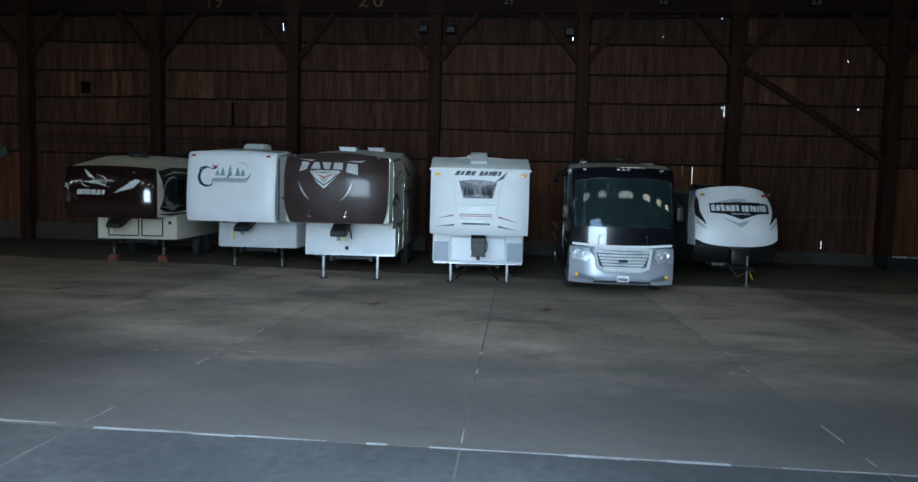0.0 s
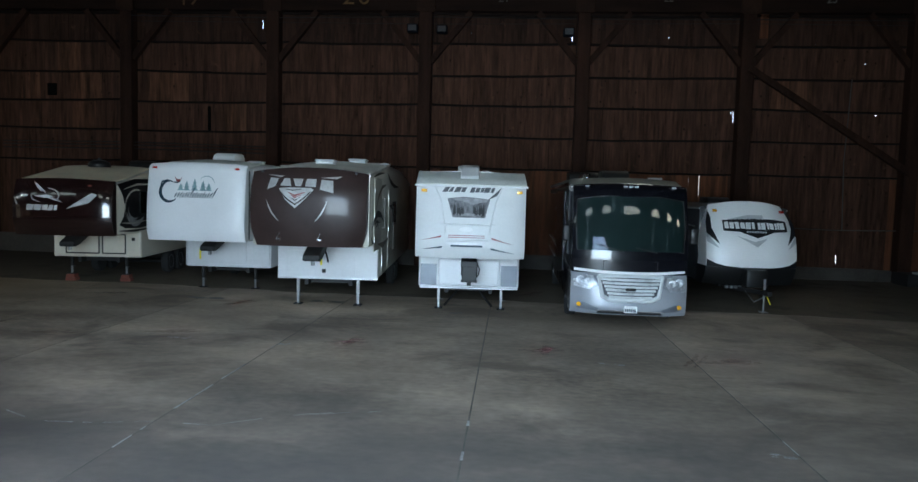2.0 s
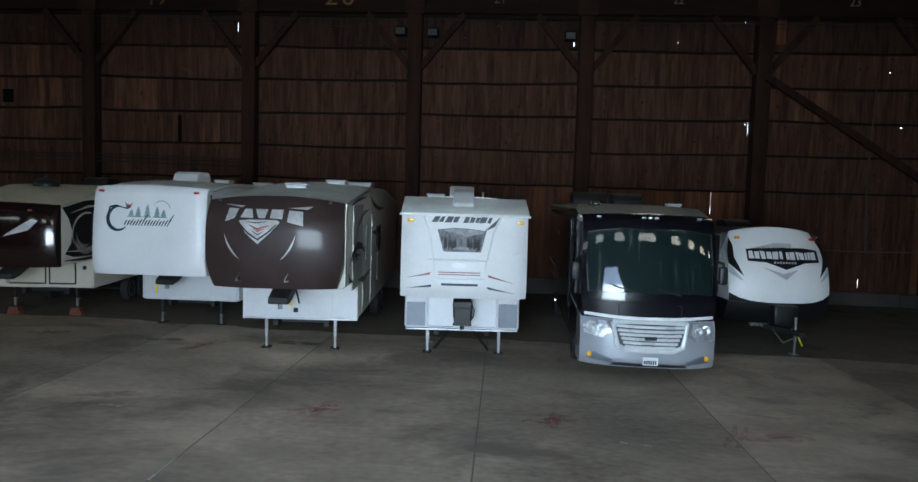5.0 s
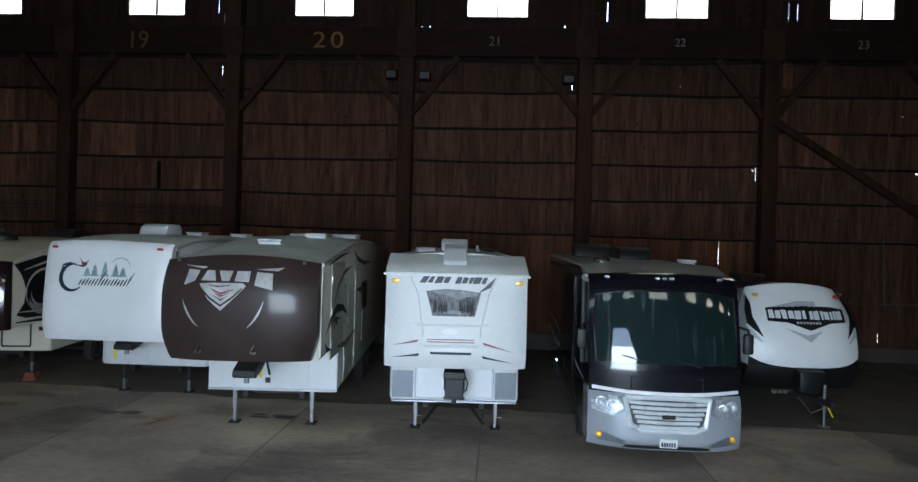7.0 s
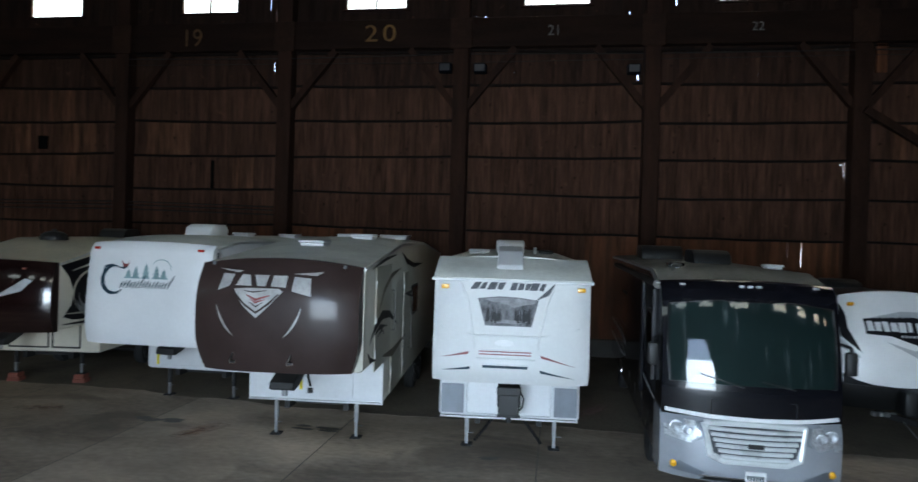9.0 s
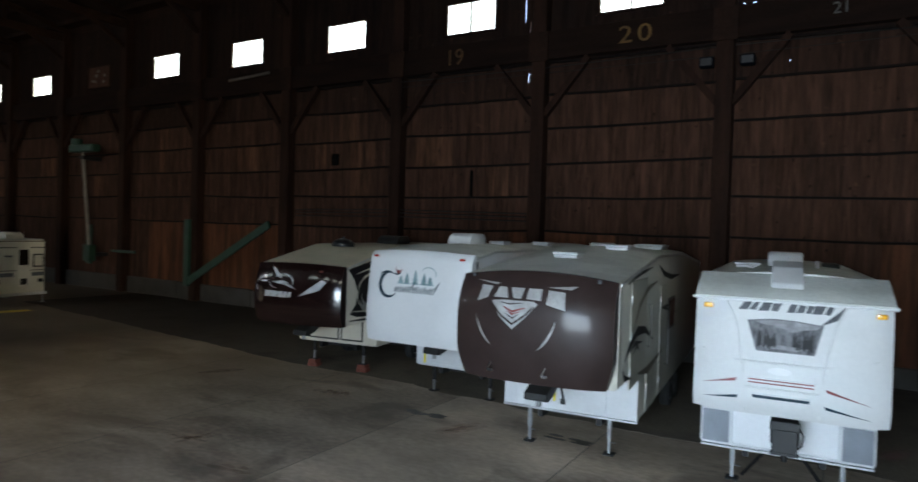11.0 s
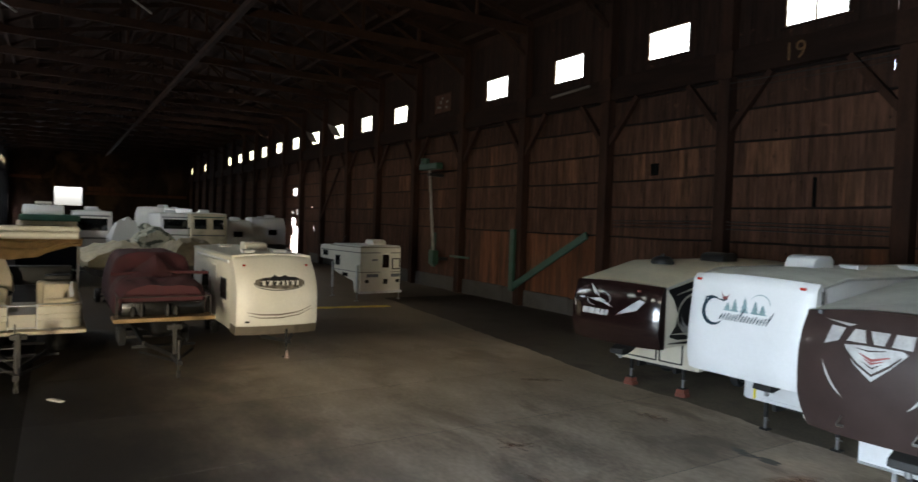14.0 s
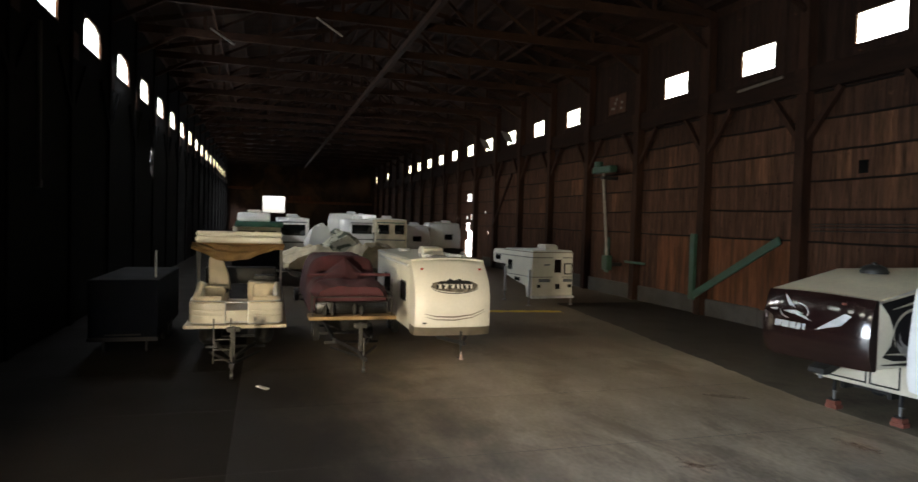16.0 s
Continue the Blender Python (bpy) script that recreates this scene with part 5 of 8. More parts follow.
# ---- brown and champagne fifth-wheel ----
def brown_fifth_wheel(m):
    W, L, H = 2.5, 11.6, 3.57
    th = thing("fifth_wheel_trailer", "fifth-wheel trailer with glossy dark brown front cap and champagne sides", "trailer", m, "parked trailers in a row")
    oh = 2.35
    trailer_body(th, W, L, H, 0.44, oh, 0.70, 1.62, M_champagne, M_roof, 0.10, 3.6, 0.345, 4.2, 0.36)
    prof = lambda z: 0.14 * max(0, (2.5 - z) / 0.9) ** 2 + 0.24 * max(0, (z - 2.6) / 0.7) ** 2.2
    half = lambda z: W / 2 * (1.0 - 0.12 * max(0, (2.15 - z) / 0.6) ** 1.5)
    sf = cap("front_cap", th, W + 0.02, 1.64, 3.34, 0.45, prof, 0.17, 3.2, M_brown_cap, "glossy dark brown moulded front cap", 0.11, half)
    for s in (-1, 1):
        b = bmesh.new()
        prism(b, [(0.452, 1.66), (0.56, 1.66), (0.66, 2.3), (0.66, 3.10), (0.56, 3.24), (0.452, 3.24)], s * (W / 2 + 0.004) - 0.012, s * (W / 2 + 0.004) + 0.012, 0.004)
        part("corner_strip", b, M_champagne, th, "pale corner strip behind the cap")
    decal("badge", [[(-0.86, 2.85), (-0.68, 2.92), (-0.62, 3.09), (-0.80, 3.10)], [(-0.58, 2.93), (-0.50, 3.09), (-0.38, 3.09), (-0.34, 2.93)], [(-0.25, 2.93), (-0.31, 3.09), (-0.09, 3.09), (-0.13, 2.93)], [(-0.05, 2.93), (-0.02, 3.09), (0.19, 3.09), (0.18, 2.92)], [(0.27, 2.87), (0.29, 3.08), (0.54, 3.06), (0.56, 2.80)]], sf, M_dull_silver, th, "silver block-shaped maker's badge")
    decal("badge_wing", [[(-0.90, 3.17), (-0.50, 3.145), (-0.58, 3.115)], [(0.26, 3.12), (0.72, 3.16), (0.62, 3.10)], [(-0.60, 2.88), (-0.40, 2.90), (0.08, 2.90), (0.14, 2.86), (-0.04, 2.66), (-0.25, 2.46), (-0.46, 2.64)]], sf, M_dull_silver, th, "silver shield-shaped emblem")
    up = lambda u, v: (sf(u, v)[0], sf(u, v)[1] - 0.004, v)
    decal("badge_core", [ribbon([(-0.40, 2.80), (-0.26, 2.73), (-0.05, 2.80)], 0.04, 0.015), ribbon([(-0.34, 2.74), (-0.26, 2.69), (-0.12, 2.74)], 0.03, 0.01)], up, M_red_decal, th, "dark red marks on the shield")
    decal("badge_groove", [ribbon([(-0.56, 2.80), (-0.43, 2.66), (-0.25, 2.54), (-0.06, 2.68), (0.08, 2.82)], 0.035, 0.02), ribbon([(-0.44, 2.86), (-0.30, 2.84), (-0.10, 2.87)], 0.02, 0.01), ribbon([(-0.36, 2.70), (-0.25, 2.63), (-0.14, 2.70)], 0.02, 0.008)], up, M_brown_cap, th)
    decal("badge_line", [ribbon(arc(-0.22, 2.90, 0.68, 0.86, 198, 236), 0.032, 0.004), ribbon(arc(-0.22, 2.90, 0.68, 0.86, 304, 342), 0.032, 0.004)], sf, M_dull_silver, th)
    for u in (-1.02, 1.0):
        lamp_lens(th, "marker_lamp", sf, u, 3.24, 0.055, 0.055, M_grey_decal)
    for u in (-0.62, 0.26):
        x, y, z = sf(u, 1.86)
        b = bmesh.new()
        pipe(b, [(x - 0.03, y, z - 0.05), (x - 0.03, y - 0.05, z - 0.05), (x + 0.03, y - 0.05, z + 0.07), (x + 0.03, y, z + 0.07)], 0.012, 6)
        box(b, x - 0.05, x + 0.05, y - 0.02, y + 0.01, z - 0.09, z - 0.04, 0.008, seg=1)
        part("cap_handle", b, M_chrome, th)
    # lower front box with its hatch
    b = bmesh.new()
    prism(b, [(oh - 0.05, 0.70), (oh + 0.02, 0.70), (oh + 0.02, 1.50), (oh - 0.05, 1.50)], -1.24, 1.24, 0.01)
    low = part("lower_front_panel", b, M_white_alu, th, "white lower front panel")
    b = bmesh.new()
    box(b, -1.0, -0.02 + 0.72, oh - 0.066, oh - 0.052, 0.74, 1.36, 0.006, seg=1)
    hatch = part("hatch", b, M_white_alu, low)
    b = bmesh.new()
    box(b, -0.14, -0.04, oh - 0.078, oh - 0.067, 0.82, 0.92, 0.01)
    part("latch", b, M_black_plastic, hatch)
    b = bmesh.new()
    box(b, -1.24, 1.24, oh - 0.07, oh + 0.0, 0.665, 0.697)
    part("trim_strip", b, M_alu, low)
    pin_box(th, 1.66, 0.45)
    b = bmesh.new()
    pipe(b, [(0.1, 1.4, 1.5), (0.2, 1.2, 1.35), (0.22, 1.25, 1.2)], 0.02, 6)
    part("cable", b, M_rope, th)
    b = bmesh.new()
    box(b, 0.02, 0.07, 1.30, 1.33, 1.12, 1.30, 0.008, seg=1)
    part("tag", b, M_yellow_tag, th, "yellow plastic tag")
    for x in (-0.76, 0.74):
        leg(th, x, oh + 0.1, 0.68)
    chassis(th, W, L, oh, 0.66, (6.6, 7.5))
    roof_vent(th, -0.05, 2.2, H - 0.07)
    roof_vent(th, 0.45, 4.0, H + 0.06)
    roof_vent(th, 0.72, 6.2, H + 0.06, 0.6)
    b = bmesh.new()
    box(b, -0.8, -0.3, 6.5, 7.1, H + 0.03, H + 0.16, 0.04)
    part("roof_box", b, M_white_gel, th)
    # right side: doors, windows, black swooshes
    xs = W / 2
    side_door(th, xs, 1.35, 2.75, 1.45, 3.2, M_champagne)
    side_door(th, xs, 4.3, 4.95, 0.75, 2.95, M_champagne)
    side_door(th, xs, 2.9, 3.9, 0.72, 1.5, M_champagne, False)
    side_window(th, xs, 5.4, 6.4, 1.9, 2.6)
    side_window(th, -xs, 3.0, 4.2, 1.9, 2.6)
    ss = lambda u, v: (xs + 0.022, u, v)
    decal("side_stripe", [ribbon([(0.85, 1.98), (1.3, 2.2), (1.9, 2.34), (2.6, 2.28), (3.5, 1.98)], 0.17, 0.01), ribbon([(1.15, 2.06), (1.7, 2.16), (2.4, 2.10)], 0.09, 0.01), ribbon([(1.5, 2.0), (1.9, 2.10), (2.1, 1.98)], 0.08, 0.01), ribbon([(4.4, 2.5), (5.4, 2.42), (6.6, 2.2)], 0.18, 0.02),
                          ribbon([(3.9, 3.38), (4.6, 3.18), (5.6, 3.06), (7.0, 3.05)], 0.13, 0.02), ribbon([(0.75, 1.88), (0.95, 1.72), (1.4, 1.64)], 0.10, 0.01), ribbon([(1.0, 3.18), (2.0, 3.30), (3.2, 3.36)], 0.07, 0.02)], ss, M_black_decal, th, "black swoosh stripes")
    decal("grey_stripe", [ribbon([(1.5, 2.35), (2.0, 2.75), (2.7, 2.98), (3.8, 3.08)], 0.12, 0.01), ribbon([(2.0, 1.6), (3.0, 1.5), (4.6, 1.62)], 0.16, 0.02)], ss, M_guard, th, "brown-grey swoosh stripes")
    for y, z in ((4.25, 2.75), (4.25, 2.6), (4.25, 2.45), (4.3, 1.6), (4.3, 1.5), (4.3, 1.4)):
        b = bmesh.new()
        box(b, xs + 0.018, xs + 0.03, y - 0.03, y + 0.03, z - 0.03, z + 0.03, 0.005, seg=1)
        part("side_fitting", b, M_chrome, th)
    return th


# ---- white fifth-wheel with landscape emblem ----
def white_fifth_wheel(m):
    W, L, H = 2.5, 8.6, 3.34
    th = thing("fifth_wheel_trailer", "white fifth-wheel trailer with grey landscape emblem on its front cap", "trailer", m, "parked trailers in a row")
    oh = 1.15
    trailer_body(th, W, L, H, 0.95, oh, 0.56, 1.38, M_white_alu, M_roof, 0.09)
    prof = lambda z: 0.10 * (z - 1.4) / 1.7 + 0.10 * max(0, (1.7 - z) / 0.3) ** 2
    sf = cap("front_cap", th, W + 0.05, 1.38, 3.06, 0.96, prof, 0.16, 6, M_satin_white, "white moulded front cap", 0.02)
    b = bmesh.new()
    prism(b, [(0.10, 3.06), (0.96, 3.06), (0.98, 3.40), (0.88, 3.40), (0.42, 3.24), (0.05, 3.085)], -W / 2 - 0.03, W / 2 + 0.03, 0.02)
    part("sloped_roof_front", b, M_roof, th, "", True)
    b = bmesh.new()
    pipe(b, [(-W / 2 - 0.06, 0.10, 3.05), (W / 2 + 0.06, 0.10, 3.05)], 0.025, 6)
    part("front_gutter", b, M_white_alu, th)
    # moulded V panel of the cap
    b = bmesh.new()
    for pts in ([(-0.85, 3.04), (-0.70, 2.72), (-0.59, 2.07), (-0.55, 1.44)], [(0.72, 3.04), (0.58, 2.72), (0.45, 2.07), (0.42, 1.44)], [(-1.15, 2.28), (-0.62, 2.16), (0.45, 2.16), (1.1, 2.30)], [(-0.55, 1.79), (0.40, 1.79)]):
        pipe(b, [Vector(sf(u, v)) + Vector((0, 0.006, 0)) for u, v in pts], 0.018, 6)
    part("cap_crease", b, M_satin_white, th, "", True)
    decal("emblem_picture", [[(-0.545, 2.76), (-0.2, 2.80), (0.10, 2.79), (0.435, 2.75), (0.33, 2.325), (-0.42, 2.325)]], lambda u, v: (sf(u, v)[0], sf(u, v)[1] - 0.004, v), M_picture, th, "grey printed landscape emblem")
    up = lambda u, v: (sf(u, v)[0], sf(u, v)[1] - 0.007, v)
    rnd = random.Random(5)
    decal("emblem_sky", [[(-0.46, 2.755), (-0.16, 2.785), (0.10, 2.775), (0.40, 2.74), (0.36, 2.69), (0.20, 2.67), (0.04, 2.62), (-0.12, 2.70), (-0.32, 2.71)]], lambda u, v: (sf(u, v)[0], sf(u, v)[1] - 0.0055, v), M_pale_print, th, "pale sky of the printed emblem")
    decal("emblem_peak", [[(-0.20, 2.68), (-0.06, 2.79), (0.02, 2.75), (0.10, 2.79), (0.22, 2.70), (0.06, 2.66)], [(-0.36, 2.38), (-0.1, 2.43), (0.26, 2.40), (0.1, 2.36)]], up, M_pale_print, th, "pale mountain and water shapes")
    trees = []
    for i in range(26):
        u = -0.50 + 0.90 * i / 25 + rnd.uniform(-0.012, 0.012)
        side = abs(u + 0.05) / 0.5
        if side < 0.22:
            continue
        top, low, w = 2.58 + 0.13 * side * rnd.uniform(0.6, 1.0), 2.42 - 0.05 * rnd.random(), rnd.uniform(0.014, 0.026)
        if u - w < -0.545 + (2.805 - low) * 0.272 or u + w > 0.435 - (2.805 - low) * 0.228:
            continue
        trees.append([(u - w, low), (u + w, low), (u + w * 0.7, (top + low) / 2), (u, top), (u - w * 0.8, (top + low) / 2)])
    decal("emblem_tree", trees, up, M_black_decal, th, "black woodland shapes")
    decal("badge", wordmark(-0.66, -0.12, 2.90, 3.03, 4, 0.05, 4, 0.2) + wordmark(-0.04, 0.52, 2.90, 3.03, 5, 0.05, 9, 0.2) + [[(0.38, 2.74), (0.70, 3.04), (0.60, 2.84)]], sf, M_grey_decal, th, "grey block-shaped maker's badge")
    decal("small_badge", [arc(-0.10, 2.05, 0.16, 0.055, 0, 340, 14)], sf, M_white_decal, th)
    decal("red_stripe", [[(-1.14, 1.78), (-0.66, 1.905), (-0.68, 1.855)], [(-0.51, 1.92), (0.34, 1.92), (0.33, 1.90), (-0.50, 1.90)], [(-0.51, 1.875), (0.34, 1.875), (0.33, 1.855), (-0.50, 1.855)], [(0.48, 1.88), (1.05, 1.70), (0.50, 1.83)]], sf, M_red_decal, th, "thin dark red stripes")
    decal("blue_stripe", [[(-1.14, 1.57), (-0.64, 1.66), (-0.65, 1.61)], [(-0.45, 1.69), (0.29, 1.69), (0.28, 1.645), (-0.44, 1.645)], [(0.47, 1.64), (1.06, 1.50), (0.49, 1.59)]], sf, M_teal_decal, th, "thin dark blue stripes")
    decal("silver_stripe", [[(-0.53, 1.945), (0.37, 1.945), (0.36, 1.93), (-0.52, 1.93)], [(-0.46, 1.715), (0.31, 1.715), (0.30, 1.70), (-0.45, 1.70)]], lambda u, v: (sf(u, v)[0], sf(u, v)[1] - 0.003, v), M_silver_decal, th)
    for u in (-1.09, 1.12):
        lamp_lens(th, "marker_lamp", sf, u, 2.93, 0.13, 0.07, M_amber)
    b = bmesh.new()
    prism(b, [(oh - 0.02, 0.56), (oh + 0.03, 0.56), (oh + 0.03, 1.36), (oh - 0.02, 1.36)], -1.22, 1.22, 0.012)
    low = part("lower_front_panel", b, M_white_alu, th, "white lower front panel")
    for s in (-1, 1):
        b = bmesh.new()
        box(b, min(s * 0.80, s * 1.20), max(s * 0.80, s * 1.20), oh - 0.034, oh - 0.021, 0.60, 1.12, 0.005, seg=1)
        part("stone_guard", b, M_grey_panel, low, "grey stone guard panel")
    b = bmesh.new()
    box(b, -0.76, 0.76, oh - 0.050, oh - 0.021, 0.60, 1.27, 0.05)
    part("hatch", b, M_white_gel, low)
    b = bmesh.new()
    box(b, -1.22, 1.22, oh - 0.05, oh + 0.03, 0.52, 0.556, 0.005, seg=1)
    part("trim_strip", b, M_alu, low)
    pin_box(th, 1.32, 0.22)
    b = bmesh.new()
    box(b, -0.20, 0.20, 0.20, 0.26, 1.16, 1.30, 0.02)
    box(b, -0.17, 0.17, 0.21, 0.25, 0.84, 1.17, 0.015)
    box(b, -0.19, 0.19, 0.205, 0.255, 0.80, 0.85, 0.01)
    cyl(b, (0, 0.24, 0.72), (0, 0.24, 0.81), 0.045)
    cover = part("pin_box_cover", b, M_black_plastic, th)
    b = bmesh.new()
    pipe(b, [(0.18, 0.24, 1.25), (0.24, 0.22, 1.12), (0.22, 0.24, 0.98), (0.17, 0.24, 0.92)], 0.014, 6)
    part("cable", b, M_rope, cover)
    for x in (-0.74, 0.82):
        leg(th, x, oh + 0.08, 0.58, material=M_steel)
    for s in (-1, 1):
        b = bmesh.new()
        beam(b, (0.6 * s, oh + 0.15, 0.06), (0.2 * s, oh + 0.5, 0.5), 0.04, 0.04)
        part("stabiliser", b, M_frame, th)
    chassis(th, W, L, oh, 0.56, (5.2, 6.1), 0.34)
    roof_ac(th, -0.06, 4.2, H + 0.08, 0.62, 0.8, 0.28)
    b = bmesh.new()
    prism(b, [(0.34, 3.17), (0.44, 3.30), (0.95, 3.52), (1.5, 3.60), (1.9, 3.58), (1.9, H + 0.03), (0.9, 3.36)], -0.26, 0.18, 0.03)
    part("roof_shroud", b, M_white_gel, th, "", True)
    roof_vent(th, -0.72, 3.6, H + 0.04, 0.4)
    b = bmesh.new()
    cyl(b, (0.48, 3.8, H), (0.48, 3.8, H + 0.22), 0.03)
    part("vent_pipe", b, M_white_alu, th)
    b = bmesh.new()
    cyl(b, (-0.62, 2.6, H), (-0.62, 2.6, H + 0.1), 0.05)
    part("vent_pipe", b, M_white_alu, th)
    b = bmesh.new()
    box(b, 0.62, 0.95, 5.0, 5.5, H + 0.03, H + 0.14, 0.04)
    part("roof_box", b, M_black_plastic, th)
    side_window(th, W / 2, 2.6, 3.6, 1.9, 2.6)
    side_window(th, -W / 2, 2.4, 3.8, 1.9, 2.6)
    side_door(th, W / 2, 4.4, 5.1, 0.7, 2.8, M_white_alu)
    return th


# ---- white fifth-wheel with pine emblem ----
def pine_fifth_wheel(m):
    W, L, H = 2.5, 8.9, 3.52
    th = thing("fifth_wheel_trailer", "white fifth-wheel trailer with teal pine-tree emblem on its front", "trailer", m, "parked trailers in a row")
    oh = 2.15
    trailer_body(th, W, L, H, 0.38, oh, 0.62, 1.52, M_white_alu, M_roof, 0.09, 0.9, 0.14)
    prof = lambda z: 0.16 * max(0, (z - 2.0) / 1.5) ** 1.6 + 0.09 * max(0, (1.9 - z) / 0.4) ** 2 + 0.12 * max(0, (z - 3.36) / 0.14) ** 2
    sf = cap("front_cap", th, W + 0.03, 1.50, 3.48, 0.39, prof, 0.11, 8, M_white_gel, "smooth white moulded front cap", 0.05)
    # script-like band, pines, moon and bird as plain shapes
    strokes = [ribbon(arc(-0.63, 2.74, 0.24, 0.26, 75, 315, 16), 0.085, 0.02), ribbon([(-0.57, 2.99), (-0.70, 3.02), (-0.84, 2.98), (-0.86, 2.90), (-0.78, 2.87)], 0.04, 0.015), ribbon([(-0.60, 2.98), (-0.44, 2.96), (-0.36, 2.99)], 0.04, 0.01)]
    for i in range(16):
        u, h = -0.50 + 0.064 * i, 0.26 if i in (6, 15) else 0.12 + 0.012 * (i % 3)
        strokes.append(ribbon([(u, 2.585), (u + h * 0.25, 2.585 + h * 0.5), (u + h * 0.55, 2.585 + h)], 0.034, 0.016))
    decal("badge", strokes, sf, M_teal_decal, th, "dark teal slanting strokes of the maker's badge")
    pines = []
    for u, h in ((-0.35, 0.17), (-0.20, 0.24), (0.005, 0.30), (0.22, 0.25), (0.37, 0.19)):
        for k in range(3):
            w = 0.095 - 0.025 * k
            v = 2.77 + h * k * 0.28
            pines.append([(u - w, v), (u + w, v), (u, v + h * 0.46)])
    decal("emblem_pine", pines, lambda u, v: (sf(u, v)[0], sf(u, v)[1] + 0.003, v), M_pine_decal, th, "pale teal pine-tree shapes")
    decal("emblem_moon", [ribbon(arc(0.31, 2.95, 0.20, 0.19, 0, 150, 14), 0.018, 0.006)], sf, M_pine_decal, th)
    decal("emblem_bird", [[(-0.52, 3.13), (-0.46, 3.05), (-0.38, 3.04), (-0.33, 3.11), (-0.36, 3.01), (-0.40, 2.97), (-0.46, 2.98)]], sf, M_red_decal, th)
    for u in (-1.06, 1.06):
        lamp_lens(th, "marker_lamp", sf, u, 3.33, 0.11, 0.05, M_red_lens)
    for s in (-1, 1):
        b = bmesh.new()
        pipe(b, [(s * (W / 2 + 0.02), 0.40, 1.55), (s * (W / 2 + 0.02), 0.40, 3.30)], 0.026, 6)
        part("corner_trim", b, M_dull_steel, th, "dark grey edge trim")
    b = bmesh.new()
    prism(b, [(oh - 0.03, 0.62), (oh + 0.03, 0.62), (oh + 0.03, 1.48), (oh - 0.03, 1.48)], -1.16, 1.2, 0.012)
    low = part("lower_front_panel", b, M_white_alu, th, "white lower front panel")
    b = bmesh.new()
    box(b, -0.95, 0.55, oh - 0.045, oh - 0.031, 0.7, 1.36, 0.02)
    part("hatch", b, M_white_alu, low)
    b = bmesh.new()
    prism(b, [(oh - 0.62, 1.50), (oh + 0.02, 1.50), (oh + 0.02, 1.36), (oh - 0.03, 1.36)], -1.18, 1.22, 0.01)
    part("sloped_shelf", b, M_white_alu, low)
    pin_box(th, 1.56, 0.75)
    b = bmesh.new()
    box(b, -0.3, -0.26, 0.98, 1.02, 0.95, 1.22, 0.006, seg=1)
    part("tag", b, M_yellow_tag, th, "yellow plastic tag")
    for x in (-0.76, 0.76):
        leg(th, x, oh + 0.1, 0.66, material=M_frame)
    chassis(th, W, L, oh, 0.62, (5.4, 6.3))
    roof_ac(th, -0.2, 2.65, H + 0.06, 0.64, 0.85, 0.28)
    roof_vent(th, 0.35, 3.4, H + 0.06, 0.36)
    roof_vent(th, 0.7, 5.4, H + 0.05)
    side_window(th, W / 2, 2.9, 3.9, 1.9, 2.6)
    side_door(th, W / 2, 4.4, 5.1, 0.72, 2.85, M_white_alu)
    ss = lambda u, v: (W / 2 + 0.008, u, v)
    decal("side_stripe", [ribbon([(0.7, 2.2), (3.0, 2.0), (8.0, 2.1)], 0.12, 0.05)], ss, M_teal_decal, th)
    return th


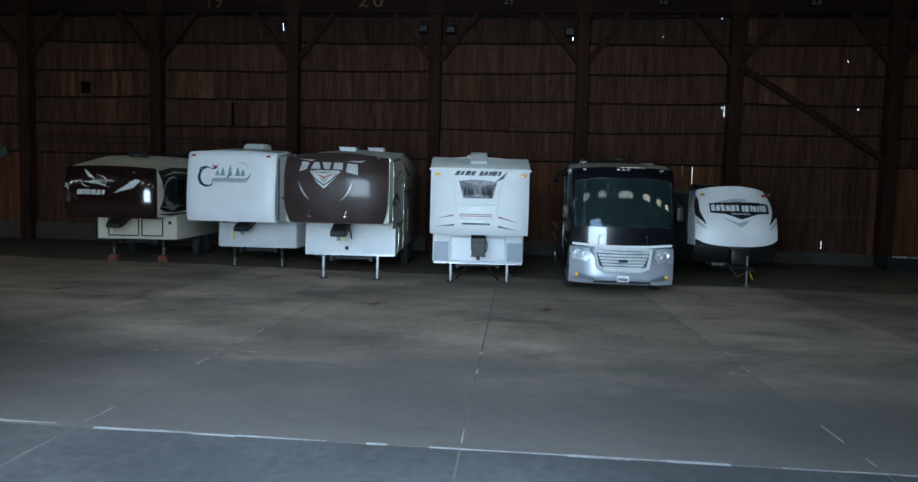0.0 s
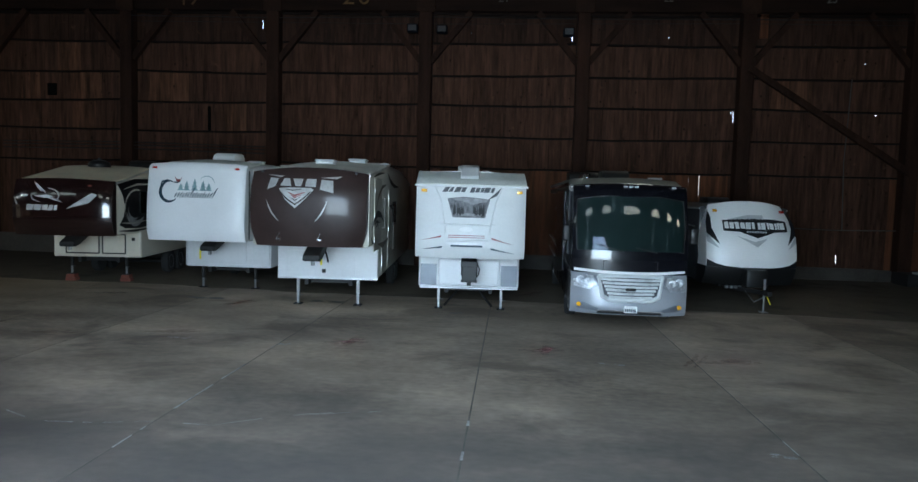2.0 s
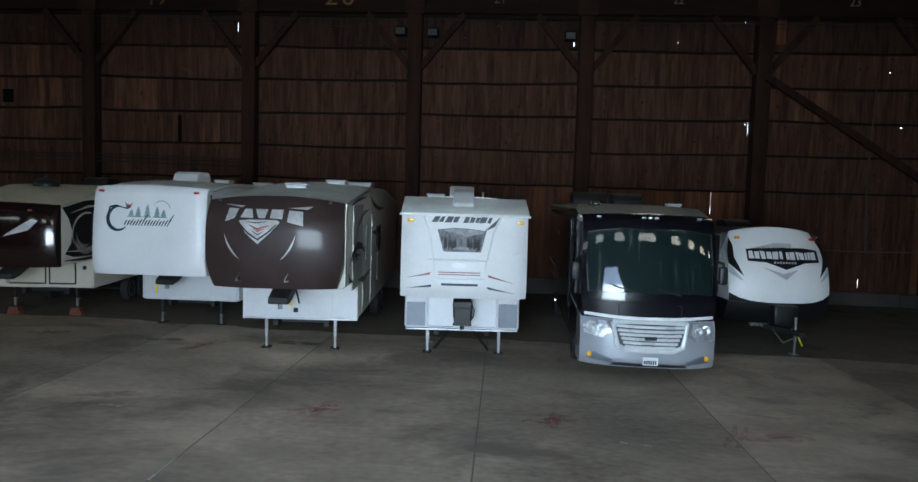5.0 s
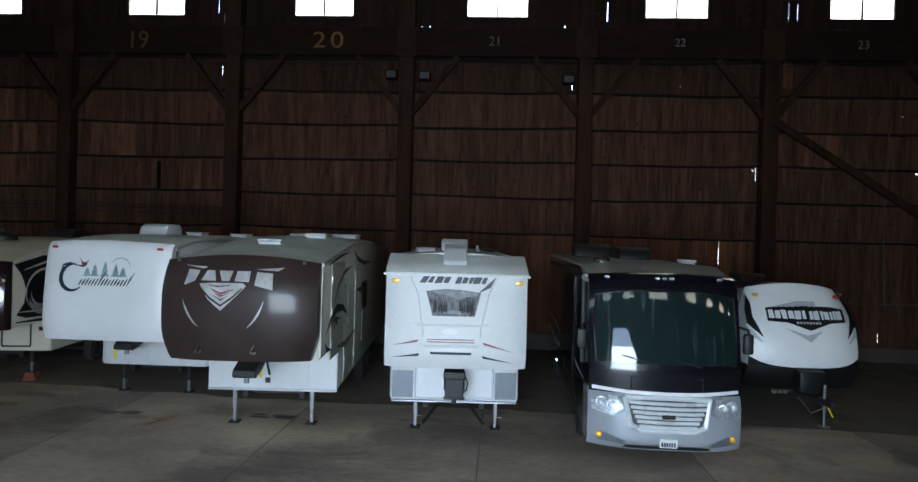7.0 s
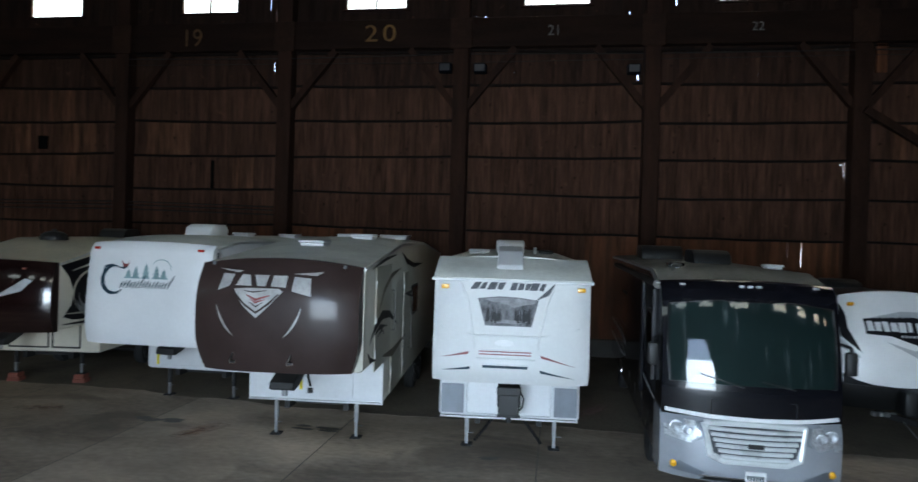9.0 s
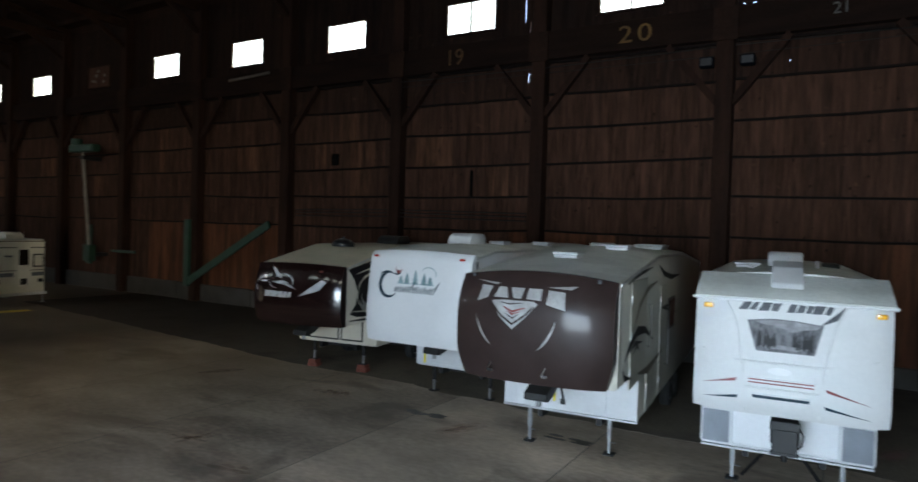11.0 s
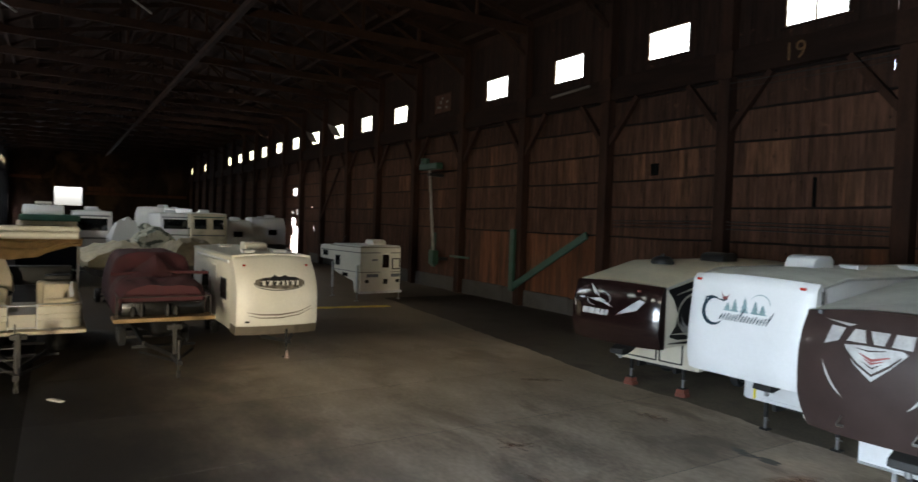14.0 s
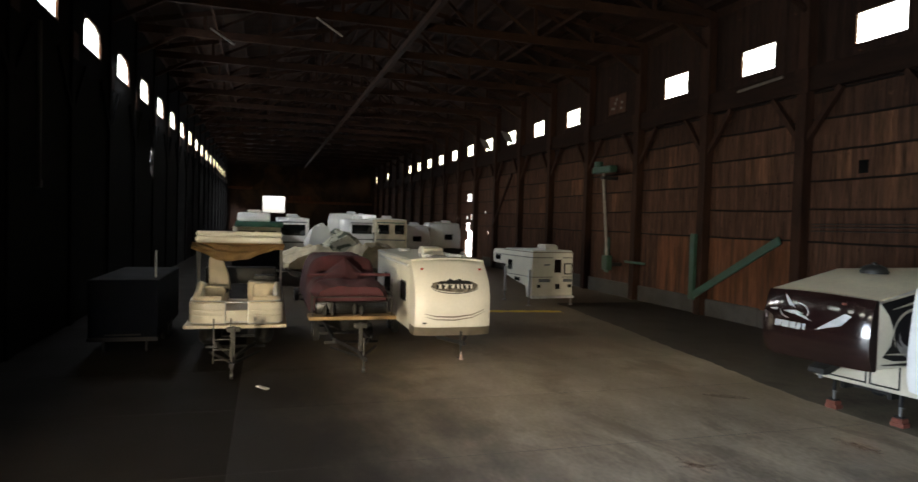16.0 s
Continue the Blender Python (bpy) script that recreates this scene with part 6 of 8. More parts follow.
# ---- maroon and cream fifth-wheel ----
def maroon_fifth_wheel(m):
    W, L, H = 2.5, 7.6, 3.40
    th = thing("fifth_wheel_trailer", "fifth-wheel trailer with dark maroon front and cream roof and sides", "trailer", m, "parked trailers in a row")
    oh = 2.1
    trailer_body(th, W, L, H, 0.42, oh, 0.72, 1.5, M_cream, M_roof_tan, 0.05, 2.4, 0.46)
    prof = lambda z: 0.22 * max(0, (z - 2.2) / 0.85) ** 1.8 + 0.14 * max(0, (2.0 - z) / 0.5) ** 2
    sf = cap("front_cap", th, W + 0.02, 1.48, 3.00, 0.43, prof, 0.16, 4, M_jay_cap, "glossy dark maroon front cap", 0.05)
    decal("badge", wordmark(-0.85, -0.06, 2.14, 2.30, 5, 0.03, 6), sf, M_silver_decal, th, "silver block-shaped maker's badge")
    decal("emblem_bird", [[(-0.66, 2.52), (-0.40, 2.47), (-0.12, 2.50), (-0.32, 2.56)], [(-0.70, 2.90), (-0.58, 2.72), (-0.34, 2.60), (-0.44, 2.70), (-0.58, 2.82)], [(-0.62, 2.80), (-0.52, 2.66), (-0.36, 2.58), (-0.46, 2.64), (-0.54, 2.72)], [(-0.42, 2.50), (0.10, 2.36), (-0.14, 2.47)], [(-1.04, 2.52), (-0.80, 2.56), (-0.84, 2.50)], ribbon(arc(-0.38, 2.53, 0.36, 0.20, 80, -40, 8), 0.025, 0.008), ribbon(arc(-0.42, 2.52, 0.30, 0.16, 170, 260, 8), 0.02, 0.006)], sf, M_silver_decal, th, "silver winged emblem")
    decal("arrow_stripe", [[(0.18, 2.20), (0.74, 2.36), (0.92, 2.58), (0.78, 2.62)], [(-1.22, 2.5), (-1.10, 2.3), (-1.14, 2.28)]], sf, M_silver_decal, th, "pale arrow-shaped stripe")
    for u, mm in ((0.72, M_block_red),):
        lamp_lens(th, "marker_lamp", sf, u, 2.82, 0.08, 0.04, mm)
    b = bmesh.new()
    prism(b, [(oh - 0.03, 0.74), (oh + 0.02, 0.74), (oh + 0.02, 1.52), (oh - 0.03, 1.52)], -1.22, 1.22, 0.012)
    low = part("lower_front_panel", b, M_cream, th, "cream lower front panel")
    for a, c in ((-0.88, 0.05), (0.15, 0.8)):
        b = bmesh.new()
        for p, q in (((a, 0.84), (c, 0.84)), ((c, 0.84), (c, 1.4)), ((c, 1.4), (a, 1.4)), ((a, 1.4), (a, 0.84))):
            pipe(b, [(p[0], oh - 0.036, p[1]), (q[0], oh - 0.036, q[1])], 0.02, 6)
        part("hatch_seal", b, M_black_plastic, low)
    b = bmesh.new()
    box(b, 0.98, 1.08, oh - 0.045, oh - 0.031, 1.22, 1.32, 0.008, seg=1)
    part("socket", b, M_black_plastic, low)
    pin_box(th, 1.54, 0.32)
    for x in (-0.78, 0.78):
        leg(th, x, oh + 0.1, 0.76, True, M_frame)
    chassis(th, W, L, oh, 0.72, (4.6, 5.5))
    b = bmesh.new()
    lathe(b, [(0.30, 0.0), (0.31, 0.05), (0.27, 0.14), (0.16, 0.20), (0.05, 0.22), (0.05, 0.26), (0.02, 0.27)], pose(-0.05, 2.35, H - 0.02), 18)
    part("roof_dome", b, M_black_plastic, th, "black domed roof vent", True)
    roof_ac(th, 0.35, 4.6, H + 0.05, 0.7, 0.9, 0.24, M_black_plastic)
    xs = W / 2
    side_window(th, xs, 1.95, 2.75, 2.0, 2.75)
    ss = lambda u, v: (xs + 0.008, u, v)
    decal("side_panel", [[(0.50, 2.88), (1.6, 3.05), (3.6, 3.08), (3.6, 1.72), (1.9, 1.62), (1.0, 1.66), (0.62, 1.76), (0.90, 2.0), (0.98, 2.3), (0.80, 2.62)]], ss, M_black_decal, th, "black sweeping side panel")
    inner = lambda u, v: (xs + 0.012, u, v)
    decal("cream_swirl", [ribbon(arc(1.75, 2.22, 0.78, 0.52, 215, 40, 14), 0.06, 0.01), ribbon([(0.9, 2.75), (1.8, 2.90), (3.4, 2.92)], 0.06, 0.015), ribbon([(0.7, 1.82), (1.5, 1.78), (2.6, 1.84)], 0.05, 0.01)], inner, M_cream, th, "cream swirls on the side panel")
    decal("grey_swirl", [ribbon(arc(1.7, 2.15, 0.62, 0.38, 190, 330, 12), 0.18, 0.02), ribbon(arc(1.6, 2.2, 0.42, 0.30, 170, 300, 12), 0.08, 0.01)], inner, M_dull_silver, th)
    decal("low_stripe", [ribbon([(0.6, 1.60), (1.6, 1.56), (3.4, 1.60)], 0.07, 0.02)], ss, M_black_decal, th)
    return th


# ---- black coach with silver bumper ----
def motorhome(m):
    W, L, H = 2.5, 10.2, 3.30
    th = thing("motorhome", "black class A motorhome with silver bumper and large windscreen", "motorhome", m)
    trailer_body(th, W, L, H, 0.9, 0.9, 0.42, 1.0, M_black_paint, M_roof_dusty, 0.06, 0.8, 0.17)
    prof = lambda z: 0.05 + 0.163 * max(-0.1, z - 1.75) + 0.053 * max(0, z - 1.75) ** 2 + 0.24 * max(0, (z - 2.95) / 0.30) ** 2.5
    sf = cap("front_mask", th, W, 1.22, 3.20, 0.91, prof, 0.22, 2.4, M_black_paint, "glossy black front mask", 0.05)
    # windscreen: sunshade behind tinted glass
    ws = [(-1.14, 1.72), (1.14, 1.72), (1.17, 2.2), (1.15, 2.82), (0.6, 2.90), (-0.6, 2.90), (-1.15, 2.82), (-1.17, 2.2)]
    decal("sunshade", [ws], lambda u, v: (sf(u, v)[0], sf(u, v)[1] - 0.002, v), M_shade, th, "dark green sunshade behind the windscreen")
    decal("windscreen", [ws], lambda u, v: (sf(u, v)[0], sf(u, v)[1] - 0.016, v), M_windscreen, th, "large tinted windscreen")
    b = bmesh.new()
    loop = ws + ws[:1]
    pipe(b, [Vector(sf(*p)) + Vector((0, -0.006, 0)) for p in loop], 0.018, 6)
    part("windscreen_seal", b, M_black_plastic, th)
    b = bmesh.new()
    for p0, p1 in (((-0.15, 1.70), (-0.75, 1.86)), ((0.55, 1.70), (0.1, 1.80))):
        pipe(b, [Vector(sf(*p0)) + Vector((0, -0.03, 0)), Vector(sf(*p1)) + Vector((0, -0.035, 0))], 0.012, 6)
    part("wiper", b, M_black_plastic, th)
    # nose below the mask
    nose = lambda z: -0.06 + 0.14 * max(0, (z - 0.95) / 0.3) ** 2 + 0.10 * max(0, (0.5 - z) / 0.2) ** 2
    nf = cap("bumper", th, W + 0.02, 0.32, 1.215, 0.92, nose, 0.30, 3.6, M_silver, "silver painted front bumper", -0.02)
    decal("belt_stripe", [ribbon([(-1.2, 1.285), (-0.6, 1.25), (0, 1.24), (0.6, 1.25), (1.2, 1.285)], 0.06)], sf, M_white_decal, th, "white belt stripe")
    for s in (-1, 1):
        poly = [(s * 1.22, 1.19), (s * 0.80, 1.17), (s * 0.76, 1.0), (s * 0.86, 0.86), (s * 1.20, 0.92)]
        lamp = decal("headlight", [poly], nf, M_clear_lens, th, "clear headlight cluster")
        for u, v, r in ((s * 1.06, 1.06, 0.095), (s * 0.90, 1.04, 0.08)):
            x, y, z = nf(u, v)
            b = bmesh.new()
            lathe(b, [(r, 0.0), (r, 0.02), (r * 0.8, 0.024), (r * 0.55, 0.004), (0.01, 0.0)], pose(x, y, z, 90, 0, 0) , 16)
            part("reflector", b, M_clear_lens, lamp, "", True)
        decal("lamp_surround", [[(s * 0.70, 1.18), (s * 0.78, 1.17), (s * 0.72, 0.98), (s * 0.80, 0.90), (s * 0.66, 0.96)]], lambda u, v: (nf(u, v)[0], nf(u, v)[1] - 0.002, v), M_grey_panel, th)
        x, y, z = nf(s * 1.08, 0.52)
        b = bmesh.new()
        lathe(b, [(0.05, -0.02), (0.05, 0.015), (0.03, 0.03), (0.005, 0.034)], pose(x, y, z, 90, 0, 0), 14)
        part("fog_lamp", b, M_amber, th, "", True)
        decal("bumper_inset", [[(s * 1.15, 0.44), (s * 0.72, 0.40), (s * 0.66, 0.46), (s * 1.0, 0.58)]], nf, M_grey_panel, th)
    # grille
    gr = [(-0.68, 1.17), (0.68, 1.17), (0.60, 0.74), (0.42, 0.66), (-0.42, 0.66), (-0.60, 0.74)]
    decal("grille_back", [gr], nf, M_grey_decal, th)
    b = bmesh.new()
    pipe(b, [Vector(nf(*p)) + Vector((0, -0.012, 0)) for p in gr + gr[:1]], 0.046, 8)
    grille = part("grille", b, M_grille, th, "bright silver grille", True)
    for i in range(6):
        v = 0.735 + i * 0.075
        hw = 0.46 + 0.035 * i
        b = bmesh.new()
        pts = [Vector(nf(u, v - 0.012 * (1 - (u / hw) ** 2))) + Vector((0, -0.02, 0)) for u in (-hw, -hw * 0.6, -hw * 0.2, hw * 0.2, hw * 0.6, hw)]
        pipe(b, pts, 0.029, 6)
        part("grille_bar", b, M_grille, grille, "", True)
    x, y, z = nf(0, 0.90)
    b = bmesh.new()
    box(b, -0.11, 0.11, y - 0.055, y - 0.03, z - 0.035, z + 0.035, 0.012)
    part("grille_badge", b, M_black_plastic, grille)
    # number plate with bars
    x, y, z = nf(0.02, 0.45)
    b = bmesh.new()
    box(b, -0.12, 0.16, y - 0.02, y + 0.02, 0.385, 0.535, 0.012)
    pl = part("number_plate", b, M_white_decal, th, "white number plate")
    b = bmesh.new()
    for i in range(6):
        box(b, -0.10 + i * 0.04, -0.10 + i * 0.04 + 0.026, y - 0.026, y - 0.0205, 0.41, 0.48)
    part("plate_marks", b, M_teal_decal, pl)
    decal("lower_intake", [[(-0.72, 0.345), (0.72, 0.345), (0.66, 0.40), (-0.66, 0.40)]], lambda u, v: (nf(u, v)[0], nf(u, v)[1] - 0.002, v), M_black_plastic, th)
    decal("intake_trim", [[(-0.74, 0.405), (0.74, 0.405), (0.74, 0.418), (-0.74, 0.418)]], lambda u, v: (nf(u, v)[0], nf(u, v)[1] - 0.004, v), M_chrome, th)
    b = bmesh.new()
    pipe(b, [Vector(sf(u, v)) + Vector((0, 0.004, 0)) for u, v in ((-0.58, 1.28), (-0.58, 1.50), (0.58, 1.50), (0.58, 1.28))], 0.009, 6)
    part("service_flap", b, M_black_plastic, th)
    for s in (-1, 1):
        b = bmesh.new()
        pipe(b, [(s * 1.29, 0.98, 1.55), (s * 1.29, 0.98, 3.0)], 0.035, 8)
        pipe(b, [(s * 1.29, 1.08, 1.9), (s * 1.29, 1.08, 2.95)], 0.018, 6)
        part("awning_arm", b, M_charcoal, th, "dark grey awning arm")
        b = bmesh.new()
        cyl(b, (s * 1.26, 1.0, 3.08), (s * 1.26, 9.2, 3.08), 0.06)
        part("awning_roll", b, M_black_plastic, th)
        b = bmesh.new()
        cyl(b, (s * 1.26, 0.93, 3.08), (s * 1.26, 0.99, 3.08), 0.075)
        part("awning_cap", b, M_dull_steel, th)
    # mirrors
    for s in (-1, 1):
        b = bmesh.new()
        pipe(b, [(s * 1.22, 0.5, 2.35), (s * 1.38, 0.35, 2.3), (s * 1.38, 0.32, 2.2)], 0.022, 6)
        mir = part("mirror_arm", b, M_black_plastic, th)
        b = bmesh.new()
        box(b, s * 1.38 - 0.08, s * 1.38 + 0.08, 0.27, 0.40, 1.90, 2.24, 0.04)
        part("mirror", b, M_black_plastic, mir, "", True)
        b = bmesh.new()
        box(b, s * 1.38 - 0.06, s * 1.38 + 0.06, 0.401, 0.408, 1.94, 2.2, 0.003, seg=1)
        part("mirror_glass", b, M_chrome, mir)
    for s in (-1, 1):
        xs = s * W / 2
        side_window(th, xs, 1.15, 2.1, 1.7, 2.6)
        side_window(th, xs, 2.7, 3.9, 1.75, 2.55)
        side_window(th, xs, 5.6, 6.8, 1.75, 2.55)
        wheel(th, s * (W / 2 - 0.13), 1.75, 0.44, 0.26, M_chrome)
        wheel(th, s * (W / 2 - 0.13), 7.3, 0.44, 0.26, M_chrome)
        b = bmesh.new()
        a, c = sorted((xs, xs + 0.07 * s))
        box(b, a, c, 2.5, 5.2, 1.0, 3.05, 0.03)
        part("slide_out", b, M_black_paint, th)
        ss = lambda u, v, xs=xs, s=s: (xs + 0.008 * s, u, v)
        decal("side_stripe", [ribbon([(0.95, 1.25), (2.0, 1.3), (2.45, 1.35)], 0.06, 0.03), ribbon([(5.3, 1.3), (7.0, 1.45), (10.0, 1.5)], 0.08, 0.03), ribbon([(5.3, 1.1), (7.0, 1.0), (10.0, 1.1)], 0.06, 0.03)], ss, M_silver_decal, th)
        b = bmesh.new()
        for y0 in (2.6, 3.7, 4.8):
            a, c = sorted((xs - 0.01 * s, xs + 0.014 * s))
            box(b, a, c, y0, y0 + 0.95, 0.5, 0.95, 0.01, seg=1)
        part("side_hatch", b, M_black_paint, th)
    for u in (-0.95, -0.12, 0.0, 0.12, 0.95):
        x, y, z = sf(u, 3.12)
        b = bmesh.new()
        box(b, x - 0.04, x + 0.04, y - 0.02, y + 0.03, z - 0.015, z + 0.02, 0.008, seg=1)
        part("clearance_lamp", b, M_clear_lens, th, "small pale clearance lamp", True)
    roof_ac(th, 0.12, 4.0, H + 0.05, 0.72, 1.0, 0.27, M_black_plastic)
    roof_ac(th, -0.45, 6.6, H + 0.05, 0.95, 1.1, 0.32, M_black_plastic)
    roof_vent(th, 0.95, 2.6, H + 0.0, 0.26)
    b = bmesh.new()
    pipe(b, [(-0.95, 1.5, H), (-0.95, 1.35, H + 0.1), (-0.85, 1.1, H + 0.1)], 0.03, 6)
    box(b, -1.0, -0.8, 1.6, 1.9, H, H + 0.12, 0.03)
    part("horn", b, M_chrome, th)
    b = bmesh.new()
    for s in (-1, 1):
        box(b, s * 0.5 - 0.06, s * 0.5 + 0.06, 0.6, L - 0.3, 0.28, 0.415)
    part("chassis", b, M_frame, th)
    return th


# ---- white and charcoal travel trailer ----
def tongue(parent, y0, z, reach, jack=True, width=0.9, cover=False):
    b = bmesh.new()
    for s in (-1, 1):
        beam(b, (s * width / 2, y0, z), (0, y0 - reach, z), 0.06, 0.11)
    box(b, -0.06, 0.06, y0 - reach - 0.22, y0 - reach + 0.12, z - 0.05, z + 0.07, 0.012)
    t = part("tongue", b, M_frame, parent, "black steel drawbar")
    if jack:
        b = bmesh.new()
        cyl(b, (0, y0 - reach + 0.12, 0.32), (0, y0 - reach + 0.12, z + 0.35), 0.035)
        cyl(b, (0, y0 - reach + 0.12, 0.03), (0, y0 - reach + 0.12, 0.4), 0.024)
        box(b, -0.09, 0.09, y0 - reach + 0.03, y0 - reach + 0.21, 0.0, 0.03, 0.006, seg=1)
        part("jack", b, M_steel if cover else M_frame, t)
    if cover:
        b = bmesh.new()
        box(b, -0.30, 0.30, y0 - 0.62, y0 - 0.2, z + 0.06, z + 0.55, 0.08)
        part("gas_bottle_cover", b, M_black_plastic, t, "", True)
    return t


def charcoal_trailer(m):
    W, L, H = 2.44, 7.2, 2.70
    th = thing("travel_trailer", "travel trailer with white rounded front and charcoal lower body", "trailer", m, "parked trailers in a row")
    trailer_body(th, W, L, H, 1.05, 1.05, 0.62, 1.0, M_charcoal, M_charcoal, 0.14)
    prof = lambda z: 0.06 + 0.72 * max(0, (z - 1.35) / 1.5) ** 1.9 + 0.30 * max(0, (1.2 - z) / 0.55) ** 2 * 0.8
    half = lambda z: (W / 2) * (1 - 0.16 * max(0, (z - 1.9) / 0.95) ** 1.6)
    sf = cap("front_cap", th, W, 1.10, 2.90, 1.06, prof, 0.26, 3.0, M_gloss_white, "glossy white rounded front cap", 0.13, half)
    cap("lower_front", th, W + 0.01, 0.60, 1.095, 1.06, prof, 0.26, 3.0, M_black_plastic, "black lower front skirt")
    decal("badge_plate", [[(-0.80, 2.36), (-0.4, 2.41), (0.1, 2.42), (0.6, 2.41), (0.95, 2.36), (0.95, 2.08), (0.55, 2.06), (0.08, 1.90), (-0.38, 2.06), (-0.80, 2.08)]], sf, M_black_decal, th, "dark navy badge plate")
    s2 = lambda u, v: (sf(u, v)[0], sf(u, v)[1] - 0.004, v)
    decal("badge", wordmark(-0.75, 0.05, 2.13, 2.33, 6, 0.0, 3, 0.2) + wordmark(0.12, 0.90, 2.13, 2.33, 7, 0.0, 8, 0.2), s2, M_white_decal, th, "white block-shaped maker's badge")
    decal("small_badge", blocks(-0.2, 0.36, 2.04, 2.085, 8, 0.0, 0.35), s2, M_silver_decal, th)
    decal("silver_wing", [[(-0.70, 2.38), (-0.1, 2.52), (0.3, 2.52), (0.3, 2.40), (-0.1, 2.40)], [(-0.5, 1.96), (0.0, 1.80), (0.35, 1.90), (0.06, 1.66), (-0.2, 1.80)]], sf, M_silver_decal, th, "silver chevron shapes")
    for s in (-1, 1):
        decal("side_fin", [[(s * 1.21, 1.98), (s * 0.93, 1.62), (s * 0.97, 1.62), (s * 1.21, 1.78)]], sf, M_silver_decal, th)
        decal("dark_fin", [[(s * 1.10, 2.62), (s * 1.06, 2.45), (s * 1.08, 2.15), (s * 0.92, 1.72), (s * 1.21, 2.0), (s * 1.20, 2.3)]], lambda u, v: (sf(u, v)[0], sf(u, v)[1] - 0.003, v), M_black_decal, th)
        decal("lower_corner", [[(s * 1.215, 1.10), (s * 0.35, 1.10), (s * 0.75, 1.13), (s * 1.0, 1.19), (s * 1.215, 1.30)]], lambda u, v: (sf(u, v)[0], sf(u, v)[1] - 0.003, v), M_black_decal, th)
        lamp_lens(th, "marker_lamp", sf, s * 0.92, 2.62, 0.12, 0.07, M_amber if s < 0 else M_red_lens)
    tongue(th, 0.45, 0.52, 1.15, True, 1.0, True)
    b = bmesh.new()
    for x in (-0.7, -0.58, -0.46, -0.34):
        box(b, x - 0.04, x + 0.04, 0.1, 0.2, 0.52, 0.60, 0.01, seg=1)
    part("tongue_fittings", b, M_alu, th)
    b = bmesh.new()
    pipe(b, [(0.05, -0.3, 0.55), (0.12, -0.5, 0.4), (0.16, -0.62, 0.22)], 0.02, 6)
    part("yellow_cable", b, M_yellow_tag, th, "yellow coiled cable")
    b = bmesh.new()
    pipe(b, [(-0.3, -0.1, 0.5), (-0.2, -0.45, 0.25), (0.0, -0.68, 0.45)], 0.012, 6)
    part("safety_chain", b, M_steel, th)
    chassis(th, W, L, 1.0, 0.62, (4.0, 4.9), 0.34)
    side_window(th, -W / 2, 2.0, 3.2, 1.6, 2.2)
    side_window(th, W / 2, 2.0, 3.2, 1.6, 2.2)
    ss = lambda u, v: (-W / 2 - 0.008, u, v)
    decal("side_stripe", [ribbon(arc(1.9, 1.2, 0.9, 0.6, 190, 80, 10), 0.22, 0.02), ribbon([(1.1, 1.0), (3.0, 1.1), (7.0, 1.1)], 0.2, 0.05)], ss, M_grey_decal, th)
    roof_ac(th, -0.1, 3.0, H + 0.05, 0.7, 0.9, 0.26, M_black_plastic)
    return th


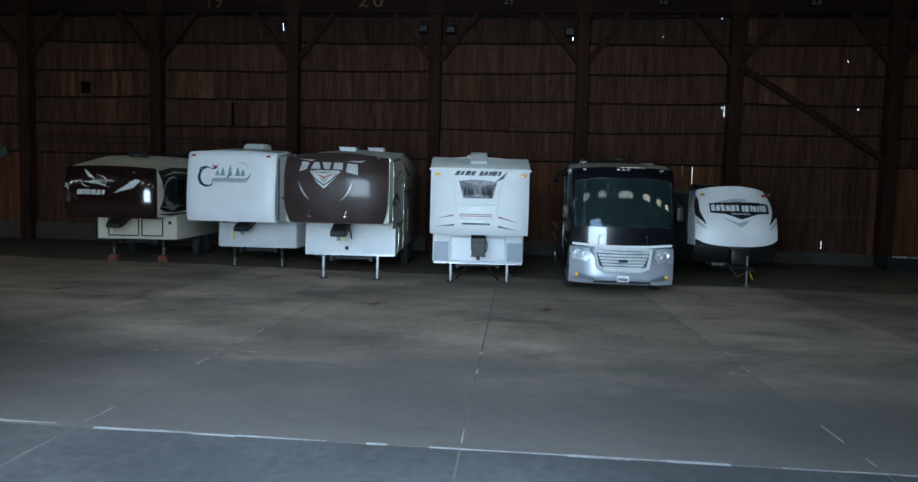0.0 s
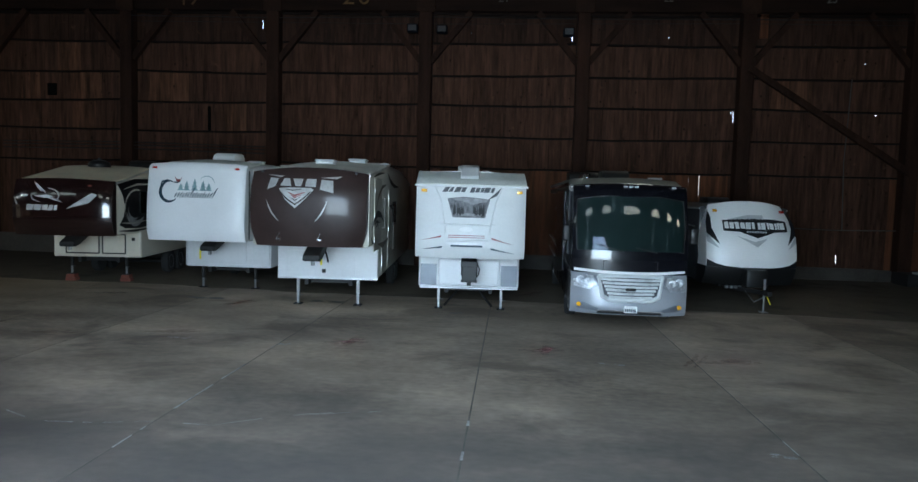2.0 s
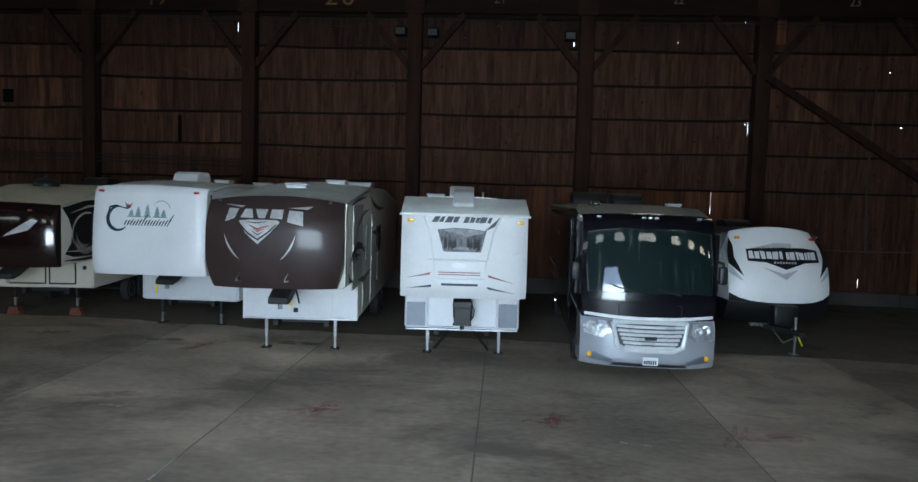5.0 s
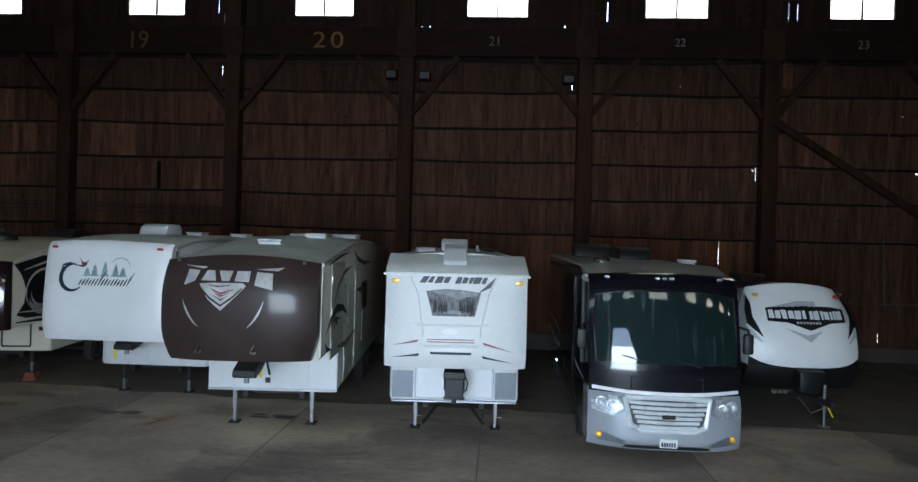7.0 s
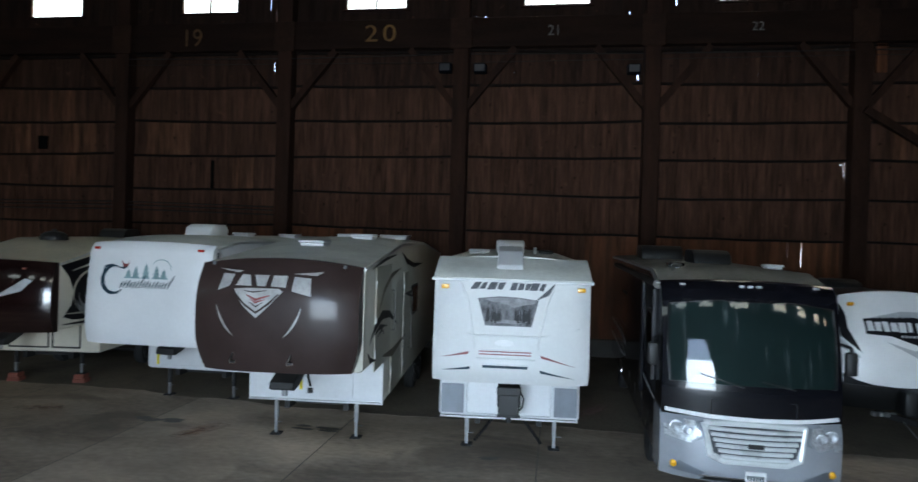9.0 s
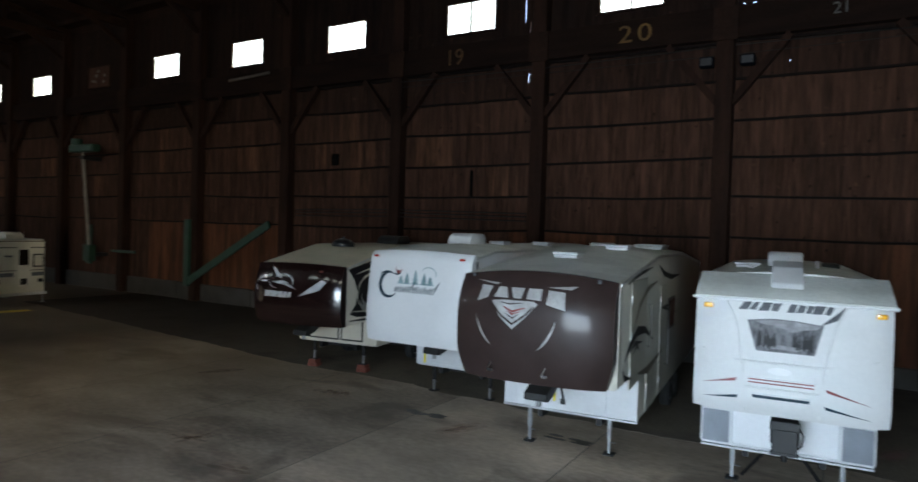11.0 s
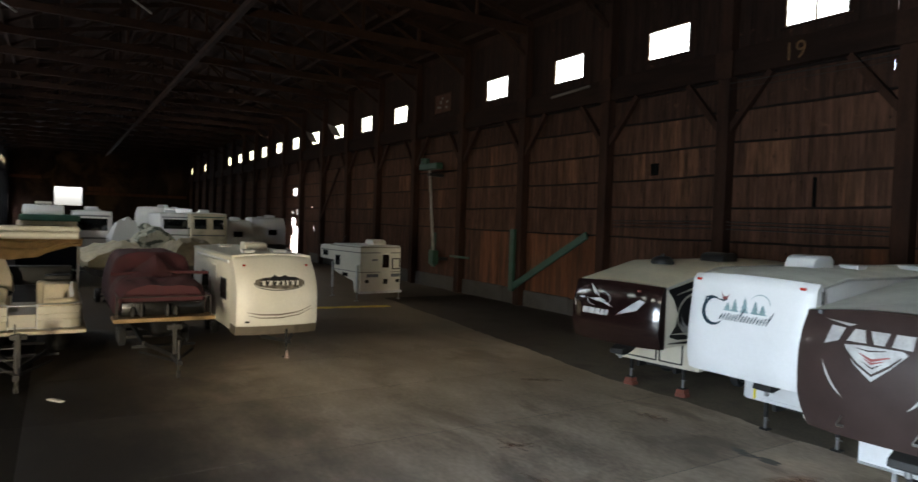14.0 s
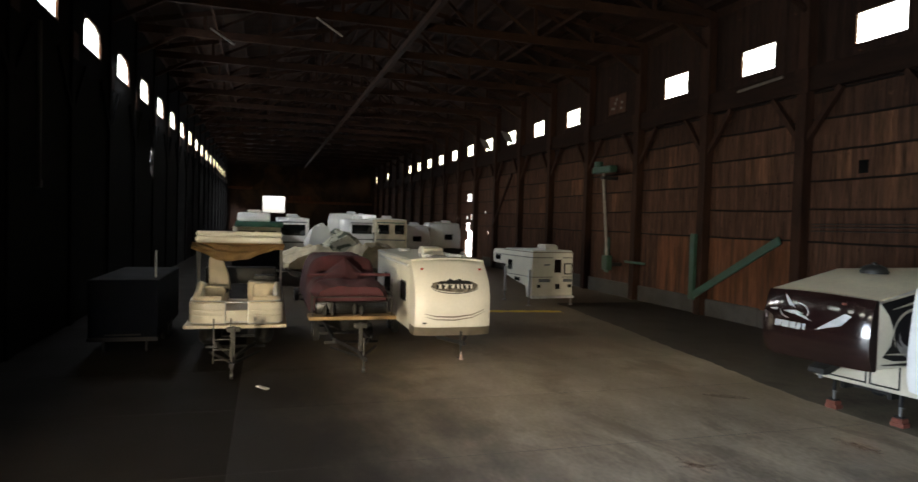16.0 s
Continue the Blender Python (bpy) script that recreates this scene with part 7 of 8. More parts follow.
# ---- ivory travel trailer ----
def ivory_trailer(m):
    W, L, H = 2.54, 7.6, 3.0
    th = thing("travel_trailer", "ivory travel trailer with curved front and oval emblem", "trailer", m, "vehicles in the far row")
    trailer_body(th, W, L, H, 1.0, 1.0, 0.62, 1.0, M_ivory, M_ivory, 0.06)
    prof = lambda z: 0.02 + 0.85 * max(0, (z - 1.6) / 1.42) ** 2.4 + 0.10 * max(0, (0.95 - z) / 0.35)
    sf = cap("front_cap", th, W + 0.02, 0.86, 3.02, 1.01, prof, 0.20, 4, M_ivory, "smooth ivory curved front", 0.08)
    cap("stone_guard", th, W + 0.03, 0.58, 0.855, 1.01, prof, 0.20, 4, M_guard, "dull tan metal stone guard")
    decal("emblem_oval", [[(0.02 + (0.80 + 0.03 * math.sin(9 * k)) * math.cos(k * 0.273), 2.2 + (0.20 + 0.018 * math.sin(7 * k)) * math.sin(k * 0.273)) for k in range(23)]], sf, M_emblem, th, "mottled brown-grey oval emblem")
    s2 = lambda u, v: (sf(u, v)[0], sf(u, v)[1] - 0.005, v)
    decal("emblem_hills", [[(-0.6, 2.27), (-0.42, 2.36), (-0.3, 2.33), (-0.12, 2.44), (0.0, 2.37), (0.2, 2.43), (0.34, 2.36), (0.5, 2.38), (0.66, 2.27)]], s2, M_black_decal, th)
    decal("badge", wordmark(-0.60, 0.66, 2.12, 2.27, 7, 0.02, 12, 0.3), s2, M_ivory, th, "pale block-shaped maker's badge")
    decal("badge_edge", wordmark(-0.62, 0.64, 2.105, 2.255, 7, 0.02, 12, 0.62), lambda u, v: (sf(u, v)[0], sf(u, v)[1] - 0.009, v), M_black_decal, th)
    decal("emblem_edge", [ribbon(arc(0.02, 2.19, 0.82, 0.22, 190, 350, 14), 0.03, 0.01)], s2, M_black_decal, th)
    decal("swoosh", [ribbon([(-1.0, 1.30), (-0.6, 1.22), (0.0, 1.20), (0.6, 1.27), (1.05, 1.44)], 0.05, 0.01), ribbon([(-0.95, 1.20), (-0.6, 1.12), (0.0, 1.10), (0.6, 1.18), (1.05, 1.36)], 0.04, 0.01)], sf, M_guard, th, "thin brown swoosh")
    for s in (-1, 1):
        lamp_lens(th, "marker_lamp", sf, s * 1.0, 2.72, 0.09, 0.06, M_red_lens)
    lamp_lens(th, "tag", sf, -0.98, 1.0, 0.14, 0.05, M_black_plastic)
    tongue(th, 0.3, 0.52, 1.15, True, 1.0)
    chassis(th, W, L, 0.9, 0.62, (4.2, 5.1), 0.34)
    roof_ac(th, -0.05, 3.2, H + 0.05, 0.75, 0.95, 0.30, M_ivory)
    roof_vent(th, 0.45, 1.9, H + 0.04, 0.42)
    roof_vent(th, -0.6, 1.8, H + 0.04, 0.36)
    roof_vent(th, -0.5, 5.8, H + 0.04, 0.4)
    b = bmesh.new()
    pipe(b, [(-W / 2 - 0.04, 1.3, 2.78), (-W / 2 - 0.04, 6.5, 2.78)], 0.05, 8)
    part("awning_roll", b, M_white_alu, th)
    side_window(th, -W / 2, 1.7, 2.6, 1.5, 2.2)
    side_window(th, -W / 2, 4.6, 5.8, 1.5, 2.2)
    side_window(th, W / 2, 2.0, 3.0, 1.5, 2.2)
    side_door(th, -W / 2, 3.2, 3.85, 0.75, 2.55, M_ivory)
    return th


# ---- truck camper on its jacks, its rear towards the camera ----
def truck_camper(m):
    W = 2.5
    th = thing("truck_camper", "white slide-in truck camper standing on its jacks", "camper", m)
    b = bmesh.new()
    prism(b, [(0.0, 0.42), (0.0, 2.86), (3.2, 2.86), (4.5, 2.80), (4.6, 2.6), (4.55, 2.05), (3.0, 2.0), (3.0, 1.45), (2.2, 1.25), (0.75, 1.0), (0.6, 0.42)], -W / 2, W / 2, 0.05)
    part("body", b, M_ivory, th, "", True)
    b = bmesh.new()
    box(b, -W / 2 + 0.05, W / 2 - 0.05, 0.05, 3.1, 2.87, 2.92, 0.015, seg=1)
    part("roof", b, M_roof, th)
    b = bmesh.new()
    box(b, -0.02, 0.56, -0.035, 0.005, 0.75, 2.65, 0.015, seg=1)
    d = part("door", b, M_ivory, th)
    b = bmesh.new()
    box(b, 0.06, 0.48, -0.05, -0.034, 1.75, 2.45, 0.01, seg=1)
    part("door_window", b, M_window, d)
    b = bmesh.new()
    box(b, 0.14, 0.42, -0.05, -0.034, 0.88, 1.15, 0.01, seg=1)
    part("door_step", b, M_black_plastic, d)
    b = bmesh.new()
    box(b, 0.68, 1.18, -0.04, 0.005, 1.65, 2.25, 0.03)
    w = part("window", b, M_black_plastic, th)
    b = bmesh.new()
    box(b, 0.74, 1.12, -0.048, -0.036, 1.71, 2.19, 0.005, seg=1)
    part("pane", b, M_ivory, w)
    for x0, x1, z0, z1 in ((-0.85, -0.15, 1.25, 1.42), (0.65, 1.2, 1.25, 1.42), (-0.55, -0.2, 2.12, 2.2)):
        b = bmesh.new()
        box(b, x0, x1, -0.02, 0.005, z0, z1, 0.006, seg=1)
        part("vent_grille", b, M_grey_panel, th)
    for x in (-0.85, 1.05):
        b = bmesh.new()
        box(b, x - 0.11, x + 0.11, -0.04, 0.005, 0.95, 1.12, 0.02)
        part("tail_lamp", b, M_black_plastic, th)
    b = bmesh.new()
    box(b, -W / 2 - 0.004, W / 2 + 0.004, -0.012, 4.4, 2.52, 2.56)
    part("stripe", b, M_charcoal, th)
    b = bmesh.new()
    box(b, -W / 2 - 0.004, W / 2 + 0.004, -0.012, 2.9, 1.50, 1.53)
    part("stripe", b, M_charcoal, th)
    b = bmesh.new()
    box(b, -W / 2 - 0.01, W / 2 + 0.01, -0.02, 3.4, 2.80, 2.84)
    part("roof_trim", b, M_guard, th)
    b = bmesh.new()
    box(b, -W / 2 - 0.06, W / 2 + 0.06, -0.12, 0.06, 0.40, 0.52, 0.02)
    part("rear_bumper", b, M_white_alu, th)
    for y0, y1, z0, z1 in ((3.6, 4.2, 2.2, 2.5), (2.2, 2.7, 1.75, 2.3), (1.3, 1.9, 1.2, 1.4)):
        side_window(th, -W / 2, y0, y1, z0, z1)
    for x, y in ((-1.3, 2.9), (1.3, 2.9), (-1.3, 0.2), (1.3, 0.2)):
        b = bmesh.new()
        box(b, x - 0.05, x + 0.05, y - 0.05, y + 0.05, 0.5, 1.9, 0.01, seg=1)
        j = part("jack", b, M_white_alu, th)
        b = bmesh.new()
        cyl(b, (x, y, 0.03), (x, y, 0.6), 0.03)
        box(b, x - 0.1, x + 0.1, y - 0.1, y + 0.1, 0.0, 0.03, 0.006, seg=1)
        part("jack_foot", b, M_steel, j)
    roof_ac(th, 0.25, 1.0, 2.91, 0.8, 0.95, 0.30, M_ivory)
    b = bmesh.new()
    cyl(b, (-0.6, 3.2, 2.85), (-0.5, 3.0, 3.35), 0.03)
    part("antenna", b, M_black_plastic, th)
    return th


# ---- pontoon boat on its trailer ----
def boat_trailer(th, L, z, W, ladder=False):
    b = bmesh.new()
    box(b, -0.06, 0.06, -2.6, -1.4, z - 0.18, z - 0.06)
    t = part("drawbar", b, M_frame, th, "black steel boat trailer drawbar")
    for s in (-1, 1):
        b = bmesh.new()
        box(b, s * 0.55 - 0.05, s * 0.55 + 0.05, 0.2, L, z - 0.12, z - 0.005)
        part("frame_rail", b, M_frame, th)
        b = bmesh.new()
        beam(b, (s * 0.55, 0.35, z - 0.08), (0, -1.5, z - 0.12), 0.07, 0.1)
        part("frame_arm", b, M_frame, th)
    for y in (0.3, L * 0.4, L * 0.7, L - 0.2):
        b = bmesh.new()
        box(b, -W / 2 + 0.3, W / 2 - 0.3, y - 0.04, y + 0.04, z - 0.2, z - 0.122)
        part("cross_member", b, M_frame, th)
    for y in (L * 0.55, L * 0.7):
        for s in (-1, 1):
            wheel(th, s * (W / 2 - 0.22), y, 0.3, 0.2)
    b = bmesh.new()
    cyl(b, (0.0, -2.35, 0.04), (0.0, -2.35, z + 0.45), 0.035)
    lathe(b, [(0.1, -0.04), (0.1, 0.04)], pose(0, -2.35, 0.1, 0, 90, 0), 12)
    part("jockey_wheel", b, M_dull_steel, t)
    b = bmesh.new()
    box(b, -0.05, 0.05, -1.7, -1.55, z - 0.1, z + 0.75, 0.01, seg=1)
    box(b, -0.18, 0.18, -1.66, -1.5, z + 0.6, z + 0.72, 0.02)
    part("winch_stand", b, M_dull_steel, t)
    if ladder:
        b = bmesh.new()
        for x in (-0.52, -0.08):
            box(b, x - 0.018, x + 0.018, -1.50, -1.464, z - 0.28, z + 0.95, 0.006, seg=1)
        for k in range(3):
            box(b, -0.50, -0.1, -1.495, -1.47, z - 0.2 + 0.28 * k, z - 0.17 + 0.28 * k)
        part("step_ladder", b, M_dull_steel, t, "narrow steel boarding ladder")
    b = bmesh.new()
    for s in (-1, 1):
        beam(b, (s * 0.7, -0.2, z - 0.22), (0, -1.9, z - 0.2), 0.05, 0.06)
    part("lower_brace", b, M_frame, t)
    return t


def pontoon_boat(m):
    th = thing("pontoon_boat", "cream pontoon boat with folded tan canopy on a trailer", "boat", m, "vehicles in the far row")
    W, L, dz = 2.75, 6.6, 0.98
    boat_trailer(th, 5.2, 0.52, 2.3, True)
    for s in (-1, 1):
        b = bmesh.new()
        lathe(b, [(0.02, -0.25), (0.14, -0.1), (0.26, 0.25), (0.29, 0.8), (0.29, 6.3), (0.2, 6.5)], pose(s * 0.82, 0.2, 0.66, -90, 0, 0), 18)
        part("pontoon", b, M_float, th, "dull dark float", True)
    b = bmesh.new()
    box(b, -W / 2 - 0.1, W / 2 + 0.1, 0.15, L, dz - 0.06, dz + 0.04, 0.02)
    part("deck", b, M_vinyl_seat, th)

    def swept(pts, prof):
        """A closed (outward, up) profile carried along a path on the deck."""
        b = bmesh.new()
        rings = []
        for i, (x, y) in enumerate(pts):
            p, q = pts[max(i - 1, 0)], pts[min(i + 1, len(pts) - 1)]
            d = Vector((q[0] - p[0], q[1] - p[1])).normalized()
            nx, ny = (d.y, -d.x)
            if nx * x + ny * (y - 3.5) < 0:
                nx, ny = -nx, -ny
            rings.append([b.verts.new((x + nx * o, y + ny * o, dz + z)) for o, z in prof])
        for r0, r1 in zip(rings[:-1], rings[1:]):
            for i in range(len(prof)):
                b.faces.new((r0[i], r0[(i + 1) % len(prof)], r1[(i + 1) % len(prof)], r1[i]))
        b.faces.new(rings[0]), b.faces.new(rings[-1])
        return b

    def fence(name, pts):
        prof = [(-0.03, 0.07)]
        for k, (z0, z1) in enumerate(((0.07, 0.30), (0.31, 0.46), (0.47, 0.67))):
            prof += [(0.022, z0), (0.035, z0 + 0.012), (0.042, (z0 + z1) / 2), (0.035, z1 - 0.012), (0.022, z1)]
        prof += [(-0.03, 0.67)]
        f = part(name, swept(pts, prof), M_cream, th, "cream moulded fence panel", True)
        for z in (0.73, 0.05):
            part("rail", swept(pts, [(0.022 * math.cos(k * 1.047), z + 0.022 * math.sin(k * 1.047)) for k in range(6)]), M_alu, f, "", True)
        for x, y in (pts[0], pts[-1], pts[len(pts) // 2]):
            b = bmesh.new()
            cyl(b, (x, y, dz + 0.04), (x, y, dz + 0.74), 0.02)
            part("fence_post", b, M_alu, f)

    for s in (-1, 1):
        fence("fence", [(s * 0.34, 0.36), (s * 0.66, 0.36)] + [(s * (0.85 + 0.5 * math.sin(radians(k))), 0.88 - 0.52 * math.cos(radians(k))) for k in (0, 15, 30, 45, 60, 75, 90)] + [(s * 1.35, 2.6), (s * 1.33, 6.4)])
    b = bmesh.new()
    for z in (dz + 0.1, dz + 0.7):
        pipe(b, [(-0.33, 0.36, z), (0.33, 0.36, z)], 0.02, 6)
    for x in (-0.33, 0.33):
        cyl(b, (x, 0.36, dz + 0.04), (x, 0.36, dz + 0.72), 0.02)
    gate = part("gate", b, M_alu, th)
    b = bmesh.new()
    box(b, -0.30, 0.30, 0.345, 0.375, dz + 0.12, dz + 0.46, 0.012)
    part("gate_panel", b, M_cream, gate)
    for s in (-1, 1):
        for y0, y1 in ((0.75, 2.1), (4.6, 6.2)):
            b = bmesh.new()
            x0, x1 = sorted((s * 0.50, s * 1.18))
            box(b, x0, x1, y0, y1, dz + 0.05, dz + 0.50, 0.07)
            seat = part("bench_seat", b, M_vinyl_seat, th, "", True)
            if y0 > 4:
                b = bmesh.new()
                x0, x1 = sorted((s * 1.0, s * 1.2))
                box(b, x0, x1, y0, y1, dz + 0.45, dz + 1.0, 0.09)
            else:
                # padded back that follows the rounded corner and rises towards its end
                corner = [(s * 0.46, 0.36), (s * 0.66, 0.36)] + [(s * (0.85 + 0.5 * math.sin(radians(k))), 0.88 - 0.52 * math.cos(radians(k))) for k in range(0, 91, 15)] + [(s * 1.35, 1.4), (s * 1.35, 1.8), (s * 1.35, 2.3)]
                b = swept(corner, [(-0.30, 0.42), (-0.07, 0.42), (-0.05, 0.76), (-0.10, 0.84), (-0.18, 0.87), (-0.27, 0.82), (-0.32, 0.66)])
                for v in b.verts:
                    if v.co.z > dz + 0.6:
                        v.co.z += 0.28 * max(0.0, (v.co.y - 0.7) / 1.6) ** 1.4
            part("bench_back", b, M_vinyl_seat, seat, "", True)
            if y0 < 4:
                b = bmesh.new()
                x0, x1 = sorted((s * 0.42, s * 1.15))
                box(b, x0, x1, 2.05, 2.38, dz + 0.05, dz + (1.12 if s > 0 else 1.0), 0.1)
                part("end_cushion", b, M_vinyl_seat, seat, "", True)
    b = bmesh.new()
    prism(b, [(2.9, dz + 0.7), (3.0, dz + 1.3), (3.16, dz + 1.92), (3.3, dz + 1.86), (3.5, dz + 1.0), (3.5, dz + 0.7)], -0.98, -0.36, 0.09)
    for v in b.verts:
        v.co.x = -0.67 + (v.co.x + 0.67) * (1.12 - 0.42 * max(0, v.co.z - dz - 1.2) / 0.7) - 0.22 * max(0, v.co.z - dz - 1.2)
    part("helm_chair", b, M_vinyl_seat, th, "", True)
    b = bmesh.new()
    lathe(b, [(0.22, 0.0), (0.06, 0.06), (0.05, 0.62), (0.30, 0.66), (0.34, 0.74), (0.30, 0.80)], pose(-0.67, 3.0, dz + 0.04), 16)
    part("helm_seat", b, M_black_plastic, th, "dark seat base", True)
    b = bmesh.new()
    box(b, 0.25, 1.15, 2.5, 3.2, dz + 0.05, dz + 1.12, 0.09)
    console = part("console", b, M_vinyl_seat, th, "", True)
    b = bmesh.new()
    box(b, 0.45, 1.15, 2.75, 3.3, dz + 1.13, dz + 1.3, 0.05)
    part("dashboard", b, M_black_plastic, console, "", True)
    b = bmesh.new()
    box(b, -1.2, 1.2, 3.9, 4.3, dz + 0.9, dz + 1.5, 0.08)
    part("rear_backrest", b, M_black_plastic, th, "dark padded rear backrest", True)
    # canopy: hoops, boot and sagging canvas
    b = bmesh.new()
    for y, zt in ((2.2, 3.45), (3.4, 3.6)):
        pipe(b, [(-1.32, 3.0, dz + 0.7), (-1.32, y, zt), (1.32, y, zt), (1.32, 3.0, dz + 0.7)], 0.032, 6)
    part("canopy_hoop", b, M_alu, th)
    for y, z, r in ((1.8, 3.52, 0.11), (2.0, 3.68, 0.10)):
        b = bmesh.new()
        lathe(b, [(0.03, -1.34), (r, -1.28), (r * 1.05, 0), (r, 1.28), (0.03, 1.34)], pose(0, y, z, 0, 90, 0), 14)
        part("canopy_boot", b, M_ivory, th, "rolled cream canopy boot", True)
    b = bmesh.new()
    n = 64
    rows = []
    for j in range(21):
        v = j / 20
        row = []
        for i in range(n + 1):
            u = i / n
            low = 0.20 + 0.46 * math.sin(math.pi * min(1.0, u * 1.04)) ** 1.3 * (1.2 - 0.75 * u)
            fold = math.sin(v * 15 - 9 * math.sin(math.pi * u * 0.9) + 2.2 * noise.noise((u * 3, v * 2, 7))) * math.sin(math.pi * min(1, v * 1.3 + 0.08))
            fold += 0.5 * math.sin(v * 6 + u * 17) * v
            row.append(b.verts.new((1.42 * (2 * u - 1) - 0.05 * v, 1.84 - 0.12 * v - 0.10 * fold + 0.07 * noise.noise((u * 7, v * 4, 2)), 3.42 - low * v + 0.03 * fold + 0.03 * noise.noise((u * 9, 0, 4)) * v)))
        rows.append(row)
    for a, c in zip(rows[:-1], rows[1:]):
        for i in range(n):
            b.faces.new((a[i], a[i + 1], c[i + 1], c[i]))
    bmesh.ops.solidify(b, geom=list(b.faces), thickness=0.02)
    part("canopy_canvas", b, M_tan, th, "sagging tan canvas", True)
    return th


def cover_mesh(L, W, ridge, edge, bumps, seed, power=3.0, peak=None):
    """A draped tarpaulin: ridge height along y and folds towards its edge."""
    b = bmesh.new()
    ny, nx = 44, 30
    rows = []
    for j in range(ny + 1):
        v = j / ny
        wloc = W / 2 * min(1.0, 0.86 + 1.2 * v)
        row = []
        for i in range(nx + 1):
            s = 2 * i / nx - 1
            z = edge + (ridge(v) - edge) * (1 - abs(s) ** power) + bumps * noise.noise((s * 2.5 + seed, v * 6, 0))
            if bumps > 0.1:
                z -= 1.3 * bumps * abs(noise.noise((s * 1.9 + seed, v * 4.2, 5.0))) * (1 - abs(s) ** 6)
                z += 0.35 * bumps * noise.noise((s * 6 + seed, v * 15, 1.0))
            if peak:
                z += peak(v, s)
            z -= 0.12 * abs(math.sin(v * 16 + seed)) * abs(s) ** 4
            row.append(b.verts.new((s * wloc, L * v, z)))
        row_low = [(-wloc * 1.0, edge - 0.45 + 0.06 * math.sin(v * 44)), (wloc * 1.0, edge - 0.45 + 0.06 * math.sin(v * 34))]
        rows.append([b.verts.new((row_low[0][0], L * v, row_low[0][1]))] + row + [b.verts.new((row_low[1][0], L * v, row_low[1][1]))])
    for a, c in zip(rows[:-1], rows[1:]):
        for i in range(len(a) - 1):
            b.faces.new((a[i], a[i + 1], c[i + 1], c[i]))
    for row in (rows[0], rows[-1]):
        low = [b.verts.new((v.co.x, v.co.y, edge - 0.45)) for v in row[1:-1]]
        line = [row[0]] + low + [row[-1]]
        for i in range(1, len(row) - 2):
            b.faces.new((row[i], row[i + 1], line[i + 1], line[i]))
    return b


def covered_boat(m, material, label, ridge, L=6.6, W=2.5, dz=1.15, seed=0.0, deck=True, name="covered_boat", power=3.0, peak=None):
    th = thing(name, label, "boat", m, "vehicles in the far row")
    boat_trailer(th, L * 0.75, 0.55, 2.3)
    b = bmesh.new()
    rows = []
    for j in range(9):
        v = j / 8
        w = W / 2 * min(1.0, 0.35 + 1.5 * v) if v < 0.45 else W / 2
        rows.append([b.verts.new((-w, L * v, dz)), b.verts.new((-w * 0.8, L * v, dz - 0.35)), b.verts.new((0, L * v + 0.1, dz - 0.62 + 0.2 * (1 - v) ** 3)), b.verts.new((w * 0.8, L * v, dz - 0.35)), b.verts.new((w, L * v, dz))])
    for a, c in zip(rows[:-1], rows[1:]):
        for i in range(4):
            b.faces.new((a[i], a[i + 1], c[i + 1], c[i]))
        b.faces.new((a[4], a[0], c[0], c[4]))
    b.faces.new(rows[0])
    b.faces.new(rows[-1])
    part("hull", b, M_hull_black, th)
    if deck:
        b = bmesh.new()
        box(b, -W / 2 - 0.12, W / 2 + 0.12, -0.05, 0.8, dz - 0.02, dz + 0.1, 0.03)
        part("front_deck", b, M_wood_dark, th, "pale wooden front deck")
        b = bmesh.new()
        for s in (-1, 1):
            for y in (0.15, 0.75):
                cyl(b, (s * W / 2, y, dz + 0.1), (s * W / 2, y, dz + 0.7), 0.02)
            pipe(b, [(s * W / 2, 0.15, dz + 0.7), (s * W / 2, 1.5, dz + 0.7)], 0.02, 6)
        pipe(b, [(-W / 2, 0.15, dz + 0.68), (W / 2, 0.15, dz + 0.68)], 0.02, 6)
        part("bow_rail", b, M_frame, th)
        b = bmesh.new()
        box(b, -W / 2 + 0.1, W / 2 - 0.1, 0.42, 0.6, dz + 0.1, dz + 0.52, 0.06)
        part("front_panel", b, M_hull_black, th, "dark front panel above the deck", True)
        for x, h in ((-0.85, 0.3), (-0.62, 0.4), (0.08, 0.36), (0.3, 0.3)):
            b = bmesh.new()
            lathe(b, [(0.05, 0.0), (0.07, h * 0.4), (0.05, h * 0.8), (0.015, h)], pose(x, 0.3, dz + 0.1), 10)
            part("deck_fitting", b, M_frame, th, "", True)
    b = cover_mesh(L - 0.5, W + 0.12, ridge, dz + 0.62, 0.06 if deck else 0.22, seed, power, peak)
    c = part("cover", b, material, th, "draped canvas cover", True)
    c.location = (0, 0.55, 0)
    if deck:
        b = bmesh.new()
        pipe(b, [(-W / 2 - 0.05, 1.7, dz + 1.18), (0, 1.62, dz + 1.24), (W / 2 + 0.3, 1.72, dz + 1.2)], 0.055, 8)
        part("cover_bow", b, material, c, "padded bow across the cover", True)
    return th


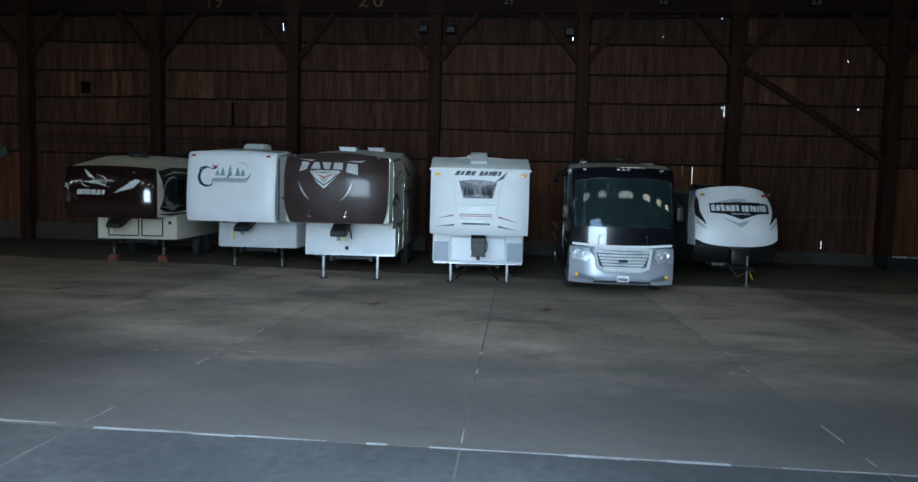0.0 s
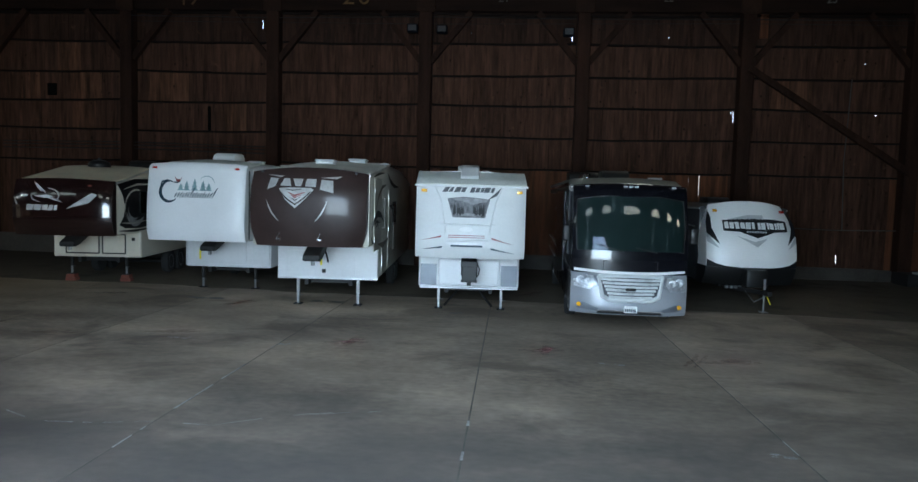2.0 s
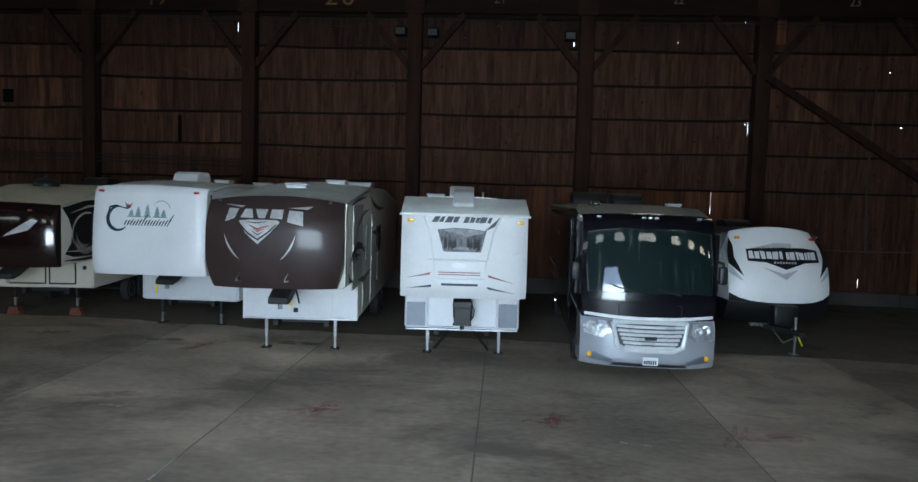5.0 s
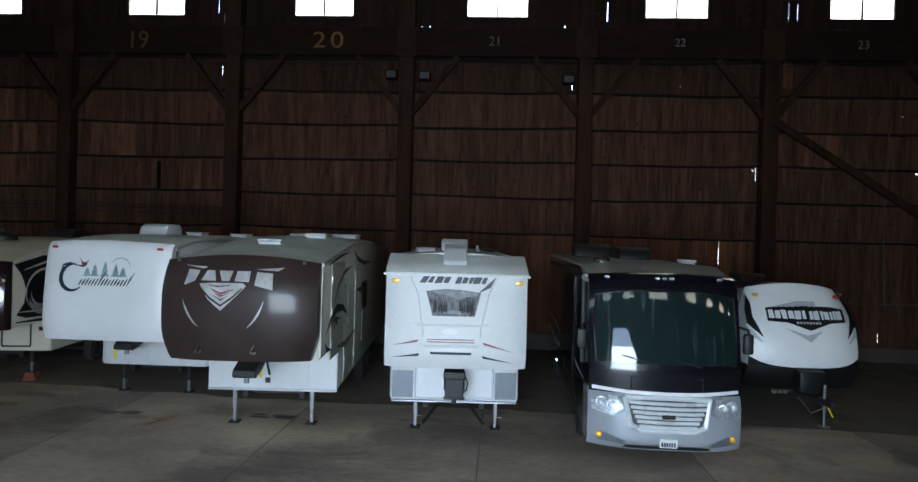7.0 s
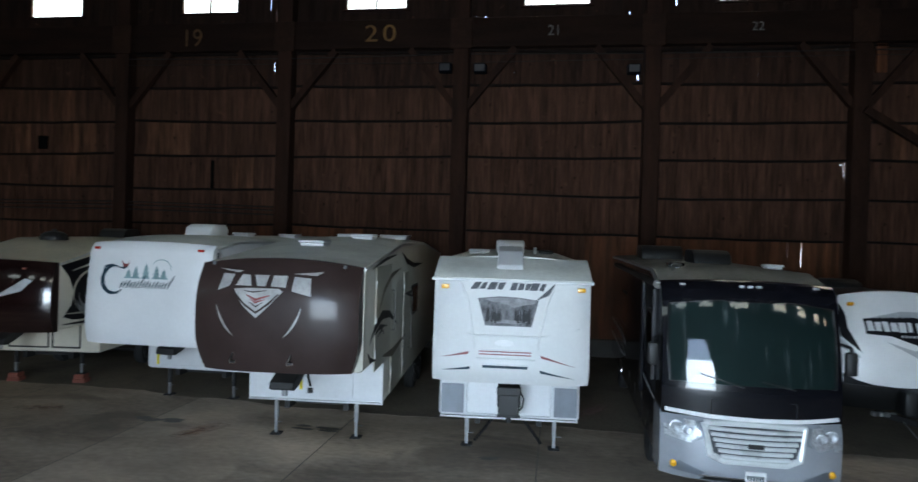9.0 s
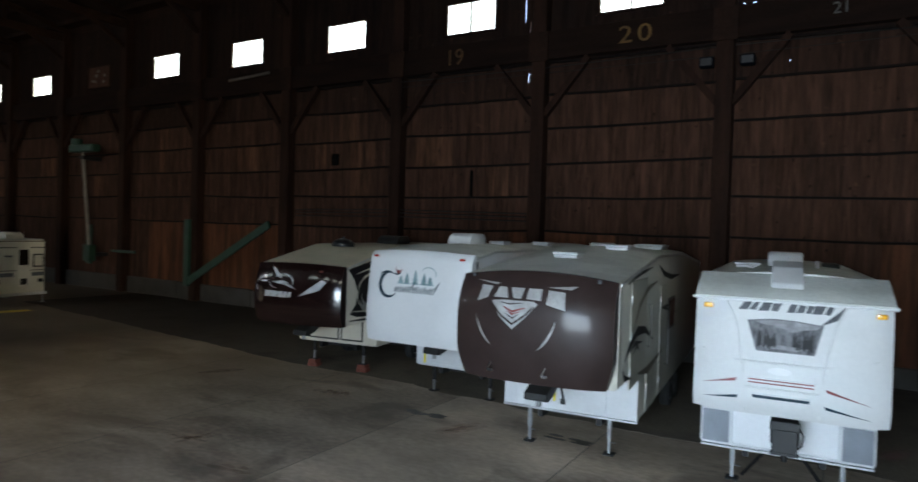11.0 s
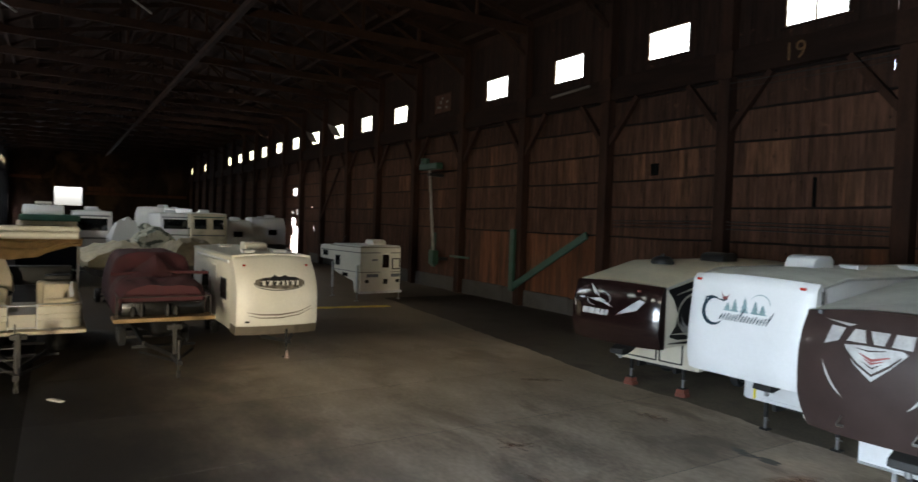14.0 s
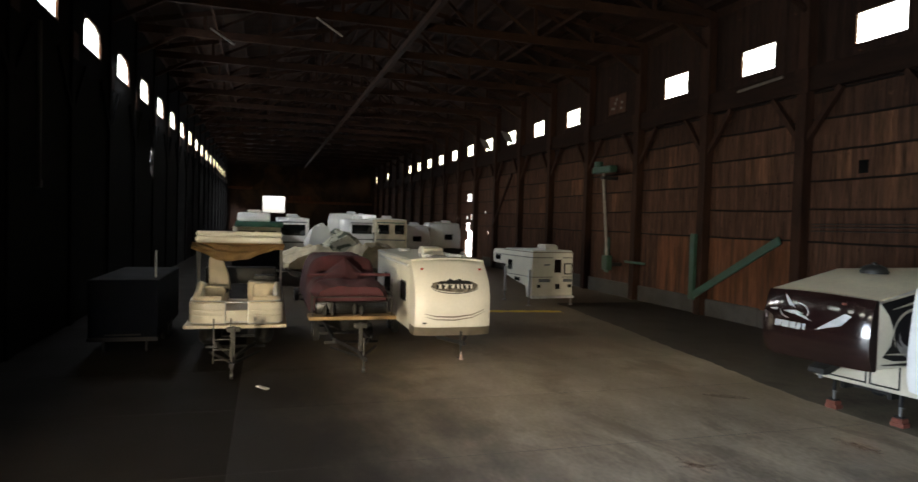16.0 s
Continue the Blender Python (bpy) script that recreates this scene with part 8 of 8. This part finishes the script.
# ---- simple vehicles of the far rows ----
def far_coach(m, W, L, H, body_m, label, category, name, screen=False, band=None, nose=0.4, low=0.6, split=False):
    th = thing(name, label, category, m, "vehicles in the far row")
    trailer_body(th, W, L, H, nose, nose, low, low + 0.4, body_m, M_roof, 0.07)
    prof = lambda z: 0.02 + nose * 0.8 * max(0, (z - H + 0.9) / 0.9) ** 2
    sf = cap("front", th, W, low - 0.05, H, nose + 0.01, prof, 0.12, 5, body_m, "", 0.05, nz=10, nx=13)
    if screen:
        for a, c in (((-0.42, -0.08), (0.10, 0.40)) if split else ((-0.40, 0.38),)):
            decal("windscreen", [[(W * a, H * 0.72), (W * c, H * 0.72), (W * c, H * 0.90), (W * a, H * 0.90)]], sf, M_window, th, "dark windscreen")
        decal("visor", [[(-W * 0.44, H * 0.925), (W * 0.44, H * 0.925), (W * 0.44, H * 0.945), (-W * 0.44, H * 0.945)]], sf, M_green_canvas if split else M_grey_panel, th)
        decal("waist_line", [[(-W * 0.46, H * 0.60), (W * 0.46, H * 0.60), (W * 0.46, H * 0.62), (-W * 0.46, H * 0.62)]], sf, M_grey_decal, th)
        for u in (-0.36, 0.36):
            lamp_lens(th, "headlight", sf, W * u, 1.15, 0.3, 0.2, M_clear_lens)
        decal("bumper", [[(-W * 0.47, 0.58), (W * 0.47, 0.58), (W * 0.47, 0.85), (-W * 0.47, 0.85)]], sf, M_grey_panel, th)
    if band:
        decal("front_band", [[(-W * 0.47, H * 0.78), (W * 0.47, H * 0.78), (W * 0.47, H * 0.87), (-W * 0.47, H * 0.87)]], sf, band, th)
    for s in (-1, 1):
        for k in range(2 if L > 5 else 1):
            side_window(th, s * W / 2, 0.9 + 2.2 * k, 1.7 + 2.2 * k, H * 0.62 if low > 1 else H * 0.52, H * 0.75)
    # dark filler under high-set bodies, added where there is only shade
    if low > 1.0:
        b = bmesh.new()
        prism(b, [(nose - 0.6, low - 0.06), (L, low - 0.06), (L, 0.75), (nose + 0.7, 0.62), (nose - 0.2, 1.3)], -W / 2 - 0.02, W / 2 + 0.02, 0.06)
        part("hull", b, M_black_plastic, th, "dark filler standing for the shade under the body")
    chassis(th, W, L, nose, 0.6, (L * 0.55, L * 0.66), 0.36)
    if not screen:
        tongue(th, nose * 0.5, 0.5, 1.0, True, 0.9)
    else:
        for s in (-1, 1):
            wheel(th, s * (W / 2 - 0.14), 1.0, 0.36)
    roof_ac(th, 0.0, L * 0.4, H + 0.05, 0.75, 0.95, 0.26)
    roof_vent(th, 0.4, L * 0.65, H + 0.05)
    return th


# ---- the row along the wall ----
maroon_fifth_wheel(pose(-9.05, 17.25, 0, 0, 0, 9))
pine_fifth_wheel(pose(-5.16, 16.78, 0, 0, 0, 1.5))
brown_fifth_wheel(pose(-1.54, 14.55, 0, 0, 0, 4.5))
white_fifth_wheel(pose(1.86, 15.98, 0, 0, 0, 4))
motorhome(pose(5.41, 15.35, 0, 0, 0, -0.5))
charcoal_trailer(pose(9.40, 19.05, 0, 0, 0, 3))

# ---- the row in the far part of the shed, fronts towards the door ----
ivory_trailer(pose(-17.8, 11.76, 0, 0, 0, 90))
covered_boat(pose(-18.0, 8.5, 0, 0, 0, 90), M_maroon, "boat under a maroon canvas cover on a trailer", lambda v: 2.12 + 0.16 * min(1, v / 0.15) + 0.62 * min(1, max(0, v - 0.42) / 0.07), seed=1.3, power=9.0, peak=lambda v, s: 0.62 * max(0, 1 - abs(v - 0.36) / 0.16) * max(0, 1 - abs(s) / 0.6) - 0.14 * max(0, 1 - abs(v - 0.19) / 0.03) + 0.05 * noise.noise((s * 5, v * 14, 3)))
pontoon_boat(pose(-17.9, 5.02, 0, 0, 0, 90))
truck_camper(pose(-29.0, 20.45, 0, 0, 0, 97))

th = thing("enclosed_trailer", "box trailer coloured near-black for its dark corner", "trailer", pose(-19.3, 1.72, 0, 0, 0, 90), "vehicles in the far row")
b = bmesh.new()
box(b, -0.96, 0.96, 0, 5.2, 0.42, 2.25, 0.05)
part("body", b, M_dark_box, th)
b = bmesh.new()
box(b, -0.98, 0.98, -0.02, 0.02, 0.38, 0.5, 0.01)
box(b, -0.5, 0.5, -0.05, -0.021, 0.56, 0.6)
part("sill", b, M_frame, th)
for y in (2.4, 3.2):
    for s in (-1, 1):
        wheel(th, s * 0.86, y, 0.32, 0.2)
for x in (-0.6, 0.6):
    b = bmesh.new()
    cyl(b, (x, 0.4, 0.0), (x, 0.4, 0.45), 0.04)
    part("prop", b, M_frame, th)
b = bmesh.new()
cyl(b, (0.75, 1.0, 2.22), (0.75, 1.0, 3.1), 0.03)
part("antenna", b, M_white_alu, th)


def houseboat(m):
    th = thing("houseboat", "cream houseboat with a green canvas band on a trailer", "boat", m, "vehicles in the far row")
    b = bmesh.new()
    prism(b, [(0.0, 2.3), (0.5, 1.3), (1.2, 1.0), (7.4, 1.0), (7.4, 2.3)], -1.4, 1.4, 0.06)
    # hull coloured near-black to take in the dark below the boat canopy
    part("hull", b, M_dark_box, th, "dark lower hull", True)
    b = bmesh.new()
    box(b, -1.38, 1.34, 0.35, 7.0, 2.3, 3.66, 0.10)
    cabin = part("cabin", b, M_cream, th, "", True)
    for x0, x1 in ((-1.1, -0.1), (0.1, 1.1)):
        b = bmesh.new()
        box(b, x0, x1, 0.33, 0.36, 2.9, 3.4, 0.01)
        part("cabin_window", b, M_window, cabin)
    b = bmesh.new()
    box(b, -1.26, 1.5, 0.1, 6.0, 3.62, 3.95, 0.06)
    part("canvas_band", b, M_green_canvas, th, "green canvas band", True)
    b = bmesh.new()
    prism(b, [(0.6, 3.95), (0.7, 4.25), (1.3, 4.48), (3.6, 4.5), (4.2, 3.95)], -1.16, 0.75, 0.10)
    part("flybridge", b, M_white_gel, th, "", True)
    b = bmesh.new()
    box(b, -0.6, 0.2, 1.2, 2.6, 4.5, 4.66, 0.06)
    part("locker", b, M_ivory, th, "", True)
    chassis(th, 2.5, 7.0, 0.6, 1.0, (3.6, 4.6), 0.4)
    b = bmesh.new()
    box(b, -0.06, 0.06, -1.0, 1.0, 0.5, 0.62)
    part("drawbar", b, M_frame, th)
    return th


houseboat(pose(-38.0, 5.35, 0, 0, 0, 90))
far_coach(pose(-43.0, 7.65, 0, 0, 0, 90), 2.1, 7.0, 4.2, M_gloss_white, "cream white motorhome with dark square window", "motorhome", "motorhome", True, None, 0.5)
covered_boat(pose(-39.6, 9.25, 0, 0, 0, 90), M_white_gel, "small boat with a rounded white cabin top", lambda v: 3.95 - 0.5 * v, seed=2.0, deck=False, L=2.9, W=1.7, dz=2.2, power=2.2)
covered_boat(pose(-29.0, 8.35, 0, 0, 0, 90), M_beige_cover, "boat under a sagging beige tarpaulin", lambda v: 2.62 + 0.30 * math.sin(v * 3.6 + 0.4) ** 2, seed=4.0, deck=False, L=7.0, W=3.2, dz=1.65, power=1.25)
covered_boat(pose(-36.6, 10.4, 0, 0, 0, 88), M_camo, "boat under a mottled beige and green cover", lambda v: 3.0 + 0.55 * math.sin(v * 4 + 0.7) ** 2, seed=7.0, deck=False, L=7.4, W=2.9, dz=1.75, power=1.5)
covered_boat(pose(-29.0, 11.3, 0, 0, 0, 90), M_tan_cover, "boat under a bulky dull tan cover", lambda v: 2.95 + 0.12 * math.sin(v * 5), seed=9.0, deck=False, L=5.4, W=2.2, dz=1.7, power=4.0)
far_coach(pose(-52.0, 13.65, 0, 0, 0, 90), 2.2, 8.0, 4.2, M_gloss_white, "white motorhome with a wide windscreen", "motorhome", "motorhome", True, None, 0.5)
far_coach(pose(-50.0, 15.75, 0, 0, 0, 88), 2.6, 8.0, 4.3, M_beige_cover, "beige motorhome with a split windscreen", "motorhome", "motorhome", True, None, 0.5, split=True)
far_coach(pose(-64.0, 13.0, 0, 0, 0, 66), 2.5, 10.0, 4.72, M_gloss_white, "long white coach with a rounded front in the distance", "coach", "coach", False, None, 0.7, 1.6)
far_coach(pose(-57.0, 20.6, 0, 0, 0, 178), 2.4, 3.5, 3.78, M_white_gel, "short pale trailer standing across the aisle", "trailer", "travel_trailer", False, None, 0.3, 1.7)
far_coach(pose(-58.6, 24.0, 0, 0, 0, 180), 2.4, 3.2, 4.05, M_white_gel, "pale grey trailer standing across the aisle", "trailer", "travel_trailer", False, None, 0.3, 1.7)

# small things on the floor
b = bmesh.new()
lathe(b, [(0.08, 0.0), (0.08, 0.02), (0.055, 0.03), (0.018, 0.23), (0.005, 0.24)], pose(-16.95, 11.75, 0.004), 14)
tagged(part("traffic_cone", b, M_pink), "small pale pink cone on the floor", "cone")
b = bmesh.new()
box(b, -0.22, 0.22, -0.06, 0.06, 0.004, 0.03, 0.008, pose(-14.5, 5.8, 0, 0, 0, 35), 1)
tagged(part("paper_scrap", b, M_paper), "pale scrap of board lying on the floor", "scrap")
th = thing("pallet_stack", "dark pile of crates with pale scraps against the wall", "crate", pose(18.0, 26.0, 0))
b = bmesh.new()
box(b, -0.9, 0.9, -0.5, 0.5, 0, 0.45, 0.02)
part("crate", b, M_frame, th)
b = bmesh.new()
box(b, -0.6, -0.2, -0.52, -0.2, 0.452, 0.52, 0.02)
box(b, 0.0, 0.5, -0.5, -0.1, 0.452, 0.5, 0.02)
part("lid", b, M_white_alu, th)

# ---- single boards of the wall nearest the camera ----
shared = {}
for a, b_, c, d, e, f in near_planks:
    key = (round((b_ - a) / 0.03), round((f - e) / 0.05))
    if key not in shared:
        me = boxes_mesh("board", [(-0.5, 0.5, 0.0, 0.05, -0.5, 0.5)])
        me.materials.append(M_plank)
        shared[key] = me
    ob = new("board", shared[key])
    ob.parent = wall_n
    ob.location = ((a + b_) / 2, c, (e + f) / 2)
    ob.scale = (b_ - a, 1, f - e)
